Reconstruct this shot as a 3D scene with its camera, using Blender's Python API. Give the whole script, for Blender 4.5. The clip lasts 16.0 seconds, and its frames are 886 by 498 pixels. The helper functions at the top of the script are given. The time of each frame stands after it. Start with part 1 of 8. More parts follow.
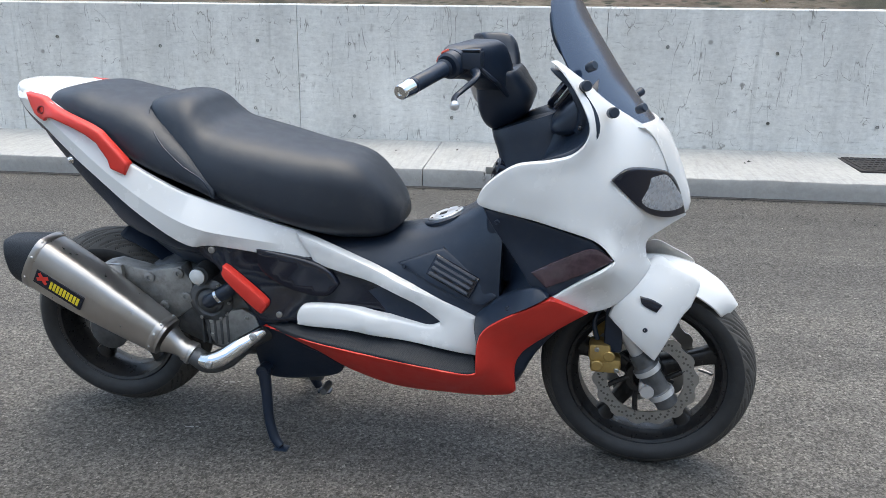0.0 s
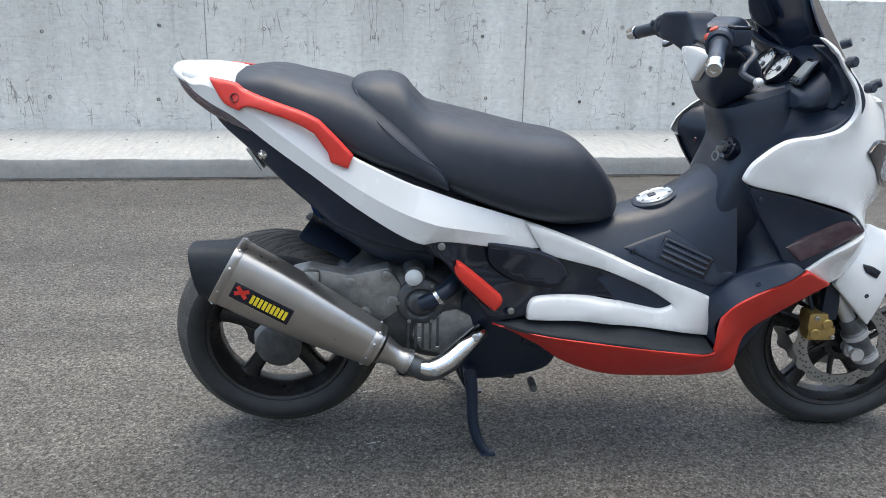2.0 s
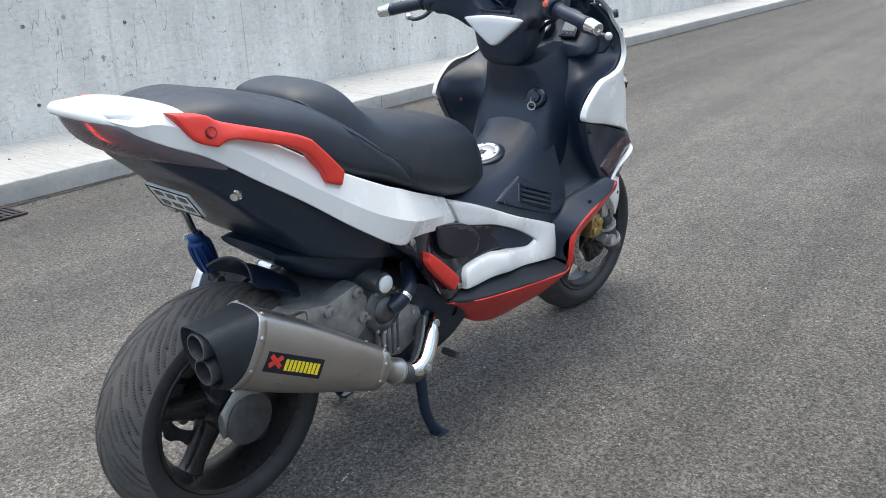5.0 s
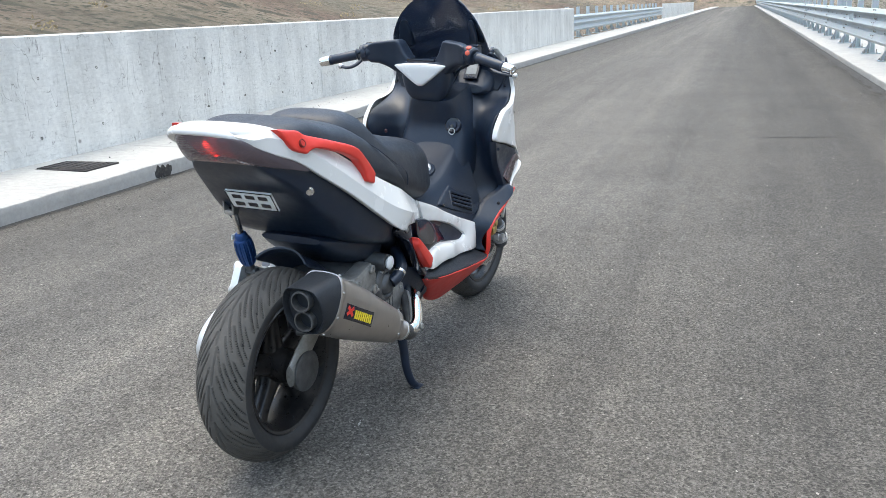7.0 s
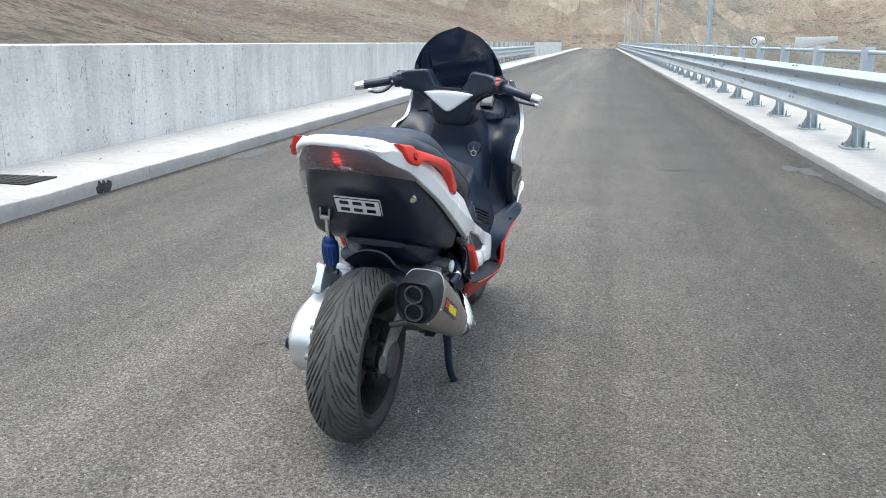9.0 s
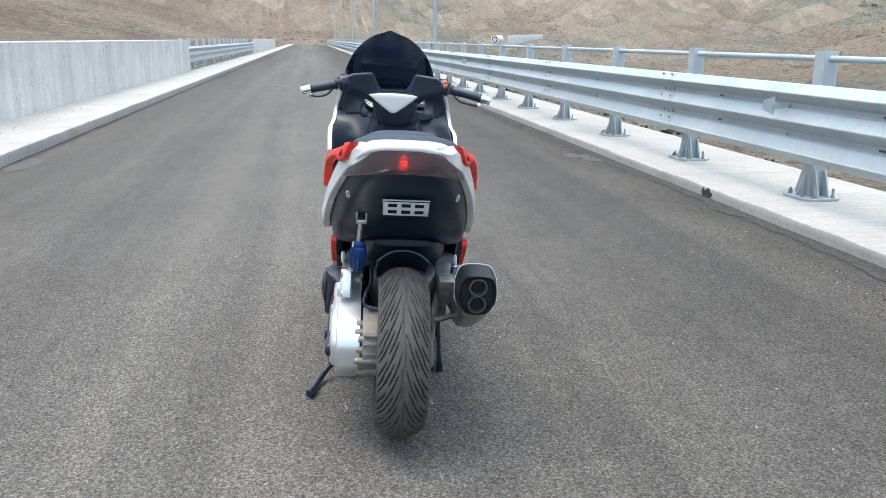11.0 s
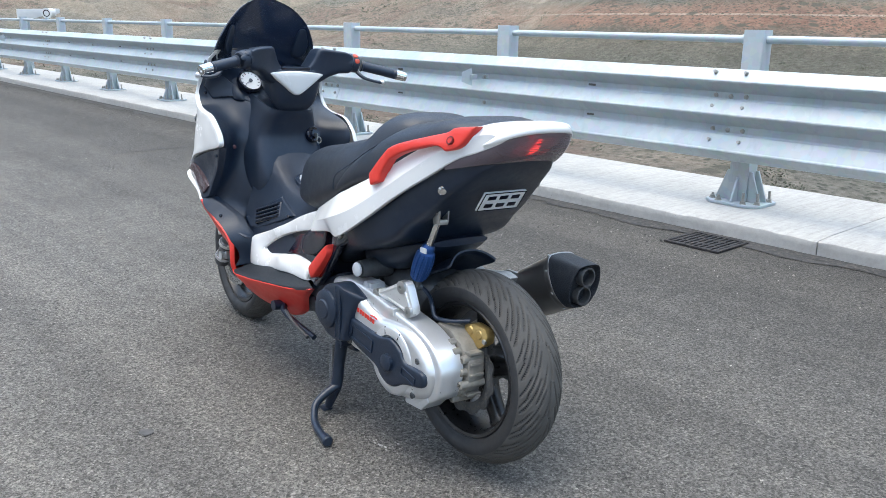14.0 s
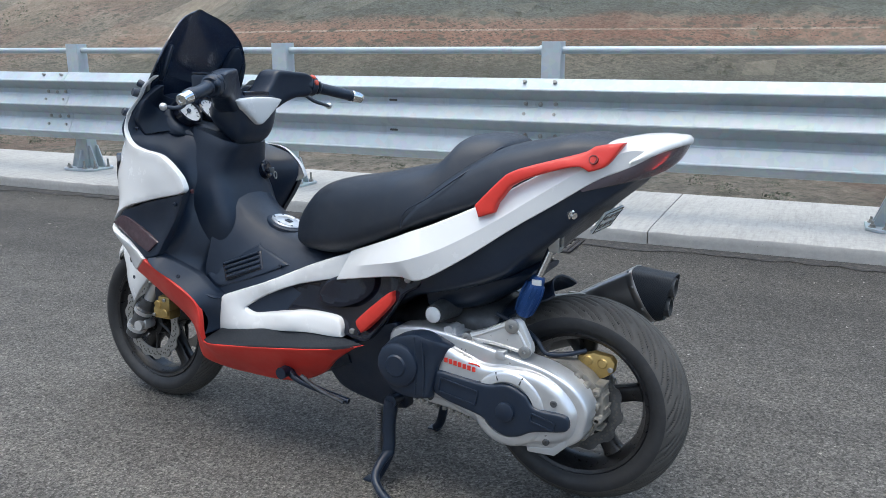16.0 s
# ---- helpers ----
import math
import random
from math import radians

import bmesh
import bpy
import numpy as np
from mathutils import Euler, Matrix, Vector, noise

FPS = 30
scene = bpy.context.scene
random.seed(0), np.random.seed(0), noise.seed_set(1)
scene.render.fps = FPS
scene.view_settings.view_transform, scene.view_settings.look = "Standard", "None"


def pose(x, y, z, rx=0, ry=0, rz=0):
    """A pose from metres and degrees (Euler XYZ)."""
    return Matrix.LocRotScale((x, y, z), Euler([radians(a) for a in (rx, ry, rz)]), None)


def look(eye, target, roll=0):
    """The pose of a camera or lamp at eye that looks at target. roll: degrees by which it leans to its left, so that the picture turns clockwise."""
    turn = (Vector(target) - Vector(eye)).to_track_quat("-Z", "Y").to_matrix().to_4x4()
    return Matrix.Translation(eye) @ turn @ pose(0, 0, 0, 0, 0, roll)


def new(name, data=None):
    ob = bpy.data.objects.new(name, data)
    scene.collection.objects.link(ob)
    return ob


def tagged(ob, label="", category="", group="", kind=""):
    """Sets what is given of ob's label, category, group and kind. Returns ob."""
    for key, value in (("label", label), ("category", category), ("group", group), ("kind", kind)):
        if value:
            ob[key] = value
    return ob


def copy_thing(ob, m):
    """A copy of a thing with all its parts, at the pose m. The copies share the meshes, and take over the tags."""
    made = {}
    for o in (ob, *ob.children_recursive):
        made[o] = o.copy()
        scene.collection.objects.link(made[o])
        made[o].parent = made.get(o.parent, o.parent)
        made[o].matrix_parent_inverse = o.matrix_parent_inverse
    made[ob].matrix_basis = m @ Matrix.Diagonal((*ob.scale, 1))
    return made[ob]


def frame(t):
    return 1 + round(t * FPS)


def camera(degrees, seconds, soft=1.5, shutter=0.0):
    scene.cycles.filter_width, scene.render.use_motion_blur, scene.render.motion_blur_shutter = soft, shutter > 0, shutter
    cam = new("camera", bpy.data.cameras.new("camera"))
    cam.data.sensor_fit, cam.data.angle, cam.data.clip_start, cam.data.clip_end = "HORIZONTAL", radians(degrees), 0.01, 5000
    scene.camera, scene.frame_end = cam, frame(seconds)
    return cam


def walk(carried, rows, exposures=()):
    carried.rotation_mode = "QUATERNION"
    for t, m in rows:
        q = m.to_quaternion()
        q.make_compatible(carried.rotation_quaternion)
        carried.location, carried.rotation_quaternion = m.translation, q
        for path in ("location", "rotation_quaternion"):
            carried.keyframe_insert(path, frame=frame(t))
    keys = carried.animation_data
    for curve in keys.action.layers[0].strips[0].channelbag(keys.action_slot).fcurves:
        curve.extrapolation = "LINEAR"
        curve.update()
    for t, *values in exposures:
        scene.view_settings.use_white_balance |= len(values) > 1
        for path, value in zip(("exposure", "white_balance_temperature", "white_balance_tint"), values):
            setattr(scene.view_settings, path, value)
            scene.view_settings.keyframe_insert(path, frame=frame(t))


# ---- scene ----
cam = camera(55.9, 16.0, soft=0.5)
PATH = [
    (0, (-0.002, -0.028, 1.165), (-0.241, 1.877, 0.604), 0.6),
    (0.5, (-0.251, -0.033, 1.172), (-0.374, 1.882, 0.608), 0.5),
    (1, (-0.468, 0.013, 1.156), (-0.531, 1.926, 0.575), 0.2),
    (1.5, (-0.731, 0.046, 1.151), (-0.673, 1.96, 0.574), 1.1),
    (2, (-1.067, 0.064, 1.121), (-0.809, 1.961, 0.543), 1.2),
    (2.5, (-1.263, 0.151, 1.161), (-0.939, 2.023, 0.537), -0.4),
    (3, (-1.51, 0.275, 1.17), (-0.984, 2.102, 0.551), -0.3),
    (3.5, (-1.811, 0.404, 1.188), (-0.926, 2.078, 0.542), -0.9),
    (4, (-1.95, 0.533, 1.17), (-0.829, 2.053, 0.511), -1.5),
    (4.2, (-2.001, 0.607, 1.175), (-0.77, 2.038, 0.514), -1.4),
    (4.5, (-2.061, 0.687, 1.162), (-0.734, 2.027, 0.496), -1.7),
    (4.7, (-2.113, 0.729, 1.16), (-0.7, 1.981, 0.499), -2.2),
    (6.8, (-2.96, 0.946, 1.18), (-1.165, 1.636, 0.633), -2.8),
    (7, (-3.038, 0.972, 1.182), (-1.227, 1.625, 0.64), -2.7),
    (7.5, (-3.174, 1.022, 1.179), (-1.327, 1.589, 0.662), -2.0),
    (8, (-3.321, 1.097, 1.192), (-1.454, 1.608, 0.688), -1.0),
    (8.2, (-3.374, 1.146, 1.198), (-1.502, 1.646, 0.704), -0.8),
    (10.3, (-3.611, 2.116, 1.232), (-1.676, 2.021, 0.735), 1.3),
    (10.5, (-3.63, 2.204, 1.24), (-1.698, 2.042, 0.746), 1.1),
    (11, (-3.648, 2.393, 1.232), (-1.731, 2.092, 0.745), 0.4),
    (11.5, (-3.551, 2.582, 1.221), (-1.667, 2.143, 0.713), 0.6),
    (12, (-3.443, 2.776, 1.228), (-1.603, 2.179, 0.716), 1.2),
    (12.5, (-3.319, 3.044, 1.217), (-1.556, 2.254, 0.701), 1.2),
    (13, (-3.156, 3.236, 1.19), (-1.458, 2.311, 0.679), 0.5),
    (13.5, (-2.953, 3.415, 1.191), (-1.352, 2.334, 0.675), 1.0),
    (14, (-2.707, 3.637, 1.186), (-1.27, 2.348, 0.662), 0.9),
    (14.5, (-2.439, 3.762, 1.165), (-1.153, 2.328, 0.629), 0.3),
    (15, (-2.184, 3.875, 1.165), (-1.043, 2.321, 0.633), 0.7),
    (15.5, (-1.941, 4.045, 1.176), (-0.98, 2.367, 0.666), -0.0),
    (16, (-1.701, 4.105, 1.169), (-0.899, 2.337, 0.688), -0.3),
]
EXPOSURES = [(0, 1.35, 6700, 3), (2.5, 1.46, 6800, 3), (4.5, 1.48, 6800, 3), (7, 1.73, 6800, 2), (11, 1.62, 6700, 2), (13, 1.64, 6500, 2), (14.5, 1.61, 6400, 2), (15.5, 1.46, 6400, 2), (16, 1.2, 6350, 2)]
walk(cam, [(t, look(eye, target, roll)) for t, eye, target, roll in PATH], EXPOSURES)

# ---- world and light: a bright overcast sky ----
world = bpy.data.worlds.new("overcast_sky")
scene.world = world
world.use_nodes = True
wn = world.node_tree
sky = wn.nodes.new("ShaderNodeTexSky")
sky.sky_type = "NISHITA"
sky.sun_disc = False
sky.sun_elevation = radians(76)
sky.sun_rotation = radians(10)
sky.air_density, sky.dust_density, sky.ozone_density = 1.0, 3.0, 1.0
wn.nodes["Background"].inputs["Strength"].default_value = 0.15
wn.links.new(sky.outputs[0], wn.nodes["Background"].inputs["Color"])

sun_data = bpy.data.lights.new("sun", "SUN")
sun_data.energy, sun_data.angle, sun_data.color = 0.72, radians(80), (1.0, 0.98, 0.96)
sun = new("sun", sun_data)
sun.matrix_world = look((0, 0, 30), (0.3, 1.9, 30 - 9.0))


# ---- material helpers ----
def node(nt, kind, **inputs):
    n = nt.nodes.new(kind)
    for key, value in inputs.items():
        n.inputs[key.replace("_", " ")].default_value = value
    return n


def ramp(nt, fac, stops):
    r = nt.nodes.new("ShaderNodeValToRGB")
    while len(r.color_ramp.elements) < len(stops):
        r.color_ramp.elements.new(0.5)
    for e, (p, c) in zip(r.color_ramp.elements, stops):
        e.position = p
        e.color = (*c, 1) if isinstance(c, tuple) else (c, c, c, 1)
    nt.links.new(fac, r.inputs["Fac"])
    return r.outputs["Color"]


def noise_tex(nt, vec, scale, detail=4.0, rough=0.55, kind="noise"):
    if kind == "voronoi":
        n = nt.nodes.new("ShaderNodeTexVoronoi")
        n.inputs["Scale"].default_value = scale
        nt.links.new(vec, n.inputs["Vector"])
        return n
    n = node(nt, "ShaderNodeTexNoise", Scale=scale, Detail=detail, Roughness=rough)
    nt.links.new(vec, n.inputs["Vector"])
    return n


def mixed(nt, a, b, fac, mode="MIX"):
    m = nt.nodes.new("ShaderNodeMix")
    m.data_type, m.blend_type = "RGBA", mode
    for slot, value in ((0, fac), (6, a), (7, b)):
        if isinstance(value, bpy.types.NodeSocket):
            nt.links.new(value, m.inputs[slot])
        elif slot == 0:
            m.inputs[0].default_value = value
        else:
            m.inputs[slot].default_value = (*value, 1) if isinstance(value, tuple) else (value, value, value, 1)
    return m.outputs[2]


def stretched(nt, vec, sx, sy, sz):
    m = nt.nodes.new("ShaderNodeMapping")
    m.inputs["Scale"].default_value = (sx, sy, sz)
    nt.links.new(vec, m.inputs["Vector"])
    return m.outputs["Vector"]


def bumped(nt, bsdf, height, strength, distance):
    b = node(nt, "ShaderNodeBump", Strength=strength, Distance=distance)
    nt.links.new(height, b.inputs["Height"])
    nt.links.new(b.outputs["Normal"], bsdf.inputs["Normal"])


def start_mat(name, rough=0.5, metal=0.0, color=(0.5, 0.5, 0.5), spec=0.5):
    m = bpy.data.materials.new(name)
    m.use_nodes = True
    nt = m.node_tree
    b = nt.nodes["Principled BSDF"]
    b.inputs["Roughness"].default_value = rough
    b.inputs["Metallic"].default_value = metal
    b.inputs["Base Color"].default_value = (*color, 1)
    b.inputs["Specular IOR Level"].default_value = spec
    vec = nt.nodes.new("ShaderNodeTexCoord").outputs["Object"]
    return m, nt, b, vec


def surface(name, color, rough, metal=0.0, vary=0.06, scale=18.0, grain=0.0, grain_scale=400.0, coat=0.0, rough_vary=0.08, spec=0.5, dust=0.0, soil=(0.32, 0.28, 0.23)):
    """A worn solid surface: base colour with soft variation, uneven gloss, fine grain relief and a little road dust."""
    m, nt, b, vec = start_mat(name, rough, metal, color, spec)
    n1 = noise_tex(nt, vec, scale, 5.0, 0.6)
    lo = tuple(max(0.0, c * (1 - vary)) for c in color)
    hi = tuple(min(1.0, c * (1 + vary)) for c in color)
    col = ramp(nt, n1.outputs["Fac"], [(0.3, lo), (0.7, hi)])
    if dust > 0:
        n3 = noise_tex(nt, vec, scale * 2.3, 8.0, 0.7)
        col = mixed(nt, col, soil, ramp(nt, n3.outputs["Fac"], [(0.5, 0.0), (0.75, dust)]))
    nt.links.new(col, b.inputs["Base Color"])
    n2 = noise_tex(nt, vec, scale * 3.1, 6.0, 0.65)
    nt.links.new(ramp(nt, n2.outputs["Fac"], [(0.3, max(0.02, rough - rough_vary)), (0.7, min(1.0, rough + rough_vary))]), b.inputs["Roughness"])
    b.inputs["Coat Weight"].default_value = coat
    b.inputs["Coat Roughness"].default_value = 0.06
    if grain > 0:
        g = noise_tex(nt, vec, grain_scale, 2.0, 0.6)
        bumped(nt, b, g.outputs["Fac"], grain, 0.001)
    return m


def asphalt_mat():
    m, nt, b, vec = start_mat("asphalt", 0.9, 0.0, (0.1, 0.1, 0.1), 0.3)
    cell = noise_tex(nt, vec, 190.0, kind="voronoi")
    fine = noise_tex(nt, vec, 420.0, 4.0, 0.7)
    grit = noise_tex(nt, vec, 72.0, 9.0, 0.8)
    clump = noise_tex(nt, vec, 11.0, 8.0, 0.7)
    broad = noise_tex(nt, vec, 0.9, 6.0, 0.6)
    streak = noise_tex(nt, stretched(nt, vec, 0.03, 1.5, 1.0), 1.0, 7.0, 0.66)
    stones = ramp(nt, cell.outputs["Color"], [(0.12, (0.070, 0.066, 0.060)), (0.5, (0.138, 0.131, 0.119)), (0.82, (0.202, 0.192, 0.175)), (0.96, (0.29, 0.275, 0.25))])
    col = mixed(nt, stones, ramp(nt, grit.outputs["Fac"], [(0.36, 0.24), (0.59, 1.16)]), 0.92, "MULTIPLY")
    col = mixed(nt, col, ramp(nt, clump.outputs["Fac"], [(0.34, 0.76), (0.62, 1.12)]), 0.7, "MULTIPLY")
    col = mixed(nt, col, ramp(nt, broad.outputs["Fac"], [(0.3, 0.84), (0.7, 1.12)]), 0.8, "MULTIPLY")
    col = mixed(nt, col, ramp(nt, streak.outputs["Fac"], [(0.30, (0.68, 0.67, 0.67)), (0.5, (0.96, 0.95, 0.94)), (0.70, (1.26, 1.23, 1.19))]), 0.95, "MULTIPLY")
    # open pits between the coarser stones, and single pale stones
    coarse = noise_tex(nt, vec, 48.0, kind="voronoi")
    gap = noise_tex(nt, vec, 34.0, 5.0, 0.7)
    pit = mixed(nt, 0.0, ramp(nt, coarse.outputs["Distance"], [(0.16, 1.0), (0.40, 0.0)]), ramp(nt, gap.outputs["Fac"], [(0.46, 0.0), (0.60, 1.0)]))
    col = mixed(nt, col, (0.030, 0.029, 0.028), mixed(nt, 0.0, pit, 0.72))
    pale = noise_tex(nt, vec, 88.0, kind="voronoi")
    tip = mixed(nt, 0.0, ramp(nt, pale.outputs["Distance"], [(0.18, 1.0), (0.42, 0.0)]), ramp(nt, pale.outputs["Color"], [(0.78, 0.0), (0.90, 0.38)]))
    col = mixed(nt, col, (0.27, 0.26, 0.24), tip)
    # worn lanes: darker beside the kerbs, polished where wheels run
    sep = nt.nodes.new("ShaderNodeSeparateXYZ")
    nt.links.new(vec, sep.inputs[0])
    wob = nt.nodes.new("ShaderNodeMath")
    wob.operation = "MULTIPLY_ADD"
    nt.links.new(broad.outputs["Fac"], wob.inputs[0])
    wob.inputs[1].default_value = 0.12
    lane = nt.nodes.new("ShaderNodeMath")
    lane.operation = "MULTIPLY_ADD"
    nt.links.new(sep.outputs["Y"], lane.inputs[0])
    lane.inputs[1].default_value, lane.inputs[2].default_value = 0.1614, 0.08
    nt.links.new(lane.outputs[0], wob.inputs[2])
    col = mixed(nt, col, ramp(nt, wob.outputs[0], [(0.02, 0.46), (0.11, 0.58), (0.24, 0.62), (0.36, 0.84), (0.48, 1.08), (0.62, 1.08), (0.76, 0.90), (0.92, 0.76), (1.0, 0.66)]), 0.9, "MULTIPLY")
    spots = noise_tex(nt, vec, 7.0, 9.0, 0.8)
    col = mixed(nt, col, (0.30, 0.28, 0.25), ramp(nt, spots.outputs["Fac"], [(0.69, 0.0), (0.78, 0.5)]))
    nt.links.new(col, b.inputs["Base Color"])
    height = mixed(nt, mixed(nt, cell.outputs["Distance"], mixed(nt, grit.outputs["Fac"], fine.outputs["Fac"], 0.35), 0.6), 0.0, pit)
    bumped(nt, b, height, 0.8, 0.006)
    return m


def concrete_mat(name, light, dark, speck=1.0, boards=False):
    m, nt, b, vec = start_mat(name, 0.88, 0.0, light, 0.25)
    broad = noise_tex(nt, vec, 1.1, 7.0, 0.62)
    fine = noise_tex(nt, vec, 26.0, 8.0, 0.72)
    grain = noise_tex(nt, vec, 230.0, 3.0, 0.6)
    col = ramp(nt, broad.outputs["Fac"], [(0.28, dark), (0.68, light)])
    col = mixed(nt, col, ramp(nt, fine.outputs["Fac"], [(0.3, 0.80), (0.66, 1.08)]), 0.75, "MULTIPLY")
    # long scratches and drag marks of the formwork, each way
    if boards:
        run = noise_tex(nt, stretched(nt, vec, 7.0, 1.0, 34.0), 1.6, 8.0, 0.75)
        col = mixed(nt, col, ramp(nt, run.outputs["Fac"], [(0.32, 0.62), (0.42, 0.98), (0.66, 1.10)]), 0.8, "MULTIPLY")
        tall = noise_tex(nt, stretched(nt, vec, 2.6, 1.0, 0.25), 1.3, 5.0, 0.6)
        col = mixed(nt, col, ramp(nt, tall.outputs["Fac"], [(0.34, 0.84), (0.66, 1.10)]), 0.8, "MULTIPLY")
        pale = noise_tex(nt, stretched(nt, vec, 0.6, 1.0, 2.2), 3.1, 8.0, 0.7)
        col = mixed(nt, col, (0.70, 0.70, 0.675), ramp(nt, pale.outputs["Fac"], [(0.55, 0.0), (0.72, 0.5)]))
        # hairline scratches, mostly upright, and dark weeping stains
        for sx, sz, scl, wide, gate in ((3.2, 0.7, 1.7, 0.0055, 0.55), (1.4, 1.5, 2.6, 0.004, 0.56), (5.0, 0.6, 2.2, 0.006, 0.58)):
            line = noise_tex(nt, stretched(nt, vec, sx, 1.0, sz), scl, 3.0, 0.5)
            here = noise_tex(nt, stretched(nt, vec, 1.3, 1.0, 1.0), 2.3 + scl, 3.0, 0.5)
            mark = ramp(nt, line.outputs["Fac"], [(0.5 - wide, 0.0), (0.5, 1.0), (0.5 + wide, 0.0)])
            mark = mixed(nt, 0.0, mark, ramp(nt, here.outputs["Fac"], [(gate - 0.03, 0.0), (gate + 0.03, 0.85)]))
            col = mixed(nt, col, (0.17, 0.165, 0.15), mark)
        blot = noise_tex(nt, vec, 4.5, kind="voronoi")
        bl = ramp(nt, blot.outputs["Distance"], [(0.045, 1.0), (0.10, 0.0)])
        col = mixed(nt, col, (0.17, 0.16, 0.15), mixed(nt, 0.0, bl, ramp(nt, broad.outputs["Fac"], [(0.42, 0.2), (0.60, 0.75)])))
        weep = noise_tex(nt, stretched(nt, vec, 7.0, 1.0, 0.5), 1.4, 7.0, 0.65)
        col = mixed(nt, col, (0.24, 0.24, 0.23), ramp(nt, weep.outputs["Fac"], [(0.60, 0.0), (0.76, 0.5)]))
    elif speck < 1.0:
        brush = noise_tex(nt, stretched(nt, vec, 30.0, 3.0, 3.0), 1.5, 7.0, 0.7)
        col = mixed(nt, col, ramp(nt, brush.outputs["Fac"], [(0.34, 0.78), (0.5, 1.0), (0.66, 1.10)]), 0.7, "MULTIPLY")
    pits = noise_tex(nt, vec, 42.0, kind="voronoi")
    pick = noise_tex(nt, vec, 5.0, 4.0, 0.6)
    pit = ramp(nt, pits.outputs["Distance"], [(0.05, 1.0), (0.13, 0.0)])
    pit = mixed(nt, 0.0, pit, ramp(nt, pick.outputs["Fac"], [(0.52, 0.0), (0.62, 1.0)]))
    col = mixed(nt, col, (0.13, 0.125, 0.115), mixed(nt, 0.0, pit, 0.7 * speck))
    crumbs = noise_tex(nt, vec, 16.0, 10.0, 0.85)
    col = mixed(nt, col, (0.16, 0.15, 0.135), ramp(nt, crumbs.outputs["Fac"], [(0.66, 0.0), (0.74, 0.65 * speck)]))
    nt.links.new(col, b.inputs["Base Color"])
    height = mixed(nt, mixed(nt, grain.outputs["Fac"], fine.outputs["Fac"], 0.55), 0.0, pit)
    bumped(nt, b, height, 0.55, 0.006)
    return m


def galvanised_mat():
    m, nt, b, vec = start_mat("galvanised_steel", 0.5, 0.25, (0.5, 0.55, 0.58), 0.5)
    spangle = noise_tex(nt, vec, 22.0, kind="voronoi")
    cloud = noise_tex(nt, vec, 2.4, 6.0, 0.6)
    drip = noise_tex(nt, stretched(nt, vec, 9.0, 9.0, 0.8), 1.6, 6.0, 0.7)
    col = ramp(nt, cloud.outputs["Fac"], [(0.3, (0.37, 0.425, 0.45)), (0.7, (0.475, 0.53, 0.555))])
    col = mixed(nt, col, spangle.outputs["Color"], 0.05)
    col = mixed(nt, col, (0.30, 0.33, 0.35), ramp(nt, drip.outputs["Fac"], [(0.55, 0.0), (0.75, 0.45)]))
    nt.links.new(col, b.inputs["Base Color"])
    nt.links.new(ramp(nt, cloud.outputs["Fac"], [(0.3, 0.42), (0.7, 0.6)]), b.inputs["Roughness"])
    return m


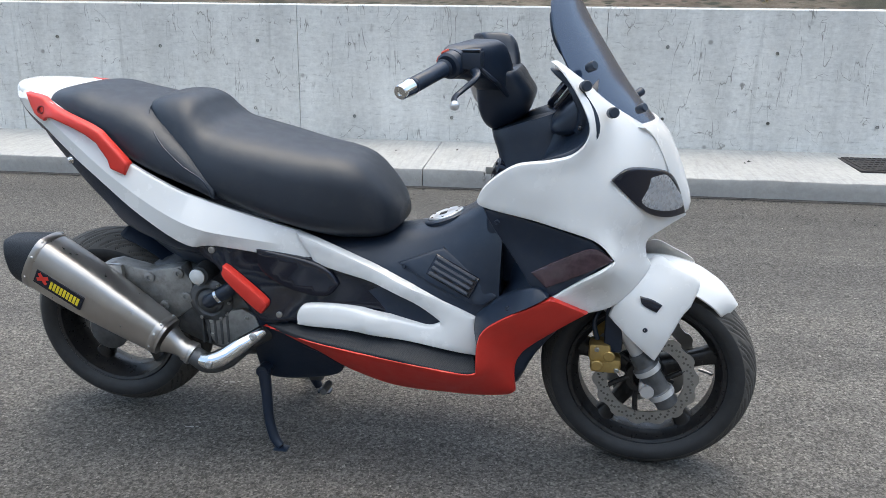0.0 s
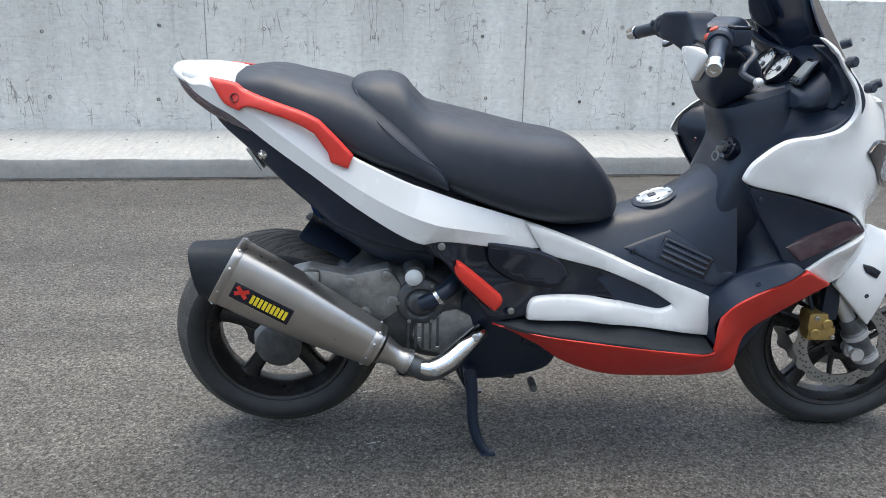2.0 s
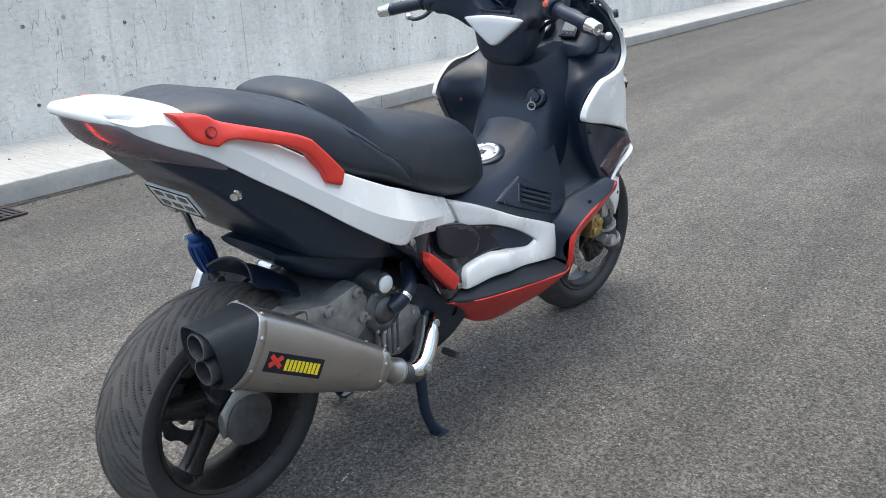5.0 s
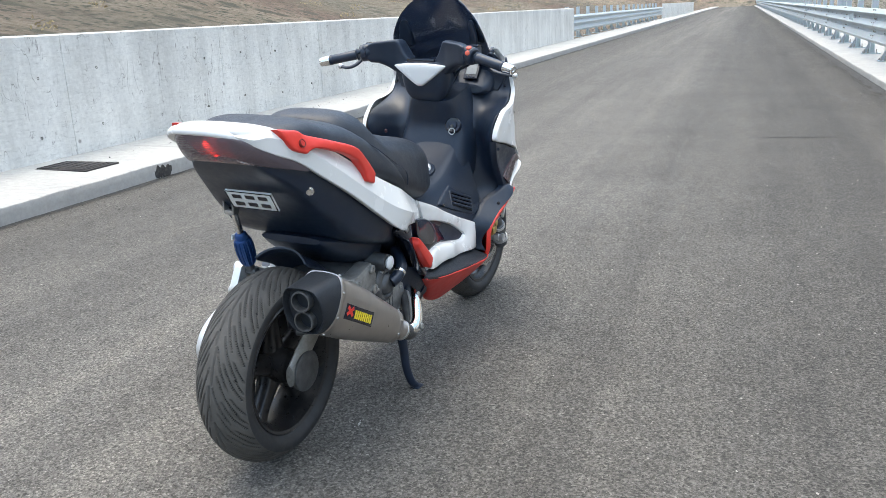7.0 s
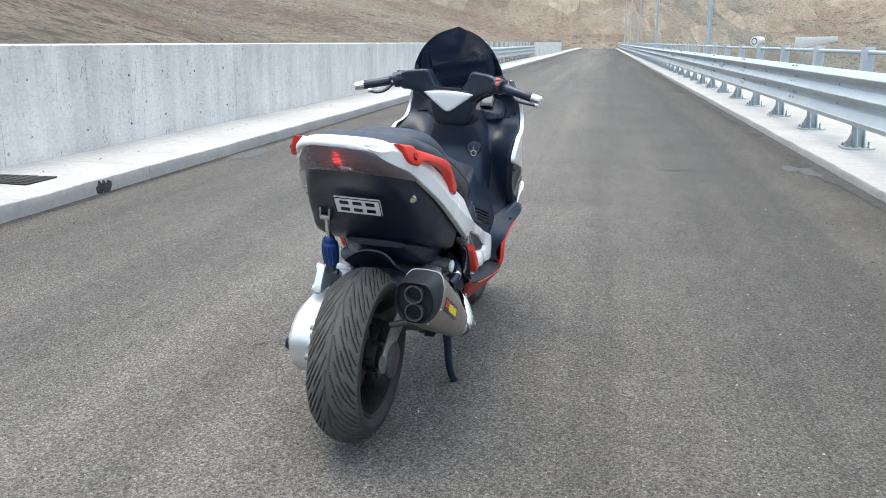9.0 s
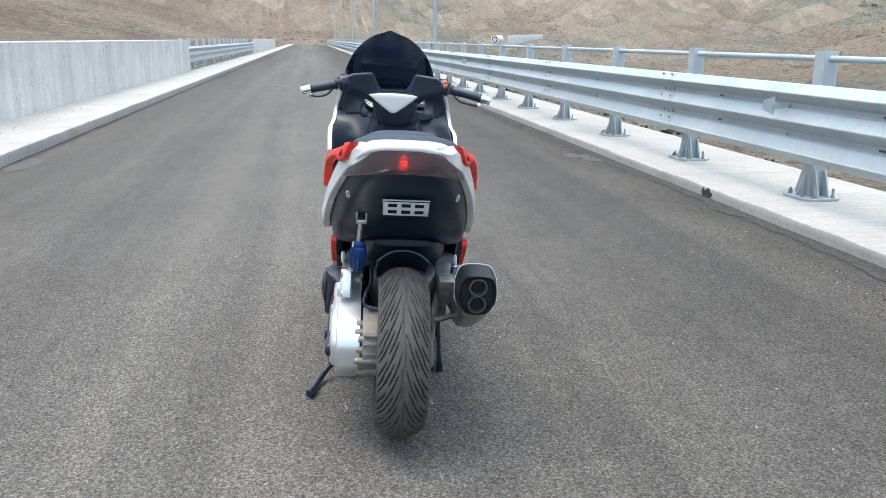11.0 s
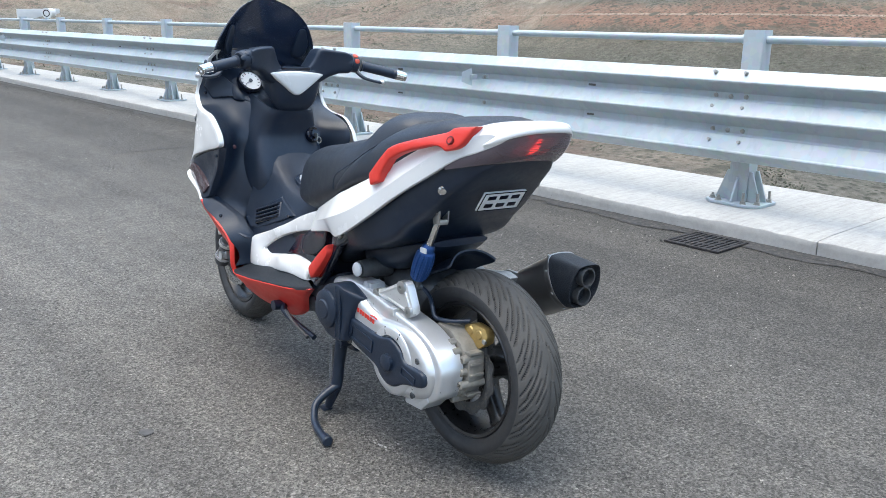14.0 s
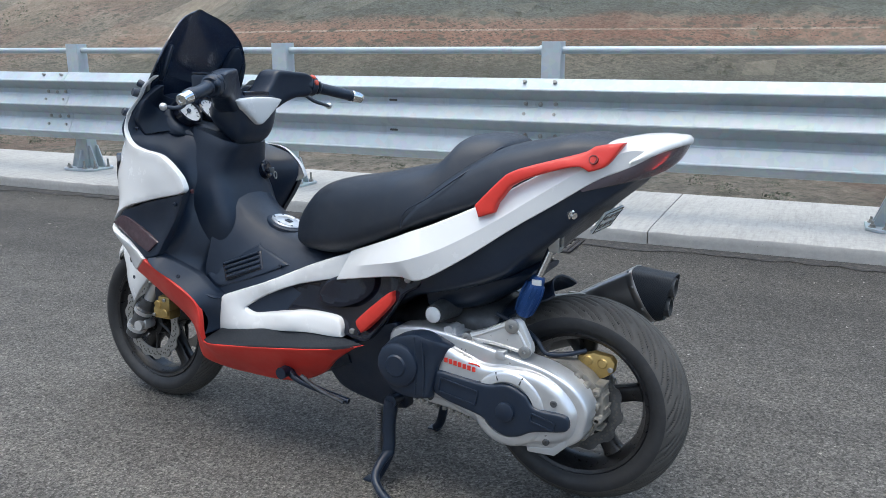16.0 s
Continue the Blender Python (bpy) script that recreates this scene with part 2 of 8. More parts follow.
def hill_mat():
    m, nt, b, vec = start_mat("dry_hillside", 0.95, 0.0, (0.3, 0.24, 0.18), 0.1)
    broad = noise_tex(nt, vec, 0.016, 8.0, 0.62)
    mid = noise_tex(nt, vec, 0.07, 9.0, 0.7)
    fine = noise_tex(nt, vec, 1.9, 10.0, 0.78)
    soil = ramp(nt, broad.outputs["Fac"], [(0.36, (0.185, 0.175, 0.145)), (0.44, (0.25, 0.215, 0.168)), (0.51, (0.21, 0.158, 0.128)), (0.54, (0.24, 0.205, 0.165)), (0.62, (0.175, 0.168, 0.145))])
    # across the valley: grey-green upper slopes, a belt of rust-red soil and a pale track cut along it
    pos = nt.nodes.new("ShaderNodeSeparateXYZ")
    nt.links.new(vec, pos.inputs[0])
    lift = nt.nodes.new("ShaderNodeMath")
    lift.operation = "MULTIPLY_ADD"
    nt.links.new(mid.outputs["Fac"], lift.inputs[0])
    lift.inputs[1].default_value = 3.6
    nt.links.new(pos.outputs["Z"], lift.inputs[2])

    def scaled(out, k, c=0.0):
        m2 = nt.nodes.new("ShaderNodeMath")
        m2.operation = "MULTIPLY_ADD"
        nt.links.new(out, m2.inputs[0])
        m2.inputs[1].default_value, m2.inputs[2].default_value = k, c
        return m2.outputs[0]
    belt = ramp(nt, scaled(lift.outputs[0], 0.05, 0.3), [(0.30, (0.150, 0.142, 0.115)), (0.42, (0.165, 0.140, 0.110)), (0.47, (0.250, 0.150, 0.110)), (0.56, (0.235, 0.160, 0.122)), (0.60, (0.135, 0.138, 0.118)), (0.80, (0.120, 0.128, 0.118))])
    belt = mixed(nt, belt, (0.40, 0.34, 0.27), ramp(nt, scaled(pos.outputs["Z"], 0.1, 0.26), [(0.490, 0.0), (0.496, 0.7), (0.506, 0.7), (0.512, 0.0)]))
    side = mixed(nt, 0.0, ramp(nt, scaled(pos.outputs["Y"], -0.01), [(0.36, 0.0), (0.50, 1.0)]), ramp(nt, scaled(pos.outputs["X"], 0.01), [(0.75, 1.0), (1.5, 0.0)]))
    soil = mixed(nt, soil, belt, side)
    soil = mixed(nt, soil, ramp(nt, mid.outputs["Fac"], [(0.34, 0.72), (0.66, 1.2)]), 0.9, "MULTIPLY")
    soil = mixed(nt, soil, ramp(nt, fine.outputs["Fac"], [(0.3, 0.45), (0.7, 1.4)]), 0.95, "MULTIPLY")
    gate = noise_tex(nt, vec, 0.035, 6.0, 0.65)
    for scl, tone in ((3.1, (0.075, 0.082, 0.062)), (1.5, (0.085, 0.090, 0.068)), (0.5, (0.100, 0.100, 0.078))):
        scrub = noise_tex(nt, vec, scl, kind="voronoi")
        dots = ramp(nt, scrub.outputs["Distance"], [(0.17, 1.0), (0.34, 0.0)])
        soil = mixed(nt, soil, tone, mixed(nt, 0.0, dots, ramp(nt, gate.outputs["Fac"], [(0.36, 0.25), (0.53, 0.95)])))
    geo = nt.nodes.new("ShaderNodeNewGeometry")
    sep = nt.nodes.new("ShaderNodeSeparateXYZ")
    nt.links.new(geo.outputs["True Normal"], sep.inputs[0])
    cliff = ramp(nt, sep.outputs["Z"], [(0.70, 1.0), (0.93, 0.0)])
    crag = noise_tex(nt, stretched(nt, vec, 1, 1, 0.35), 0.35, 10.0, 0.78)
    rock = ramp(nt, crag.outputs["Fac"], [(0.3, (0.17, 0.14, 0.11)), (0.5, (0.31, 0.265, 0.205)), (0.62, (0.40, 0.35, 0.28)), (0.75, (0.44, 0.40, 0.34))])
    soil = mixed(nt, soil, rock, cliff)
    nt.links.new(soil, b.inputs["Base Color"])
    bumped(nt, b, mixed(nt, fine.outputs["Fac"], crag.outputs["Fac"], 0.5), 0.9, 0.8)
    return m


ASPHALT = asphalt_mat()
WALL_C = concrete_mat("wall_concrete", (0.735, 0.74, 0.715), (0.59, 0.595, 0.575), 0.9, True)
WALK_C = concrete_mat("walk_concrete", (0.43, 0.425, 0.405), (0.36, 0.355, 0.34), 0.9)
KERB_C = concrete_mat("kerb_concrete", (0.44, 0.435, 0.415), (0.34, 0.335, 0.32), 1.8)
GALV = galvanised_mat()
HILL = hill_mat()
IRON = surface("cast_iron", (0.030, 0.028, 0.030), 0.7, 0.3, 0.3, 30.0, 0.5, 250.0, dust=0.25)
JOINT = surface("dark_joint", (0.13, 0.128, 0.118), 0.95, 0, 0.25, 25.0)
BITUMEN = surface("bitumen_edge", (0.035, 0.034, 0.034), 0.85, 0, 0.4, 20.0, 0.8, 120.0, dust=0.35)
BOLT_S = surface("zinc_bolt", (0.38, 0.37, 0.34), 0.5, 0.8, 0.15, 60.0, dust=0.3)
DRY = surface("dry_grass", (0.34, 0.27, 0.15), 0.95, 0, 0.3, 3.0)
BUSH = surface("scrub_leaf", (0.115, 0.12, 0.085), 0.9, 0, 0.35, 2.0)
CHIP = surface("stone_chip", (0.30, 0.28, 0.25), 0.9, 0, 0.3, 40.0)
WHITE_BOX = surface("white_enclosure", (0.7, 0.7, 0.68), 0.6, 0, 0.05, 8.0)


# ---- mesh helpers ----
def mesh_of(name, verts, faces, material, smooth=False, angle=None):
    me = bpy.data.meshes.new(name)
    me.from_pydata([tuple(v) for v in verts], [], [tuple(f) for f in faces])
    me.materials.append(material)
    if smooth:
        me.polygons.foreach_set("use_smooth", [True] * len(me.polygons))
        if angle:
            me.set_sharp_from_angle(angle=radians(angle))
    me.update()
    return me


def part(name, bm, material, parent=None, label="", smooth=True, angle=40.0, at=None):
    """Links a bmesh or mesh as one object under its thing or part."""
    if isinstance(bm, bmesh.types.BMesh):
        me = bpy.data.meshes.new(name)
        bm.to_mesh(me)
        bm.free()
        me.materials.append(material)
        if smooth:
            me.polygons.foreach_set("use_smooth", [True] * len(me.polygons))
            me.set_sharp_from_angle(angle=radians(angle))
    else:
        me = bm
    ob = new(name, me)
    if at is not None:
        ob.matrix_basis = at
    ob.parent = parent
    if label:
        ob["label"] = label
    return ob


def box(bm, x0, x1, y0, y1, z0, z1, bevel=0.0, segs=2, m=None):
    r = bmesh.ops.create_cube(bm, size=1.0)
    mat = Matrix.Translation(((x0 + x1) / 2, (y0 + y1) / 2, (z0 + z1) / 2)) @ Matrix.Diagonal((x1 - x0, y1 - y0, z1 - z0, 1))
    if m is not None:
        mat = m @ mat
    bmesh.ops.transform(bm, matrix=mat, verts=r["verts"])
    if bevel > 0:
        edges = list({e for v in r["verts"] for e in v.link_edges})
        bmesh.ops.bevel(bm, geom=edges, offset=bevel, segments=segs, profile=0.6, affect="EDGES")
    return bm


def rod(bm, a, b, r0, r1=None, n=16, caps=True):
    a, b = Vector(a), Vector(b)
    d = b - a
    m = Matrix.Translation((a + b) / 2) @ d.to_track_quat("Z", "Y").to_matrix().to_4x4()
    r = bmesh.ops.create_cone(bm, cap_ends=caps, segments=n, radius1=r0, radius2=r0 if r1 is None else r1, depth=d.length, matrix=m)
    return r["verts"]


def lathe(bm, profile, axis_from, axis_to, n=32, close=False):
    """Revolves (distance along, radius) pairs about the line axis_from-axis_to (a unit of distance is a metre)."""
    a, b = Vector(axis_from), Vector(axis_to)
    q = (b - a).to_track_quat("Z", "Y").to_matrix()
    rings = []
    for s, r in profile:
        rings.append([bm.verts.new(a + q @ Vector((r * math.cos(2 * math.pi * k / n), r * math.sin(2 * math.pi * k / n), s))) for k in range(n)])
    pairs = list(zip(rings, rings[1:])) + ([(rings[-1], rings[0])] if close else [])
    for p, c in pairs:
        for k in range(n):
            bm.faces.new((p[k], p[(k + 1) % n], c[(k + 1) % n], c[k]))
    if not close:
        for ring, flip in ((rings[0], True), (rings[-1], False)):
            if profile[0 if flip else -1][1] > 1e-5:
                bm.faces.new(ring[::-1] if flip else ring)
    return bm


def tube(bm, pts, radius, n=12, smooth_steps=6, caps=True, flat=1.0):
    """A pipe along a Catmull-Rom line through pts. radius: one number or one for each point."""
    pts = [Vector(p) for p in pts]
    rad = [radius] * len(pts) if isinstance(radius, (int, float)) else list(radius)
    line, rr = [], []
    for i in range(len(pts) - 1):
        p0, p1, p2, p3 = pts[max(i - 1, 0)], pts[i], pts[i + 1], pts[min(i + 2, len(pts) - 1)]
        for s in range(smooth_steps):
            t = s / smooth_steps
            line.append(0.5 * ((2 * p1) + (p2 - p0) * t + (2 * p0 - 5 * p1 + 4 * p2 - p3) * t * t + (3 * p1 - p0 - 3 * p2 + p3) * t ** 3))
            rr.append(rad[i] * (1 - t) + rad[i + 1] * t)
    line.append(pts[-1])
    rr.append(rad[-1])
    side, rings = None, []
    for i, p in enumerate(line):
        d = (line[min(i + 1, len(line) - 1)] - line[max(i - 1, 0)]).normalized()
        if side is None:
            side = d.orthogonal().normalized()
        side = (side - d * side.dot(d)).normalized()
        up = d.cross(side)
        rings.append([bm.verts.new(p + rr[i] * (math.cos(2 * math.pi * k / n) * side + flat * math.sin(2 * math.pi * k / n) * up)) for k in range(n)])
    for a, b in zip(rings, rings[1:]):
        for k in range(n):
            bm.faces.new((a[k], a[(k + 1) % n], b[(k + 1) % n], b[k]))
    if caps:
        bm.faces.new(rings[0][::-1])
        bm.faces.new(rings[-1])
    return bm


def prism(bm, outline, y0, y1, m=None, bevel=0.0):
    """Extrudes a closed (x, z) outline from y0 to y1."""
    a = [bm.verts.new((x, y0, z)) for x, z in outline]
    b = [bm.verts.new((x, y1, z)) for x, z in outline]
    n = len(a)
    faces = [bm.faces.new(a), bm.faces.new(b[::-1])]
    for k in range(n):
        faces.append(bm.faces.new((a[(k + 1) % n], a[k], b[k], b[(k + 1) % n])))
    bmesh.ops.recalc_face_normals(bm, faces=faces)
    if bevel > 0:
        bmesh.ops.bevel(bm, geom=list({e for f in faces for e in f.edges}), offset=bevel, segments=2, profile=0.6, affect="EDGES")
    if m is not None:
        bmesh.ops.transform(bm, matrix=m, verts=[v for v in bm.verts if v.is_valid])
    return bm


def loft(bm, rings, sub=4, closed=True, cap=True):
    """A skin over rings of equal length, smooth along its way."""
    R = np.array(rings, float)
    line = []
    for i in range(len(R) - 1):
        p0, p1, p2, p3 = R[max(i - 1, 0)], R[i], R[i + 1], R[min(i + 2, len(R) - 1)]
        for s in range(sub):
            t = s / sub
            line.append(0.5 * (2 * p1 + (p2 - p0) * t + (2 * p0 - 5 * p1 + 4 * p2 - p3) * t * t + (3 * p1 - p0 - 3 * p2 + p3) * t ** 3))
    line.append(R[-1])
    rows = [[bm.verts.new(v) for v in ring] for ring in line]
    n = len(rows[0])
    for a, b in zip(rows, rows[1:]):
        for k in range(n if closed else n - 1):
            bm.faces.new((a[k], a[(k + 1) % n], b[(k + 1) % n], b[k]))
    if cap and closed:
        bm.faces.new(rows[0][::-1])
        bm.faces.new(rows[-1])
    bmesh.ops.recalc_face_normals(bm, faces=bm.faces)
    return bm


def thing(name, label, category, group="", kind="", at=None):
    ob = tagged(new(name), label, category, group, kind)
    if at is not None:
        ob.matrix_basis = at
    return ob


# ---- the road, its kerbs and the wall ----
ROAD_L, ROAD_R, WALL_Y, X0, X1 = 5.37, -0.755, 6.38, -40.0, 190.0


def grid_mesh(name, xs, ys, height, material, smooth=True):
    nx, ny = len(xs), len(ys)
    verts = [(x, y, height(x, y)) for y in ys for x in xs]
    faces = [(j * nx + i, j * nx + i + 1, (j + 1) * nx + i + 1, (j + 1) * nx + i) for j in range(ny - 1) for i in range(nx - 1)]
    return mesh_of(name, verts, faces, material, smooth)


road = tagged(new("road", grid_mesh("road", [X0, -6, 6, 30, 80, X1], [ROAD_R - 0.05, 0, 2.2, 4.4, ROAD_L + 0.05], lambda x, y: 0.0, ASPHALT)),
              "worn grey asphalt road with pale tyre tracks", "road", kind="structure")


def ragged_strip(name, y0, y1, wob, z, seed, xa, xb, step, material):
    rnd = random.Random(seed)
    xs = np.arange(xa, xb, step)
    verts, faces = [], []
    for x in xs:
        w = wob * noise.noise((x * 2.1, seed, 0)) + 0.5 * wob * noise.noise((x * 9.0, seed, 3)) + rnd.uniform(-0.1, 0.1) * wob
        verts += [(x, y0, z + 0.002), (x, y1 + w, z)]
    for i in range(len(xs) - 1):
        faces.append((2 * i, 2 * i + 1, 2 * i + 3, 2 * i + 2))
    return mesh_of(name, verts, faces, material)


tagged(new("road_edge_seal", ragged_strip("road_edge_seal", ROAD_R, ROAD_R + 0.13, 0.10, 0.004, 5, -8, 40, 0.05, BITUMEN)),
       "black bitumen seal along the kerb", "road edge", kind="structure")
tagged(new("road_edge_seal", ragged_strip("road_edge_seal", ROAD_L, ROAD_L - 0.05, 0.03, 0.004, 9, -8, 30, 0.05, BITUMEN)),
       "thin dark seam between asphalt and kerb", "road edge", kind="structure")


def kerb_run(name, y_face, y_back, top, label, rag=1.0, rise=0.004):
    """Kerb and walkway cast in bays with open joints; each bay is a slab of its own."""
    run = tagged(new(name), label, "walkway", kind="structure")
    out = -1 if y_back < y_face else 1
    xs = [X0, -9.0] + [-4.9 + 4.08 * k for k in range(10)] + [45.0, 80.0, X1]
    for a, b in zip(xs, xs[1:]):
        bm = bmesh.new()
        near = b - a < 5
        cuts = 110 if near else 2
        prof = [(0.0, -0.2), (0.0, 0.02), (0.0, 0.5 * top), (0.0, top - 0.016), (0.004, top - 0.005), (0.014, top), (0.14, top + 0.002), (abs(y_back - y_face), top + rise), (abs(y_back - y_face), -0.2)]
        rings = []
        for k in range(cuts + 1):
            x = a + 0.003 + (b - a - 0.006) * k / cuts
            ring = []
            for d, z in prof:
                e = 0.0
                if near and 0 < z and d < 0.03:
                    e = rag * (0.007 * noise.noise((x * 3.0, y_face, z * 5)) + 0.006 * noise.noise((x * 17.0, y_face, z * 9)))
                ring.append(bm.verts.new((x, y_face + out * (d + e), z + (0.6 * e if z > top - 0.03 else 0))))
            rings.append(ring)
        for p, q in zip(rings, rings[1:]):
            for k in range(len(prof) - 1):
                bm.faces.new((p[k], p[k + 1], q[k + 1], q[k]))
        bm.faces.new(rings[0])
        bm.faces.new(rings[-1][::-1])
        bmesh.ops.recalc_face_normals(bm, faces=bm.faces)
        slab = part("slab", bm, WALK_C, run, smooth=True, angle=35)
        slab.data.materials.append(KERB_C)
        for poly in slab.data.polygons:
            if abs(poly.normal.z) < 0.45:
                poly.material_index = 1
    return run


kerb_run("pavement_wall_side", ROAD_L, WALL_Y + 0.02, 0.125, "pale concrete kerb and narrow walkway below the wall", rise=0.025)
kerb_run("pavement_rail_side", ROAD_R, -2.05, 0.088, "pale concrete walkway carrying the guard rail", 1.3)


def wall_bay(a, b, top, seed):
    """One cast bay: tie holes, a chamfered top and slightly dished faces."""
    bm = bmesh.new()
    nx, nz = 24, 9
    thick = 0.28
    rows = []
    for j in range(nz + 1):
        z = 0.12 + (top - 0.12) * j / nz
        row = []
        for i in range(nx + 1):
            x = a + 0.002 + (b - a - 0.004) * i / nx
            edge = min(i, nx - i) == 0
            d = 0.006 * noise.noise((x * 0.9, z * 1.3, seed)) + 0.003 * noise.noise((x * 5, z * 5, seed)) + (0.005 if edge else 0.0)
            row.append(bm.verts.new((x, WALL_Y + d, z - (0.012 if j == nz else 0))))
        rows.append(row)
    for p, q in zip(rows, rows[1:]):
        for i in range(nx):
            bm.faces.new((p[i], p[i + 1], q[i + 1], q[i]))
    lip = [bm.verts.new((v.co.x, WALL_Y + 0.015, top + 0.004 * noise.noise((v.co.x * 7, seed, 1)))) for v in rows[-1]]
    back = [bm.verts.new((v.co.x, WALL_Y + thick, top)) for v in rows[-1]]
    foot = [bm.verts.new((v.co.x, WALL_Y + thick, -0.2)) for v in rows[-1]]
    for p, q in ((rows[-1], lip), (lip, back), (back, foot)):
        for i in range(nx):
            bm.faces.new((p[i], p[i + 1], q[i + 1], q[i]))
    for side in (0, nx):
        bm.faces.new([r[side] for r in rows] + [lip[side], back[side], foot[side]])
    bmesh.ops.recalc_face_normals(bm, faces=bm.faces)
    return bm


BAY, BAY_X = 2.34, -1.95
wall = tagged(new("wall_roadside"), "rough grey cast concrete parapet wall with bay joints", "wall", kind="structure")
core = bmesh.new()
box(core, -27.5, 26.05, WALL_Y + 0.03, WALL_Y + 0.25, -0.1, 1.12)
part("joint_filler", core, JOINT, wall, "dark filler in the wall joints")
for k in range(-11, 12):
    a = BAY_X + BAY * k
    part("panel", wall_bay(a, a + BAY, 1.165, k * 1.7), WALL_C, wall, angle=30)
# tie holes in two rows on the near bays, each a shallow dark plug
plug = bmesh.new()
lathe(plug, [(-0.01, 0.011), (0.003, 0.0125), (0.003, 0.008), (-0.004, 0.007)], (0, 0, 0), (0, -1, 0), 14)
plug_me = bpy.data.meshes.new("tie_hole")
plug.to_mesh(plug_me)
plug.free()
plug_me.materials.append(JOINT)
rnd = random.Random(4)
for k in range(-2, 4):
    for i in range(3):
        for z in (0.36, 0.86):
            ob = part("tie_hole", plug_me, JOINT, wall, at=Matrix.Translation((BAY_X + BAY * k + 0.4 + 0.8 * i + rnd.uniform(-0.05, 0.05), WALL_Y - 0.002, z + rnd.uniform(-0.04, 0.04))))


# ---- guard rails ----
def beam_profile():
    """Three-wave beam, 0.55 m high: (out, z) from the top lip down. Each wave has a sloping upper flank and a stepped trough."""
    out = [(0.0, 0.547), (0.006, 0.551), (0.014, 0.548), (0.062, 0.500)]
    for mid, land, step in ((0.483, 0.412, 0.366), (0.284, 0.212, 0.157), (0.063, 0.0, 0.0)):
        out += [(0.070, mid + 0.010), (0.078, mid + 0.004), (0.080, mid - 0.002), (0.078, mid - 0.010), (0.070, mid - 0.016)]
        if land:
            out += [(0.018, land + 0.006), (0.011, land), (0.010, step + 0.012), (0.013, step + 0.005), (0.026, step), (0.030, step - 0.006)]
    return out + [(0.030, 0.014), (0.022, 0.004), (0.012, 0.0), (0.0, 0.003)]


def beam_mesh(length):
    bm = bmesh.new()
    prof = beam_profile()
    rings = []
    for x in (0.0, length):
        front = [bm.verts.new((x, d, z)) for d, z in prof]
        back = [bm.verts.new((x, d - 0.004, z)) for d, z in prof]
        rings.append((front, back))
    (f0, b0), (f1, b1) = rings
    n = len(prof)
    for k in range(n - 1):
        bm.faces.new((f0[k], f0[k + 1], f1[k + 1], f1[k]))
        bm.faces.new((b0[k + 1], b0[k], b1[k], b1[k + 1]))
        for f, b in ((f0, b0), (f1, b1)):
            bm.faces.new((f[k], f[k + 1], b[k + 1], b[k]))
    bm.faces.new((f0[0], f1[0], b1[0], b0[0]))
    bm.faces.new((f0[-1], b0[-1], b1[-1], f1[-1]))
    bmesh.ops.recalc_face_normals(bm, faces=bm.faces)
    me = bpy.data.meshes.new("beam")
    bm.to_mesh(me)
    bm.free()
    me.materials.append(GALV)
    me.polygons.foreach_set("use_smooth", [True] * len(me.polygons))
    me.set_sharp_from_angle(angle=radians(24))
    return me


POST_X, POST_STEP, POST_Y = -0.04, 2.131, -1.33
BEAM_Y, BEAM_Z, PIPE_Z = -1.10, 0.39, 1.114


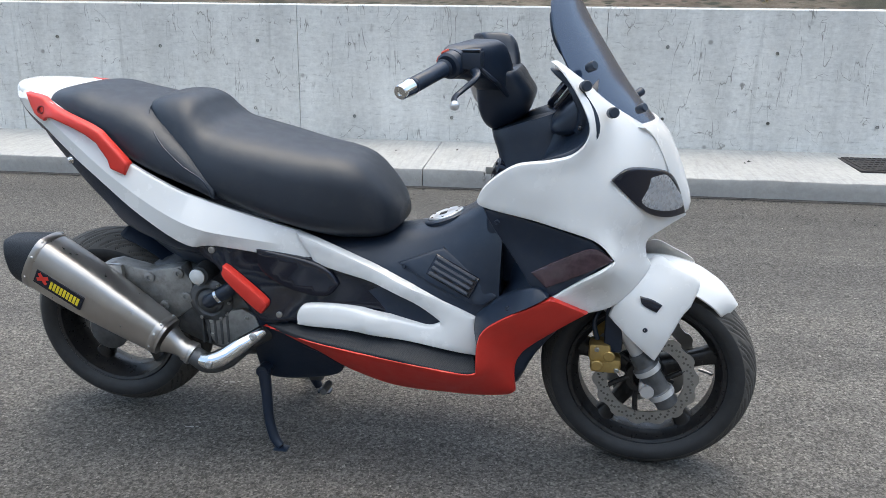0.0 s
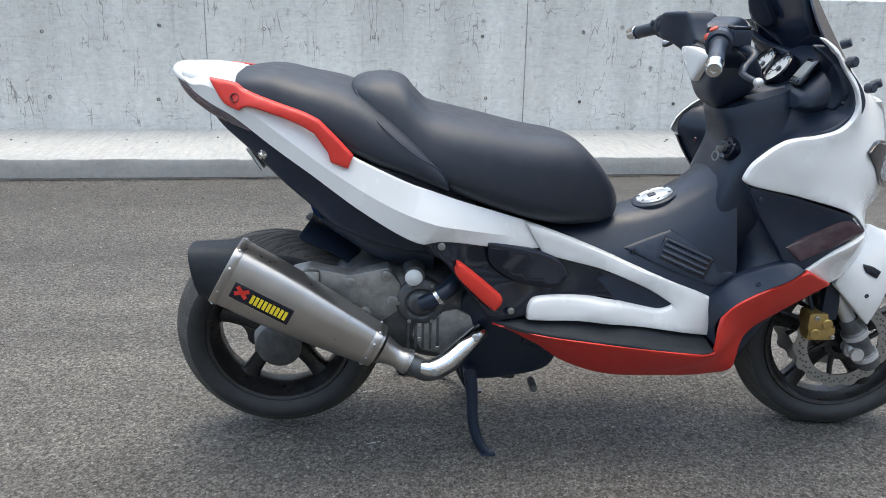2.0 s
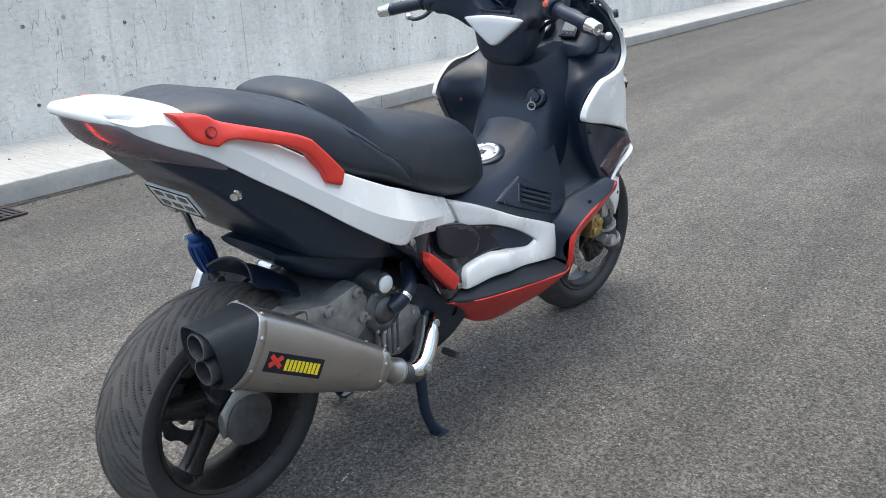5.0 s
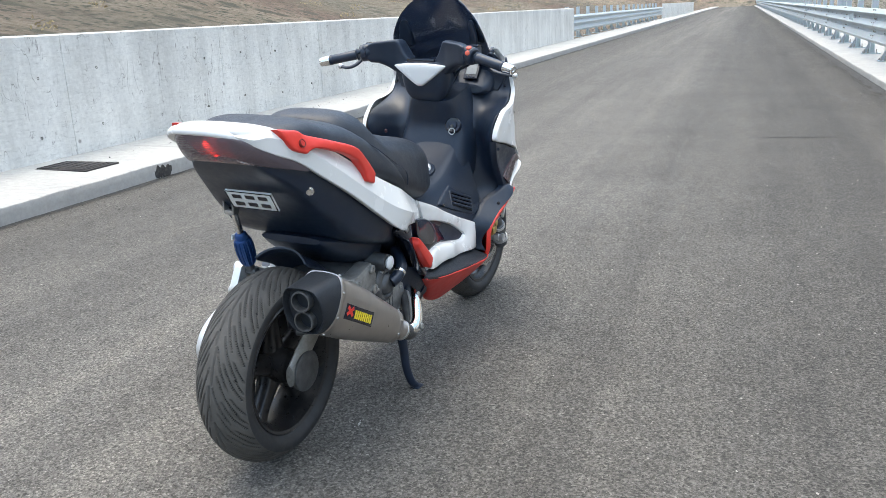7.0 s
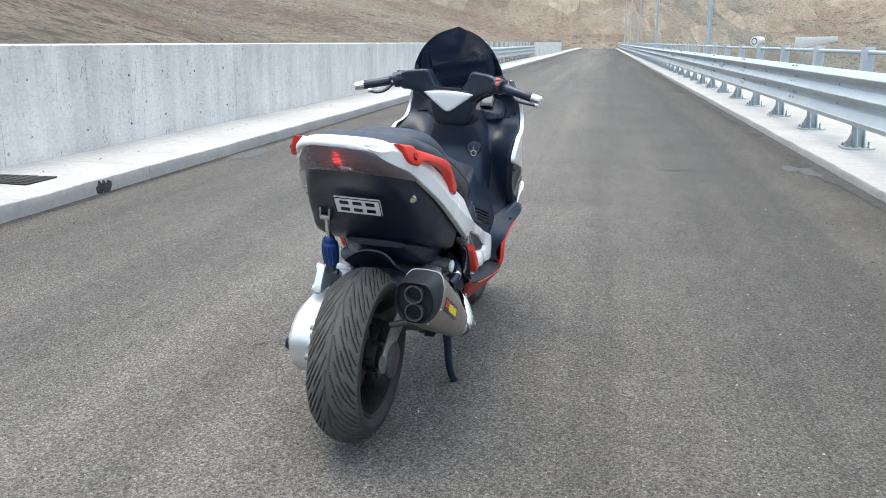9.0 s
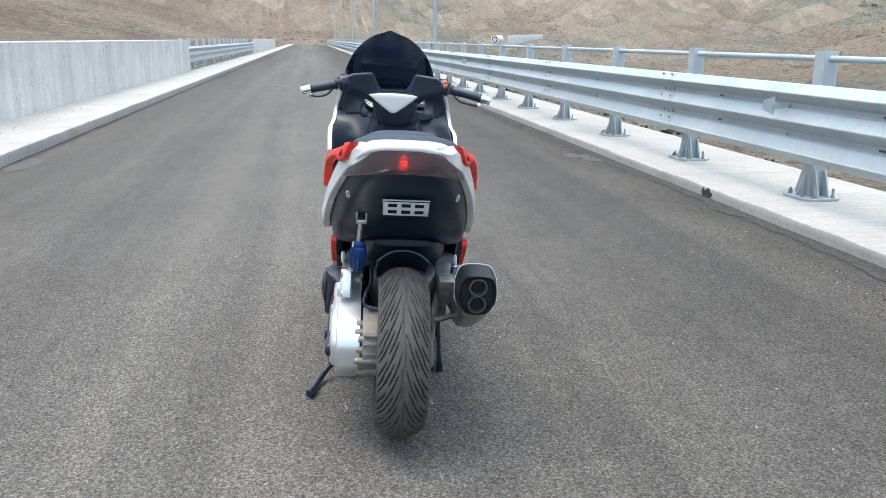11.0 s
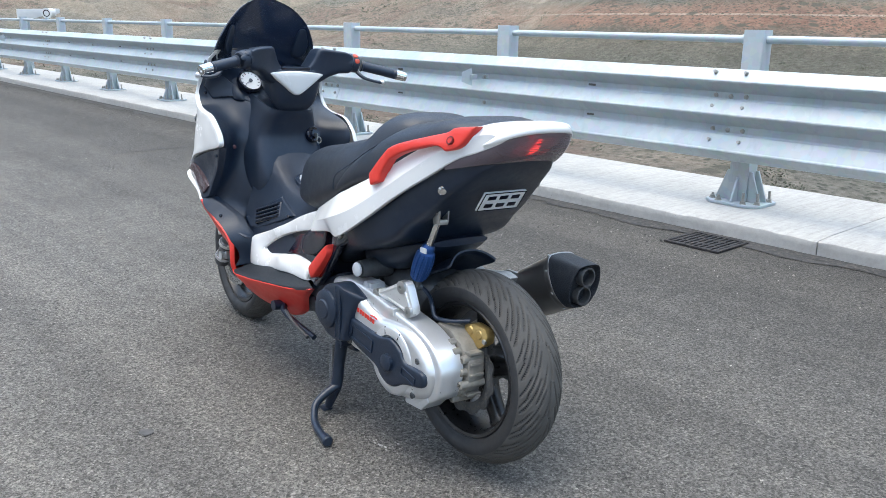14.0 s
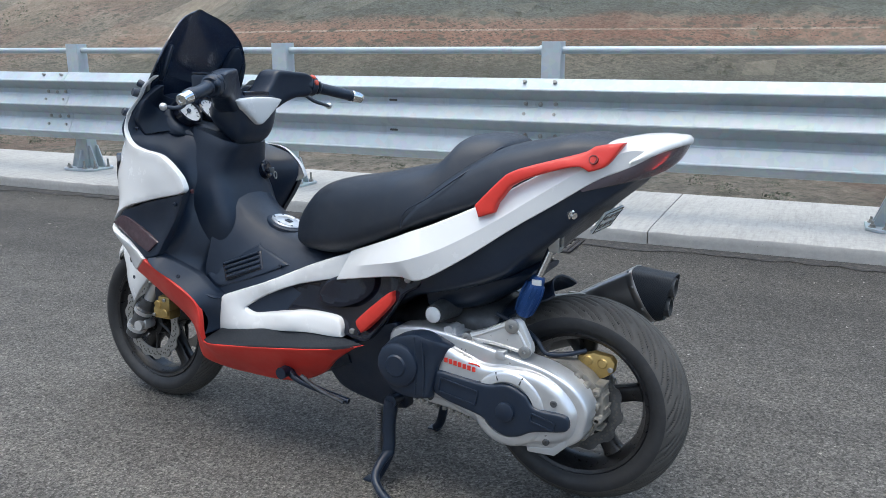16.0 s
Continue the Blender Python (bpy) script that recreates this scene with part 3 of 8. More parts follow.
def rail_post(label, group):
    """A channel post welded to a base plate with gussets and anchor bolts; its origin is on the walkway."""
    post = thing("rail_post", label, "guard rail post", group)
    bm = bmesh.new()
    box(bm, -0.065, 0.065, 0.046, 0.054, 0.014, 1.078, 0.002)
    box(bm, -0.065, -0.057, -0.054, 0.046, 0.014, 1.078, 0.002)
    box(bm, 0.057, 0.065, -0.054, 0.046, 0.014, 1.078, 0.002)
    part("post", bm, GALV, post)
    bm = bmesh.new()
    prism(bm, [(-0.19, -0.10), (-0.12, -0.16), (0.12, -0.16), (0.19, -0.10), (0.19, 0.10), (0.12, 0.16), (-0.12, 0.16), (-0.19, 0.10)], -0.018, 0.0, m=pose(0, 0, 0, -90, 0, 0), bevel=0.003)
    part("base_plate", bm, GALV, post)
    for s in (-1, 1):
        bm = bmesh.new()
        prism(bm, [(s * 0.064, 0.016), (s * 0.15, 0.016), (s * 0.15, 0.035), (s * 0.085, 0.21), (s * 0.064, 0.21)], 0.030, 0.042, bevel=0.001)
        part("gusset", bm, GALV, post)
        bm = bmesh.new()
        prism(bm, [(s * 0.064, 0.016), (s * 0.15, 0.016), (s * 0.15, 0.035), (s * 0.085, 0.21), (s * 0.064, 0.21)], -0.050, -0.038, bevel=0.001)
        part("gusset", bm, GALV, post)
    bm = bmesh.new()
    prism(bm, [(0.054, 0.016), (0.125, 0.016), (0.125, 0.03), (0.07, 0.17), (0.054, 0.17)], -0.006, 0.006, m=pose(0, 0, 0, 0, 0, 90), bevel=0.001)
    part("gusset", bm, GALV, post)
    for sx, sy in ((-0.155, 0.075), (0.155, 0.075), (-0.155, -0.075), (0.155, -0.075), (-0.085, 0.125), (0.085, 0.125)):
        bm = bmesh.new()
        disc_h = 0.019
        rod(bm, (sx, sy, disc_h - 0.002), (sx, sy, disc_h + 0.003), 0.022, n=14)
        rod(bm, (sx, sy, disc_h + 0.003), (sx, sy, disc_h + 0.017), 0.016, n=6)
        rod(bm, (sx, sy, disc_h + 0.017), (sx, sy, disc_h + (0.07 if sx < 0 else 0.035)), 0.009, n=10)
        part("anchor_bolt", bm, BOLT_S, post)
    bm = bmesh.new()
    box(bm, -0.05, 0.05, 0.054, 0.226, 0.38, 0.78, 0.004)
    part("spacer_block", bm, GALV, post)
    for z in (0.686, 0.484):
        bm = bmesh.new()
        box(bm, -0.040, 0.040, 0.240, 0.246, z - 0.019, z + 0.019, 0.003)
        part("washer_plate", bm, GALV, post)
        bm = bmesh.new()
        lathe(bm, [(0.0, 0.016), (0.005, 0.015), (0.011, 0.009), (0.012, 0.0)], (0, 0.246, z), (0, 1.246, z), 12)
        part("rail_bolt", bm, BOLT_S, post)
    return post


rail = tagged(new("guard_rail"), "galvanised three-wave steel guard rail along the road", "guard rail", kind="structure")
bm_len = POST_STEP * 2
me_beam = beam_mesh(bm_len + 0.30)
for k in range(-3, 44):
    x = POST_X + bm_len * k - 0.15
    part("beam", me_beam, GALV, rail, at=Matrix.Translation((x, BEAM_Y + (0.005 if k % 2 else 0.0), BEAM_Z)))
me_lap = bmesh.new()
for dx in (-0.1, 0.1):
    for z in (0.392, 0.188):
        rod(me_lap, (dx, 0.008, z), (dx, 0.028, z), 0.016, 0.012, n=10)
    for z in (0.525, 0.320, 0.115):
        rod(me_lap, (dx, 0.03, z), (dx, 0.062, z + 0.012), 0.014, 0.010, n=10)
lap = bpy.data.meshes.new("bolt_set")
me_lap.to_mesh(lap)
me_lap.free()
lap.materials.append(BOLT_S)
for k in range(-2, 14):
    part("bolt_set", lap, BOLT_S, rail, at=Matrix.Translation((POST_X + bm_len * k, BEAM_Y, BEAM_Z)))
# slots punched through the middle of each beam
slot_bm = bmesh.new()
box(slot_bm, -0.03, 0.03, 0.0115, 0.0135, 0.386, 0.400, 0.004)
box(slot_bm, -0.03, 0.03, 0.0115, 0.0135, 0.182, 0.196, 0.004)
slot = bpy.data.meshes.new("slot")
slot_bm.to_mesh(slot)
slot_bm.free()
slot.materials.append(JOINT)
for k in range(-3, 16):
    part("slot", slot, JOINT, rail, at=Matrix.Translation((POST_X + POST_STEP * (k + 0.5), BEAM_Y, BEAM_Z)))

first = rail_post("galvanised channel post bolted to the pale walkway", "posts of the guard rail")
first.matrix_basis = Matrix.Translation((POST_X, POST_Y, 0.092))
for k in range(-4, 88):
    if k:
        copy_thing(first, Matrix.Translation((POST_X + POST_STEP * k, POST_Y, 0.092)))
pipe = bmesh.new()
rod(pipe, (X0, POST_Y, PIPE_Z), (X1, POST_Y, PIPE_Z), 0.024, n=14)
part("top_pipe", pipe, GALV, rail, "galvanised hand rail pipe")
for k in range(-2, 12):
    cl = bmesh.new()
    x = POST_X + POST_STEP * k
    lathe(cl, [(-0.012, 0.026), (-0.012, 0.03), (-0.01, 0.033), (0.01, 0.033), (0.012, 0.03)], (x + 0.08, POST_Y, PIPE_Z), (x + 1.08, POST_Y, PIPE_Z), 14)
    part("pipe_collar", cl, GALV, rail)


def reflector(x):
    """A bent tab marker bolted on the beam."""
    r = thing("rail_marker", "bent steel marker tab on the guard rail", "road marker", at=Matrix.Translation((x, BEAM_Y + 0.08, 0.775)))
    bm = bmesh.new()
    prism(bm, [(-0.02, 0.070), (0.06, 0.036), (0.06, -0.036), (-0.02, -0.070)], -0.002, 0.002, m=pose(0.02, 0.05, 0, 0, 0, 55))
    part("tab", bm, GALV, r)
    bm = bmesh.new()
    box(bm, -0.005, 0.03, -0.012, 0.05, -0.02, 0.02, 0.002)
    part("bracket", bm, GALV, r)


for x in (2.13, 2.13 + 12.79, 2.13 + 25.57):
    reflector(x)

# the far stretch of rail beyond the wall, and the second wall block
far_rail = tagged(new("guard_rail_far"), "galvanised guard rail beyond the end of the wall", "guard rail", kind="structure")
for k in range(8):
    part("beam", me_beam, GALV, far_rail, at=Matrix.LocRotScale((26.2 + bm_len * (k + 1), WALL_Y + 0.1, BEAM_Z), Euler((0, 0, math.pi)), None))
for k in range(16):
    copy_thing(first, Matrix.LocRotScale((26.6 + POST_STEP * k, WALL_Y + 0.34, 0.13), Euler((0, 0, math.pi)), None))
bm = bmesh.new()
box(bm, 62.5, 100.0, WALL_Y, WALL_Y + 0.28, -0.1, 1.165, 0.01)
tagged(part("wall_far", bm, WALL_C), "grey concrete parapet further along the road", "wall", kind="structure")

# ---- land ----
def land(x, y):
    """Flat under the road; a bank and a valley on the rail side; hills all round."""
    n = noise.fractal((x * 0.011, y * 0.011, 0.3), 1.0, 2.0, 6)
    n2 = noise.fractal((x * 0.05, y * 0.05, 4.3), 1.0, 2.0, 5)
    ridge = abs(noise.noise((x * 0.016, y * 0.016, 9.0)))
    right = max(0.0, -2.6 - y)
    left = max(0.0, y - 7.2)
    ahead = max(0.0, x - 165.0)
    h = -0.35
    if right > 0:
        bank = -min(4.5, right * 0.32) if right < 60 else -4.5
        rise = max(0.0, right - 45.0)
        h += bank + 0.9 * n2 * min(1, right / 8) + min(120.0, 0.17 * rise + 0.0011 * rise * rise) * (1 + 0.35 * n) + (5.0 * n + 6.0 * ridge) * min(1, rise / 40)
    if left > 0:
        rise = max(0.0, left - 6.0)
        h += 0.05 * min(left, 6) + min(110.0, 0.16 * rise + 0.0010 * rise * rise) * (1 + 0.3 * n) + 0.8 * n2 * min(1, left / 10) + 6.0 * ridge * min(1, rise / 40)
    if ahead > 0:
        h += min(90.0, 0.30 * ahead) * (1 + 0.4 * n) + 5 * abs(n2) * min(1, ahead / 20)
    return h


def spread(a, b, n, power):
    return [a + (b - a) * (i / n) ** power for i in range(n + 1)]


ys = spread(-2.4, -700, 110, 2.1)[::-1] + [0.0, 3.0, 6.6] + spread(7.2, 600, 70, 2.1)
xs = spread(-10, -500, 45, 1.7)[::-1] + list(np.arange(-7, 60, 2.5)) + spread(60, 900, 110, 1.5)
ground = tagged(new("ground", grid_mesh("ground", xs, ys, land, HILL)), "dry brown hillside with sparse scrub and rust-red soil", "hillside", kind="structure")


def tufts(name, spots, size, material, seed, blades, label, category):
    """Clumps of small leaves scattered over the land, joined as one."""
    rnd = random.Random(seed)
    verts, faces = [], []
    for x, y, s in spots:
        z = land(x, y)
        for _ in range(blades):
            a, r = rnd.uniform(0, 6.28), s * size * rnd.random() ** 0.5
            h = s * size * rnd.uniform(0.1, 1.0) * (1 - 0.5 * (r / (s * size)) ** 2)
            c = Vector((x + r * math.cos(a), y + r * math.sin(a), z + h))
            w = s * size * rnd.uniform(0.07, 0.16)
            u = Vector((rnd.uniform(-1, 1), rnd.uniform(-1, 1), rnd.uniform(-0.6, 0.6))).normalized() * w
            v = Vector((rnd.uniform(-1, 1), rnd.uniform(-1, 1), rnd.uniform(0.2, 1.0))).normalized() * w
            i = len(verts)
            verts += [c - u, c + v * 0.8, c + u, c - v * 0.7]
            faces.append((i, i + 1, i + 2, i + 3))
    return tagged(new(name, mesh_of(name, verts, faces, material)), label, category, kind="stuff")


rnd = random.Random(11)
spots = [(rnd.uniform(-30, 150), -3.0 - 90 * rnd.random() ** 1.6, rnd.uniform(0.4, 1.3)) for _ in range(1500)]
tufts("scrub", spots, 0.45, BUSH, 3, 60, "low grey-green scrub bushes on the dry slope", "scrub")
spots = [(rnd.uniform(-12, 60), -2.8 - 14 * rnd.random() ** 1.4, rnd.uniform(0.5, 1.4)) for _ in range(1100)]
tufts("dry_grass", spots, 0.24, DRY, 5, 40, "straw-coloured dry grass below the walkway", "grass")
spots = [(rnd.uniform(20, 420), -90 - 260 * rnd.random(), rnd.uniform(0.7, 1.8)) for _ in range(1500)]
tufts("scrub", spots, 1.1, BUSH, 8, 24, "scattered dark scrub on the far hills", "scrub")
spots = [(rnd.uniform(-30, 200), 9 + 90 * rnd.random() ** 1.5, rnd.uniform(0.5, 1.4)) for _ in range(900)]
tufts("scrub", spots, 0.34, DRY, 13, 30, "dry bushes on the slope behind the wall", "scrub")

# ---- street lamps along the rail side ----
def street_lamp(x):
    lamp = thing("street_lamp", "tall grey steel street lamp beside the road", "street lamp", "lamps along the road", at=Matrix.Translation((x, -1.88, 0.09)))
    bm = bmesh.new()
    rod(bm, (0, 0, 0), (0, 0, 8.5), 0.085, 0.045, n=14)
    part("pole", bm, GALV, lamp)
    bm = bmesh.new()
    box(bm, -0.16, 0.16, -0.16, 0.16, 0, 0.02, 0.004)
    part("base_plate", bm, GALV, lamp)
    bm = bmesh.new()
    tube(bm, [(0, 0, 8.4), (0, 0.4, 8.75), (0, 1.4, 8.9)], 0.035, 8)
    part("arm", bm, GALV, lamp)
    bm = bmesh.new()
    box(bm, -0.12, 0.12, 1.2, 1.9, 8.84, 8.96, 0.03)
    part("lamp_head", bm, GALV, lamp)


for k in range(5):
    street_lamp(25.6 + 28.3 * k)


# ---- drains and covers ----
def grate(x0, x1, y0, y1, z, label):
    """Cast frame with slotted bars over a dark pit."""
    g = thing("drain_grate", label, "drain", at=Matrix.Translation(((x0 + x1) / 2, (y0 + y1) / 2, z)))
    w, d = (x1 - x0) / 2, (y1 - y0) / 2
    bm = bmesh.new()
    for a in ((-w, w, -d, -d + 0.02), (-w, w, d - 0.02, d), (-w, -w + 0.02, -d + 0.02, d - 0.02), (w - 0.02, w, -d + 0.02, d - 0.02)):
        box(bm, *a, 0.0, 0.012, 0.003)
    part("frame", bm, IRON, g)
    n = 9
    for i in range(n):
        bm = bmesh.new()
        x = -w + 0.02 + (2 * w - 0.04) * (i + 0.5) / n
        box(bm, x - 0.009, x + 0.009, -d + 0.02, d - 0.02, 0.002, 0.010, 0.002)
        part("bar", bm, IRON, g)
    for y in (-d / 3, d / 3):
        bm = bmesh.new()
        box(bm, -w + 0.02, w - 0.02, y - 0.008, y + 0.008, 0.001, 0.009, 0.002)
        part("cross_bar", bm, IRON, g)
    bm = bmesh.new()
    box(bm, -w + 0.015, w - 0.015, -d + 0.015, d - 0.015, -0.02, 0.0015)
    part("pit", bm, JOINT, g)


grate(-0.46, -0.12, -0.70, -0.37, 0.002, "dark cast iron road drain grate beside the kerb")
grate(-0.40, -0.05, 5.08, 5.32, 0.002, "dark cast iron road drain grate below the kerb")


def cover(x0, x1, y0, y1, z):
    c = thing("manhole_cover", "rusty cast iron cover set in the walkway", "manhole cover", at=Matrix.Translation(((x0 + x1) / 2, (y0 + y1) / 2, z)))
    w, d = (x1 - x0) / 2, (y1 - y0) / 2
    bm = bmesh.new()
    box(bm, -w, w, -d, d, -0.02, 0.004, 0.002)
    part("frame", bm, IRON, c)
    bm = bmesh.new()
    box(bm, -w + 0.03, w - 0.03, -d + 0.03, d - 0.03, 0.0, 0.009, 0.002)
    for i in range(8):
        for j in range(6):
            x, y = -w + 0.06 + (2 * w - 0.12) * i / 7, -d + 0.06 + (2 * d - 0.12) * j / 5
            box(bm, x - 0.012, x + 0.012, y - 0.006, y + 0.006, 0.008, 0.013)
    part("lid", bm, IRON, c)


cover(2.05, 2.43, 5.70, 6.24, 0.141)


# ---- marks on the road ----
SKID = surface("rubber_mark", (0.055, 0.053, 0.052), 0.85, 0, 0.3, 30.0, 0.5, 150.0)
SCUFF = surface("chalky_scuff", (0.34, 0.33, 0.31), 0.9, 0, 0.3, 60.0, 0.5, 200.0)
OIL = surface("oil_stain", (0.07, 0.068, 0.066), 0.8, 0, 0.3, 25.0, 0.5, 150.0)


def road_line(name, pts, width, material, label, category, seed, step=0.03):
    """A thin uneven mark lying on the asphalt along a bent line."""
    rnd = random.Random(seed)
    line = []
    for (xa, ya), (xb, yb) in zip(pts, pts[1:]):
        k = max(2, int(math.hypot(xb - xa, yb - ya) / step))
        line += [(xa + (xb - xa) * i / k, ya + (yb - ya) * i / k) for i in range(k)]
    line.append(pts[-1])
    verts, faces = [], []
    for i, (x, y) in enumerate(line):
        x2, y2 = line[min(i + 1, len(line) - 1)]
        x1, y1 = line[max(i - 1, 0)]
        n = Vector((y1 - y2, x2 - x1, 0)).normalized()
        w = width * (0.5 + 0.35 * noise.noise((i * 0.31, seed, 0))) * min(1.0, 0.15 + 0.2 * min(i, len(line) - 1 - i))
        off = 0.4 * width * noise.noise((i * 0.07, seed, 5))
        for t in (-1, 1):
            verts.append((x + n.x * (w * t + off), y + n.y * (w * t + off), 0.0035))
    for i in range(len(line) - 1):
        faces.append((2 * i, 2 * i + 1, 2 * i + 3, 2 * i + 2))
    return tagged(new(name, mesh_of(name, verts, faces, material)), label, category, kind="structure")


def road_spot(name, x, y, rx, ry, material, label, category, seed):
    """A flat stain with a ragged edge."""
    verts = [(x, y, 0.0036)]
    n = 40
    for k in range(n):
        a = 2 * math.pi * k / n
        q = 1 + 0.35 * noise.noise((math.cos(a) * 1.5, math.sin(a) * 1.5, seed)) + 0.2 * noise.noise((math.cos(a) * 5, math.sin(a) * 5, seed))
        verts.append((x + rx * q * math.cos(a), y + ry * q * math.sin(a), 0.0032))
    faces = [(0, 1 + k, 1 + (k + 1) % n) for k in range(n)]
    return tagged(new(name, mesh_of(name, verts, faces, material)), label, category, kind="structure")


road_line("road_joint", [(15.6, -0.2), (16.0, 1.2), (16.25, 2.5)], 0.04, SKID, "dark joint line across the asphalt", "road mark", 2)
road_line("road_joint", [(4.88, 0.0), (4.86, 0.5), (4.80, 0.95)], 0.02, SKID, "thin dark crack across the asphalt", "road mark", 3)
road_line("skid_mark", [(7.25, 0.13), (7.45, -0.08), (7.7, -0.2), (8.1, -0.17), (8.45, -0.14)], 0.03, SKID, "curved dark rubber mark on the asphalt", "road mark", 4)
road_line("skid_mark", [(21.0, 0.6), (22.5, 0.9), (24.5, 0.8)], 0.06, SKID, "faint dark tyre mark on the asphalt", "road mark", 8)
for k, x in enumerate((9.2, 12.4, 16.0)):
    road_line("skid_mark", [(x, 5.22), (x + 0.5, 4.98), (x + 0.9, 4.62)], 0.07, SKID, "short dark mark beside the kerb", "road mark", 20 + k)
road_spot("road_stain", 5.0, -0.60, 0.30, 0.14, OIL, "dark bitumen stain beside the kerb", "road stain", 1.0)
road_spot("road_stain", 5.2, -0.42, 0.16, 0.10, OIL, "small dark bitumen stain", "road stain", 7.0)
road_spot("road_stain", 5.1, 5.22, 0.45, 0.15, OIL, "dark bitumen stain below the kerb", "road stain", 2.0)
road_spot("road_stain", -0.46, 2.79, 0.022, 0.020, OIL, "small dark oil spot on the asphalt", "road stain", 3.0)
for k, (dx, dy, q) in enumerate(((0.0, 0.0, 0.010), (0.021, 0.004, 0.006), (-0.018, -0.003, 0.007), (0.036, -0.002, 0.004), (-0.034, 0.005, 0.005))):
    road_spot("road_scuff", -0.968 + dx, 2.308 + dy, q, 0.5 * q, SCUFF, "small pale scuff on the asphalt", "road mark", 4.0 + k)
    road_spot("road_scuff", -0.975 + 0.7 * dx, 2.010 + dy, 0.8 * q, 0.4 * q, SCUFF, "small pale scuff on the asphalt", "road mark", 14.0 + k)

# broken bitumen lumps against the kerbs
rnd = random.Random(77)
for x0, x1, y, side, z1 in ((2.44, 2.65, 5.368, -1, 0.125), (2.53, 2.71, -0.752, 1, 0.085)):
    bm = bmesh.new()
    rings = []
    for k in range(25):
        x = x0 + (x1 - x0) * k / 24
        edge = min(1.0, 6 * min(k + 0.6, 24.6 - k) / 24)
        up = z1 * (0.82 + 0.30 * noise.noise((x * 30, y, 0))) * (0.75 + 0.25 * edge)
        dn = 0.004 + 0.03 * max(0.0, noise.noise((x * 37, y, 4))) + 0.02 * (1 - edge)
        out = y + side * (0.002 + 0.004 * edge)
        rings.append([(x, y - side * 0.01, dn), (x, out, dn + 0.004), (x + 0.006 * noise.noise((x * 50, 1, 0)), out + side * 0.003 * noise.noise((x * 60, 2, 0)), (up + dn) / 2), (x, out, up - 0.004), (x, y - side * 0.01, up)])
    loft(bm, rings, 2)
    tagged(part("bitumen_lump", bm, BITUMEN), "black bitumen spilled against the kerb face", "bitumen", kind="structure")


# ---- loose chips and crumbs on the road edge ----
def crumbs(name, n, xa, xb, ya, yb, z, size, material, label, seed):
    rnd = random.Random(seed)
    verts, faces = [], []
    for _ in range(n):
        x, y = rnd.uniform(xa, xb), ya + (yb - ya) * rnd.random() ** 2.2
        q = size * rnd.uniform(0.4, 1.0)
        i = len(verts)
        for k in range(4):
            a = 2 * math.pi * k / 4 + rnd.uniform(-0.4, 0.4)
            verts.append((x + q * math.cos(a), y + q * math.sin(a), z))
        verts.append((x + q * rnd.uniform(-0.3, 0.3), y + q * rnd.uniform(-0.3, 0.3), z + q * rnd.uniform(0.5, 1.0)))
        faces += [(i + k, i + (k + 1) % 4, i + 4) for k in range(4)]
    return tagged(new(name, mesh_of(name, verts, faces, material)), label, "stone chips", kind="stuff")


crumbs("stone_chips", 700, -7, 14, ROAD_R + 0.02, ROAD_R + 0.7, 0.001, 0.011, BITUMEN, "dark asphalt crumbs along the kerb", 31)
crumbs("stone_chips", 600, -7, 14, ROAD_L - 0.02, ROAD_L - 0.6, 0.001, 0.010, BITUMEN, "dark asphalt crumbs below the kerb", 32)
crumbs("stone_chips", 900, -6, 9, ROAD_R + 0.3, ROAD_L - 0.3, 0.001, 0.006, CHIP, "tiny pale stone chips on the road", 33)
crumbs("stone_chips", 500, -7, 12, WALL_Y - 0.02, WALL_Y - 0.5, 0.139, 0.012, IRON, "dark crumbs at the foot of the wall", 34)


# ---- floodlight and white panel beyond the rail ----
def floodlight(x, y, z):
    f = thing("floodlight", "small white floodlight with a dark round lens on the rail", "floodlight", at=Matrix.Translation((x, y, z)))
    bm = bmesh.new()
    lathe(bm, [(-0.24, 0.05), (-0.22, 0.075), (0.0, 0.085), (0.02, 0.09), (0.02, 0.08)], (0, 0, 0.10), (-0.75, 0.66, 0.05), 24)
    part("casing", bm, WHITE_BOX, f)
    bm = bmesh.new()
    lathe(bm, [(0.012, 0.0), (0.022, 0.055), (0.014, 0.079)], (0, 0, 0.10), (-0.75, 0.66, 0.05), 24)
    part("lens", bm, IRON, f, "dark round lens")
    bm = bmesh.new()
    box(bm, -0.02, 0.06, -0.02, 0.02, -0.01, 0.04, 0.004)
    part("bracket", bm, GALV, f)


floodlight(13.43, -1.33, 1.136)
sign = thing("white_panel", "white wedge-shaped panel on a steel post beyond the rail", "panel", at=Matrix.Translation((30.7, -6.3, 0.0)))
bm = bmesh.new()
prism(bm, [(-0.80, 1.30), (-0.25, 1.20), (0.45, 1.02), (0.68, 1.02), (0.68, 1.42), (-0.80, 1.46)], -0.03, 0.03, m=pose(0, 0, 0, 0, 0, 90), bevel=0.004)
part("panel", bm, WHITE_BOX, sign)
bm = bmesh.new()
rod(bm, (0.07, 0.3, -2.6), (0.07, 0.3, 1.38), 0.04, n=12)
part("post", bm, GALV, sign)

# ---- the scooter: x forward from the rear axle, y to its left, z up ----
from mathutils import geometry

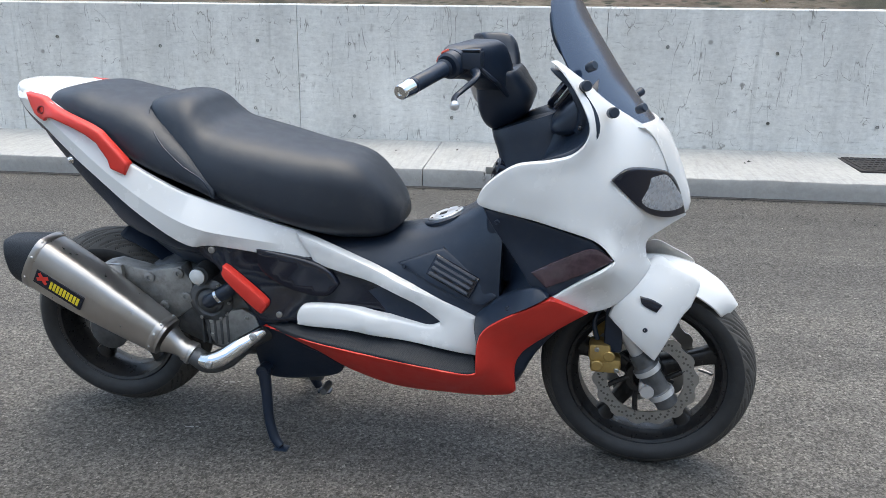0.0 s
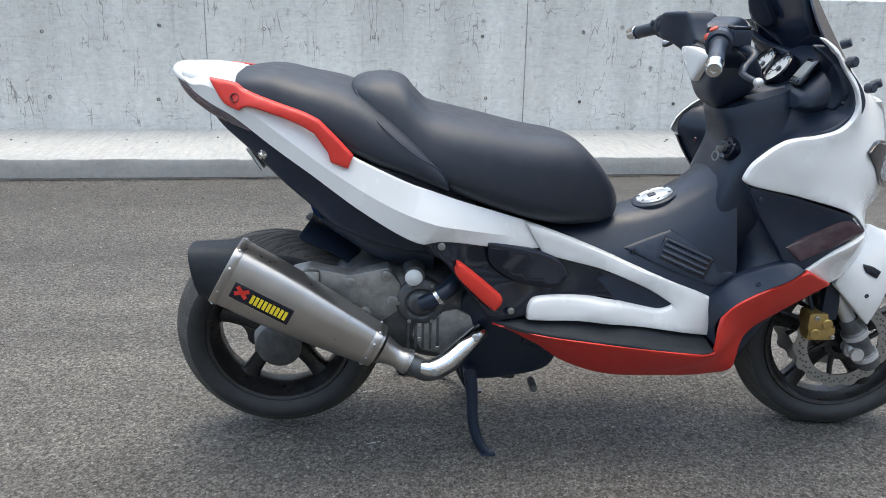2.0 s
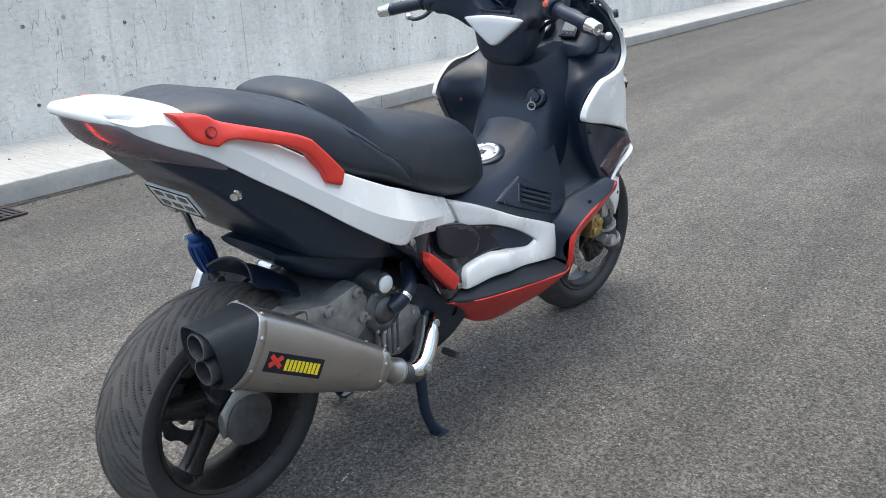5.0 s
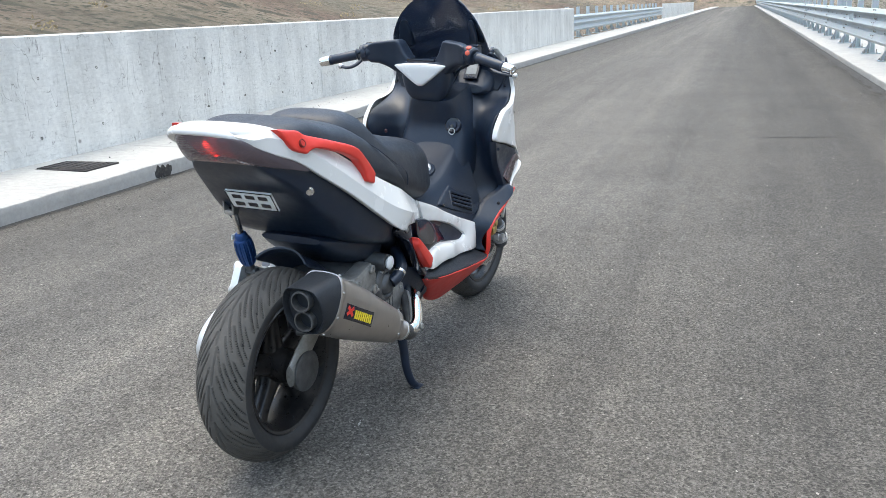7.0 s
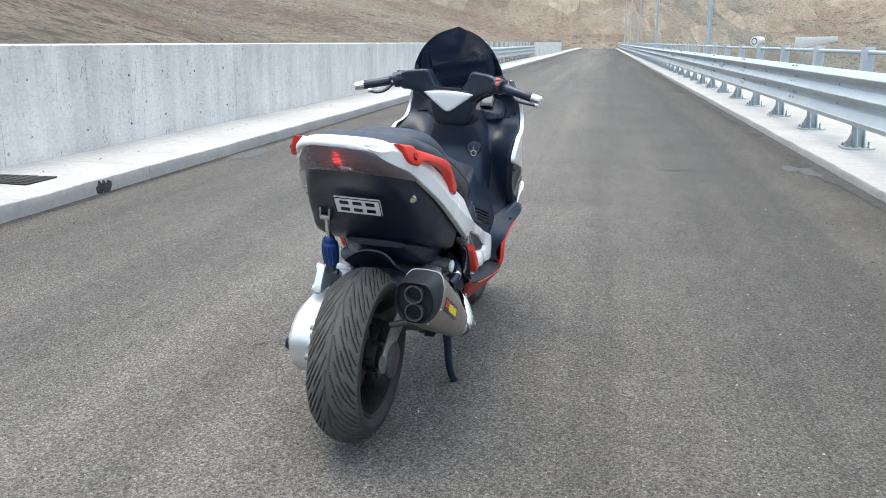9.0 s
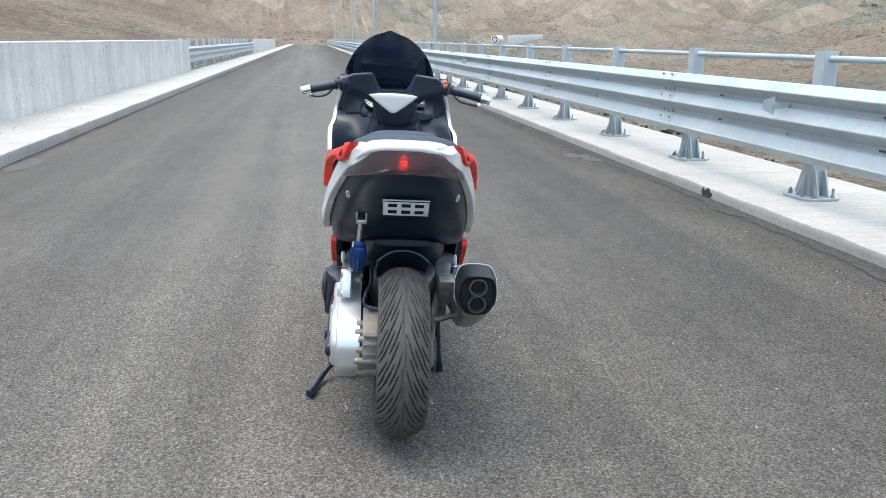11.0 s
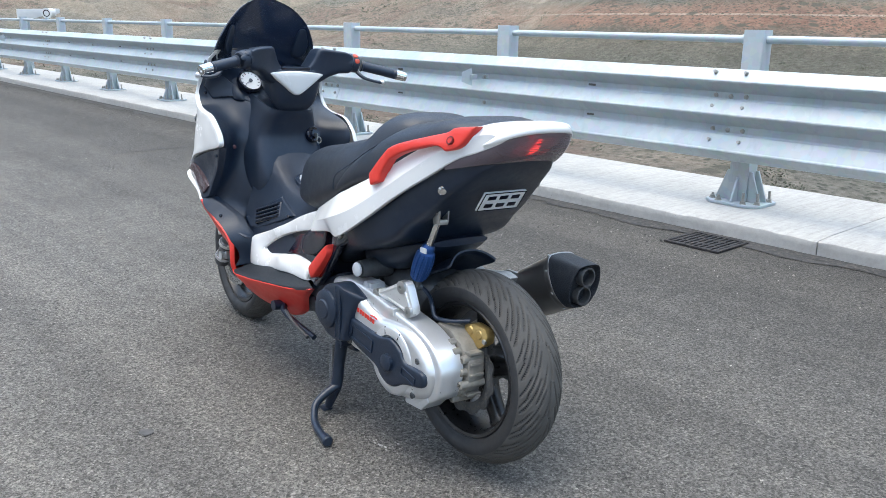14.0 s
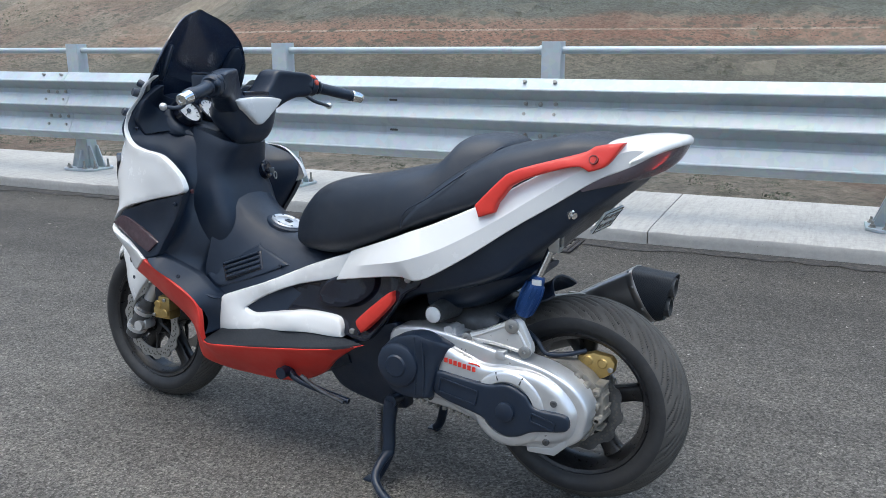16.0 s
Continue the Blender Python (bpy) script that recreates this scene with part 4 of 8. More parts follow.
WHITE = surface("white_paint", (0.79, 0.79, 0.775), 0.26, 0, 0.006, 3.0, coat=0.25, rough_vary=0.03)
RED = surface("satin_red_paint", (0.66, 0.040, 0.028), 0.40, 0, 0.06, 8.0, rough_vary=0.06, dust=0.03)
BLACK = surface("matt_black_plastic", (0.011, 0.020, 0.038), 0.36, 0, 0.10, 14.0, 0.2, 900.0, dust=0.03)
GLOSS = surface("gloss_black_paint", (0.007, 0.009, 0.018), 0.10, 0, 0.1, 10.0, coat=0.25, rough_vary=0.04, spec=0.4)
VINYL = surface("seat_vinyl", (0.014, 0.020, 0.031), 0.45, 0, 0.12, 9.0, 0.35, 700.0, rough_vary=0.06, dust=0.04)
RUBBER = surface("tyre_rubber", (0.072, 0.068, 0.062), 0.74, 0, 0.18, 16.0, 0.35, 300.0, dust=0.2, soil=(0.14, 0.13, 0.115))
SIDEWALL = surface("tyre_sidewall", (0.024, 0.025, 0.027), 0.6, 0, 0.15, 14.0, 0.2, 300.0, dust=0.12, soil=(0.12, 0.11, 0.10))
# dust-free groove rubber, near black: the grooves' shade is put into its colour
GROOVE_SHADE = surface("groove_shade_rubber", (0.008, 0.008, 0.009), 0.7, 0, 0.15, 20.0)
WHEEL = surface("black_alloy", (0.012, 0.012, 0.013), 0.32, 0.0, 0.2, 25.0, dust=0.18, soil=(0.16, 0.14, 0.12))
CAST = surface("cast_aluminium", (0.33, 0.33, 0.32), 0.55, 0.75, 0.3, 22.0, 0.4, 260.0, dust=0.5, soil=(0.14, 0.12, 0.10))
DARKCAST = surface("dark_engine_casting", (0.100, 0.104, 0.108), 0.46, 0.5, 0.4, 26.0, 0.5, 240.0, dust=0.35, soil=(0.12, 0.11, 0.095))
SILVER = surface("silver_case", (0.68, 0.69, 0.70), 0.32, 0.65, 0.04, 12.0, rough_vary=0.05, dust=0.08)
PLATE_M = surface("polished_bracket", (0.72, 0.72, 0.71), 0.34, 0.55, 0.04, 30.0)
PALECAST = surface("pale_raw_casting", (0.27, 0.252, 0.22), 0.6, 0.35, 0.2, 30.0, 0.5, 240.0, dust=0.4, soil=(0.20, 0.18, 0.145))
TITAN = surface("brushed_titanium", (0.46, 0.435, 0.41), 0.36, 0.95, 0.08, 9.0, rough_vary=0.1)
STEEL = surface("brake_steel", (0.45, 0.45, 0.44), 0.38, 0.9, 0.12, 30.0, dust=0.2)
CHROME = surface("chrome", (0.82, 0.82, 0.81), 0.12, 1.0, 0.03, 20.0, rough_vary=0.06)
GOLD = surface("gold_anodised", (0.52, 0.37, 0.14), 0.42, 0.8, 0.12, 40.0, dust=0.2)
BLUE = surface("blue_anodised", (0.015, 0.06, 0.20), 0.38, 0.4, 0.15, 30.0)
DIAL = surface("dial_white", (0.72, 0.72, 0.70), 0.45, 0, 0.03, 30.0)
LCD = surface("grey_display", (0.30, 0.31, 0.30), 0.3, 0, 0.05, 30.0)
ORANGE = surface("red_switch", (0.52, 0.075, 0.04), 0.45, 0, 0.05, 60.0)
YELLOW = surface("yellow_print", (0.78, 0.60, 0.03), 0.45, 0, 0.05, 60.0)
PLATE_W = surface("plate_white", (0.70, 0.71, 0.70), 0.4, 0, 0.04, 40.0, dust=0.1)
# darker copy of the rail red: shade inside the bolt recesses, as colour
RECESS_SHADE = surface("recess_shade_red", (0.16, 0.018, 0.016), 0.5, 0, 0.1, 60.0)


def carbon_mat():
    m, nt, b, vec = start_mat("carbon_weave", 0.5, 0.0, (0.04, 0.04, 0.04), 0.25)
    chk = node(nt, "ShaderNodeTexChecker", Scale=480.0)
    chk.inputs["Color1"].default_value = (0.012, 0.015, 0.020, 1)
    chk.inputs["Color2"].default_value = (0.028, 0.032, 0.038, 1)
    nt.links.new(vec, chk.inputs["Vector"])
    n = noise_tex(nt, vec, 30.0, 5.0, 0.6)
    nt.links.new(mixed(nt, chk.outputs["Color"], (0.045, 0.047, 0.050), ramp(nt, n.outputs["Fac"], [(0.5, 0.0), (0.8, 0.35)])), b.inputs["Base Color"])
    bumped(nt, b, chk.outputs["Fac"], 0.2, 0.0006)
    return m


def glow_mat(name, color, strength):
    m, nt, b, vec = start_mat(name, 0.3, 0.0, color)
    b.inputs["Emission Color"].default_value = (*color, 1)
    b.inputs["Emission Strength"].default_value = strength
    return m


def screen_mat():
    m, nt, b, vec = start_mat("smoked_screen", 0.10, 0.0, (0.013, 0.027, 0.062), 1.0)
    b.inputs["Coat Weight"].default_value = 0.6
    b.inputs["Coat Roughness"].default_value = 0.12
    n = noise_tex(nt, vec, 8.0, 5.0, 0.6)
    nt.links.new(ramp(nt, n.outputs["Fac"], [(0.3, 0.16), (0.7, 0.24)]), b.inputs["Roughness"])
    b.inputs["Alpha"].default_value = 0.92
    return m


def lens_mat():
    m, nt, b, vec = start_mat("smoked_clear_lens", 0.10, 0.0, (0.19, 0.155, 0.175), 0.7)
    n = noise_tex(nt, vec, 20.0, 4.0, 0.6)
    nt.links.new(ramp(nt, n.outputs["Fac"], [(0.3, 0.06), (0.7, 0.14)]), b.inputs["Roughness"])
    b.inputs["Alpha"].default_value = 0.74
    return m


LENS = lens_mat()
DARKLENS = surface("dark_signal_lens", (0.060, 0.036, 0.044), 0.16, 0, 0.3, 60.0, coat=0.4)
CARBON = carbon_mat()
TAILGLOW = glow_mat("tail_led", (1.0, 0.035, 0.03), 4.5)
# emission stands in for diode light reflected inside the lamp
TAILDIM = glow_mat("tail_reflection_glow", (0.65, 0.03, 0.035), 0.16)
SCREEN = screen_mat()
LAMP_IN = surface("lamp_reflector", (0.46, 0.48, 0.51), 0.28, 0.5, 0.03, 30.0)
BOWL = surface("lamp_bowl", (0.085, 0.035, 0.04), 0.3, 0, 0.2, 30.0)


def curve_loop(pts, sharp=(), sub=5):
    """A closed smooth line through pts, with corners at the numbered points."""
    n, out = len(pts), []
    P = [np.array(p, float) for p in pts]
    for i in range(n):
        p1, p2 = P[i], P[(i + 1) % n]
        p0 = p1 - (p2 - p1) * 0.2 if i in sharp else P[i - 1]
        p3 = p2 + (p2 - p1) * 0.2 if (i + 1) % n in sharp else P[(i + 2) % n]
        for s in range(sub):
            t = s / sub
            out.append(0.5 * (2 * p1 + (p2 - p0) * t + (2 * p0 - 5 * p1 + 4 * p2 - p3) * t * t + (3 * p1 - p0 - 3 * p2 + p3) * t ** 3))
    return np.array(out)


def plate_spline(ctrl):
    """Thin-plate surface depth(a, b) through points (a, b, depth)."""
    c = np.array(ctrl, float)
    n = len(c)

    def phi(r2):
        return 0.5 * r2 * np.log(np.maximum(r2, 1e-12))
    d2 = ((c[:, None, :2] - c[None, :, :2]) ** 2).sum(-1)
    A = np.zeros((n + 3, n + 3))
    A[:n, :n] = phi(d2) + np.eye(n) * 6e-5
    A[:n, n] = A[n, :n] = 1
    A[:n, n + 1:] = c[:, :2]
    A[n + 1:, :n] = c[:, :2].T
    w = np.linalg.solve(A, np.r_[c[:, 2], 0, 0, 0])

    def depth(p):
        p = np.asarray(p, float)
        r2 = ((p[:, None] - c[None, :, :2]) ** 2).sum(-1)
        return phi(r2) @ w[:n] + w[n] + p @ w[n + 1:]
    return depth


def inside(p, poly):
    x, y = p[:, 0][:, None], p[:, 1][:, None]
    a, b = poly, np.roll(poly, -1, 0)
    cross = (a[:, 1] > y) != (b[:, 1] > y)
    with np.errstate(divide="ignore", invalid="ignore"):
        xi = (b[:, 0] - a[:, 0]) * (y - a[:, 1]) / (b[:, 1] - a[:, 1]) + a[:, 0]
    return (np.sum(cross & (x < xi), 1) % 2) == 1


def rim_distance(p, poly):
    a, b = poly, np.roll(poly, -1, 0)
    ab = b - a
    t = (((p[:, None] - a) * ab).sum(-1) / np.maximum((ab ** 2).sum(-1), 1e-12)).clip(0, 1)
    return np.sqrt(((p[:, None] - a - t[..., None] * ab) ** 2).sum(-1)).min(1)


def panel(outline, extra=(), axis="y", side=1, lift=0.0, thick=0.006, rnd=0.006, step=0.015, sharp=(), sub=5, bulge=0.0, reach=0.05):
    """A body panel: a smooth outline draped on a smooth surface, with rounded, turned-in edges.
    axis y: outline (x, z, half width), for one side; axis x: (y, z, x), facing back; axis z: (x, y, z), facing up."""
    loop = curve_loop(outline, sharp, sub)
    depth = plate_spline(list(outline) + list(extra))
    poly = loop[:, :2]
    keep = [0]
    for i in range(1, len(poly)):
        if np.hypot(*(poly[i] - poly[keep[-1]])) > 1e-4:
            keep.append(i)
    loop = loop[keep]
    fine = []
    for p, q in zip(loop, np.roll(loop, -1, 0)):
        k = max(1, int(np.hypot(*(q - p)[:2]) / 0.009))
        fine += [p + (q - p) * i / k for i in range(k)]
    loop = np.array(fine)
    poly = loop[:, :2]
    lo, hi = poly.min(0), poly.max(0)
    ga, gb = np.meshgrid(np.arange(lo[0], hi[0], step), np.arange(lo[1], hi[1], step))
    ga = ga + (np.arange(ga.shape[0]) % 2)[:, None] * step / 2
    cand = np.c_[ga.ravel(), gb.ravel()]
    tang = np.roll(poly, -1, 0) - np.roll(poly, 1, 0)
    nrm = np.c_[-tang[:, 1], tang[:, 0]] / np.maximum(np.hypot(tang[:, 0], tang[:, 1]), 1e-9)[:, None]
    rings = [poly + s * nrm * d for d in (rnd * 0.3, rnd) for s in (-1, 1)]
    near = np.concatenate(rings)
    near = near[inside(near, poly)]
    near = near[rim_distance(near, poly) > rnd * 0.25]
    cand = cand[inside(cand, poly)]
    cand = cand[rim_distance(cand, poly) > rnd + 0.4 * step] if len(cand) else cand
    n = len(poly)
    edges = [(i, (i + 1) % n) for i in range(n)]
    pts = [Vector((float(a), float(b))) for a, b in np.concatenate([poly, near, cand])]
    vs, _, fs, *_ = geometry.delaunay_2d_cdt(pts, edges, [], 1, 1e-6)
    p = np.array([(v.x, v.y) for v in vs])
    d = rim_distance(p, poly)
    e = (1 - d / rnd).clip(0, 1)
    z = depth(p) + lift - rnd * (1 - np.sqrt(1 - e * e))
    if bulge:
        z = z + bulge * np.sin((d / reach).clip(0, 1) * math.pi / 2)
    bm = bmesh.new()

    def place(a, b, dep):
        return {"y": (a, side * dep, b), "x": (2 * 0 + dep, a, b), "z": (a, b, dep)}[axis]
    if axis == "x":
        z = depth(p) - lift + rnd * (1 - np.sqrt(1 - e * e)) - (bulge * np.sin((d / reach).clip(0, 1) * math.pi / 2) if bulge else 0)
    out = {"y": Vector((0, side, 0)), "x": Vector((-1, 0, 0)), "z": Vector((0, 0, 1))}[axis]
    verts = [bm.verts.new(place(a, b, dep)) for (a, b), dep in zip(p, z)]
    for f in fs:
        if len(set(f)) < 3:
            continue
        try:
            face = bm.faces.new([verts[i] for i in f])
        except ValueError:
            continue
        face.normal_update()
        if face.normal.dot(out) < 0:
            face.normal_flip()
    rim = [ed for ed in bm.edges if len(ed.link_faces) == 1]
    r = bmesh.ops.extrude_edge_only(bm, edges=rim)
    bmesh.ops.translate(bm, verts=[g for g in r["geom"] if isinstance(g, bmesh.types.BMVert)], vec=-out * thick)
    loose = [v for v in bm.verts if not v.link_faces]
    bmesh.ops.delete(bm, geom=loose, context="VERTS")
    return bm


def slab_ring(x, top, bot, half_top, half_bot, p=2.6, n=28, yc=0.0):
    """A rounded cross-section at x."""
    ring = []
    for k in range(n):
        a = 2 * math.pi * k / n
        c, s = math.cos(a), math.sin(a)
        f = 0.5 + 0.5 * math.copysign(abs(s) ** (2 / p), s)
        half = half_bot + (half_top - half_bot) * f
        ring.append((x, yc + half * math.copysign(abs(c) ** (2 / p), c), bot + (top - bot) * f))
    return ring


def disc(bm, c, normal, r, h, n=20, bevel=0.0):
    c, nv = Vector(c), Vector(normal).normalized()
    prof = [(0.0, r), (h - bevel, r), (h, r - bevel)] if bevel else [(0.0, r), (h, r)]
    lathe(bm, prof, c, c + nv, n)
    return bm


def screw(parent, c, normal, r=0.007, material=None):
    bm = bmesh.new()
    lathe(bm, [(-0.004, r), (0.0018, r), (0.003, r * 0.8), (0.003, r * 0.42), (0.001, r * 0.38)], c, Vector(c) + Vector(normal).normalized(), 14)
    return part("screw", bm, material or STEEL, parent)


SIDES = (("right", -1), ("left", 1))
scooter = thing("scooter", "white and red maxi scooter with black seat on its centre stand", "scooter", at=pose(-1.2164, 2.1556, 0.002, 2.71, 0, -4.156))
scooter.scale = (1.0, 0.986, 0.99)


# -- wheels --
def tyre_mesh(r, hw, rim_r, pitch_n, drop):
    nt, na = 900, 64
    prof = []
    for k in range(na + 1):
        t = -1 + 2 * k / na
        prof.append((hw * t, r - drop * abs(t) ** 2.2, t))
    wall = [(hw + 0.002, r - drop - 0.012), (hw + 0.001, r - drop - 0.024), (hw - 0.007, rim_r + 0.012), (hw - 0.015, rim_r + 0.003), (hw - 0.022, rim_r - 0.006)]
    full = [(-v, q, 2.0) for v, q in wall[::-1]] + prof + [(v, q, 2.0) for v, q in wall]
    V = np.array([f[0] for f in full])
    Q = np.array([f[1] for f in full])
    T = np.array([f[2] for f in full])
    th = 2 * math.pi * np.arange(nt) / nt
    pitch = 2 * math.pi / pitch_n
    TH, TT = np.meshgrid(th, T, indexing="ij")
    at, sg = np.abs(TT), np.sign(TT)
    dep = np.zeros_like(TH)
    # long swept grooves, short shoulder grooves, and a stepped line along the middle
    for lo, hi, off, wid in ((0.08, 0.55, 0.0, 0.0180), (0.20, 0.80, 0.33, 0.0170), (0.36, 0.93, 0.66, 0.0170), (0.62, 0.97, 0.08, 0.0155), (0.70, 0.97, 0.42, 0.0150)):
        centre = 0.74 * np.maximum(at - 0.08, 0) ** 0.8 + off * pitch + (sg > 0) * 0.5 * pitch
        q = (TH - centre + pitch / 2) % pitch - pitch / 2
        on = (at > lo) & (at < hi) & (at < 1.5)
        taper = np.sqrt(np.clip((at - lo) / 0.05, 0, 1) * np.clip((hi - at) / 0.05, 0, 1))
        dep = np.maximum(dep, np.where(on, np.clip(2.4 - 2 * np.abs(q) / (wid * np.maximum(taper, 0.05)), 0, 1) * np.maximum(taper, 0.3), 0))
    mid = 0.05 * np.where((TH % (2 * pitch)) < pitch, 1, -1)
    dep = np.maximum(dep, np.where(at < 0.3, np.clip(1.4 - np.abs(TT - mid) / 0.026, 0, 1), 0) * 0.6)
    RR = Q[None] - 0.0085 * dep
    m = len(full)
    co = np.stack([RR * np.cos(TH), np.broadcast_to(V, RR.shape), RR * np.sin(TH)], -1).reshape(-1, 3)
    i, j = np.meshgrid(np.arange(nt), np.arange(m - 1), indexing="ij")
    a, b = i * m + j, ((i + 1) % nt) * m + j
    faces = np.stack([a, a + 1, b + 1, b], -1).reshape(-1, 4)
    me = bpy.data.meshes.new("tyre")
    me.from_pydata(co.tolist(), [], faces.tolist())
    me.materials.append(RUBBER)
    me.materials.append(GROOVE_SHADE)
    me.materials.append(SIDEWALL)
    # faces deep in a groove take the rubber with painted-in shade
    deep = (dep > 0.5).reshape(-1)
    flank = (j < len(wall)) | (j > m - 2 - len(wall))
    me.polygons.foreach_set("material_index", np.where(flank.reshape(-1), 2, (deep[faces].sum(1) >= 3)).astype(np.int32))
    me.polygons.foreach_set("use_smooth", [True] * len(me.polygons))
    me.update()
    return me


def wheel(name, at, r, hw, rim_r, pitch_n, drop, hub_half, label):
    bm = bmesh.new()
    w = hw - 0.014
    lathe(bm, [(-w, rim_r + 0.006), (-w - 0.004, rim_r + 0.002), (-w, rim_r - 0.006), (-w + 0.016, rim_r - 0.012), (-0.02, rim_r - 0.024), (0.02, rim_r - 0.024), (w - 0.016, rim_r - 0.012),
               (w, rim_r - 0.006), (w + 0.004, rim_r + 0.002), (w, rim_r + 0.006), (0.02, rim_r - 0.014), (-0.02, rim_r - 0.014)], (0, 0, 0), (0, 1, 0), 72, True)
    lathe(bm, [(-hub_half, 0.030), (-hub_half + 0.006, 0.046), (-0.02, 0.052), (0.02, 0.052), (hub_half - 0.006, 0.046), (hub_half, 0.030)], (0, 0, 0), (0, 1, 0), 32)
    wh = part(name, bm, WHEEL, scooter, label, at=at)
    for k in range(5):
        a = 2 * math.pi * k / 5 + 0.35
        for da in (0.0,):
            bm = bmesh.new()
            rings = []
            for q, h, s, off in ((0.040, 0.030, 0.030, 0.4), (0.075, 0.023, 0.026, 0.8), (0.125, 0.021, 0.022, 1.0), (rim_r - 0.030, 0.025, 0.023, 1.1), (rim_r - 0.014, 0.036, 0.026, 1.15)):
                ang = a + da * off
                cx, cz = q * math.cos(ang), q * math.sin(ang)
                tx, tz = -math.sin(ang), math.cos(ang)
                rings.append([(cx + tx * h * math.copysign(abs(math.cos(t)) ** 0.6, math.cos(t)), s * math.copysign(abs(math.sin(t)) ** 0.6, math.sin(t)), cz + tz * h * math.copysign(abs(math.cos(t)) ** 0.6, math.cos(t)))
                              for t in [2 * math.pi * i / 12 for i in range(12)]])
            loft(bm, rings, 3)
            part("spoke", bm, WHEEL, wh)
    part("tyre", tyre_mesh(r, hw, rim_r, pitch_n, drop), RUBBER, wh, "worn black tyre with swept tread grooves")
    bm = bmesh.new()
    tube(bm, [(rim_r - 0.03, 0.0, 0.0), (rim_r - 0.045, 0.012, 0.0), (rim_r - 0.062, 0.02, 0.0)], 0.004, 8)
    part("valve", bm, STEEL, wh)
    return wh


def brake_disc(parent, y, r_out, r_in, waves):
    bm = bmesh.new()
    n = 144
    for yy, flip in ((y - 0.0025, False), (y + 0.0025, True)):
        pass
    rows = []
    for yy in (y - 0.0025, y + 0.0025):
        for rr, wav in ((r_in, 0.0), (r_out, 0.004)):
            rows.append([bm.verts.new(((rr + wav * math.copysign(abs(math.sin(waves * a)) ** 0.5, math.sin(waves * a))) * math.cos(a), yy, (rr + wav * math.copysign(abs(math.sin(waves * a)) ** 0.5, math.sin(waves * a))) * math.sin(a)))
                         for a in [2 * math.pi * k / n for k in range(n)]])
    for a, b in ((0, 1), (1, 3), (3, 2), (2, 0)):
        for k in range(n):
            bm.faces.new((rows[a][k], rows[a][(k + 1) % n], rows[b][(k + 1) % n], rows[b][k]))
    bmesh.ops.recalc_face_normals(bm, faces=bm.faces)
    d = part("brake_disc", bm, STEEL, parent, "drilled steel brake disc")
    return d


def disc_holes(parent, y, r_out, r_in, ys):
    bm = bmesh.new()
    for k in range(30):
        for q, ph in ((r_out - 0.012, 0.0), ((r_out + r_in) / 2 + 0.002, 0.33), (r_in + 0.012, 0.66)):
            a = 2 * math.pi * (k + ph) / 30
            disc(bm, (q * math.cos(a), y, q * math.sin(a)), (0, ys, 0), 0.0032, 0.0031, 8)
    part("disc_drilling", bm, JOINT, parent, "row of dark drilled holes")


def disc_carrier(parent, y, r_in):
    for k in range(6):
        a = 2 * math.pi * k / 6
        bm = bmesh.new()
        tube(bm, [(0.04 * math.cos(a), y, 0.04 * math.sin(a)), (0.075 * math.cos(a + 0.25), y, 0.075 * math.sin(a + 0.25)), ((r_in + 0.006) * math.cos(a + 0.35), y, (r_in + 0.006) * math.sin(a + 0.35))], 0.007, 8, 4)
        part("carrier_arm", bm, WHEEL, parent)
    bm = bmesh.new()
    lathe(bm, [(-0.004, 0.03), (-0.004, 0.048), (0.004, 0.048), (0.004, 0.03)], (0, y, 0), (0, y + 1, 0), 28, True)
    part("disc_carrier", bm, WHEEL, parent)


rear_wheel = wheel("rear_wheel", pose(0.011, 0.0, 0.2855), 0.268, 0.077, 0.182, 17, 0.040, 0.07, "black alloy rear wheel with five split spokes")
brake_disc(rear_wheel, 0.062, 0.118, 0.088, 12).data.materials[0] = DARKCAST
disc_holes(rear_wheel, 0.062, 0.118, 0.088, 1)
disc_carrier(rear_wheel, 0.058, 0.088)
front_wheel = wheel("front_wheel", pose(1.497, -0.010, 0.266, 0, 0, -2.5), 0.272, 0.058, 0.196, 19, 0.032, 0.05, "black alloy front wheel with five split spokes")
for s in (-1, 1):
    brake_disc(front_wheel, 0.066 * s, 0.128, 0.094, 14)
    disc_holes(front_wheel, 0.066 * s, 0.128, 0.094, s)
    disc_carrier(front_wheel, 0.062 * s, 0.094)

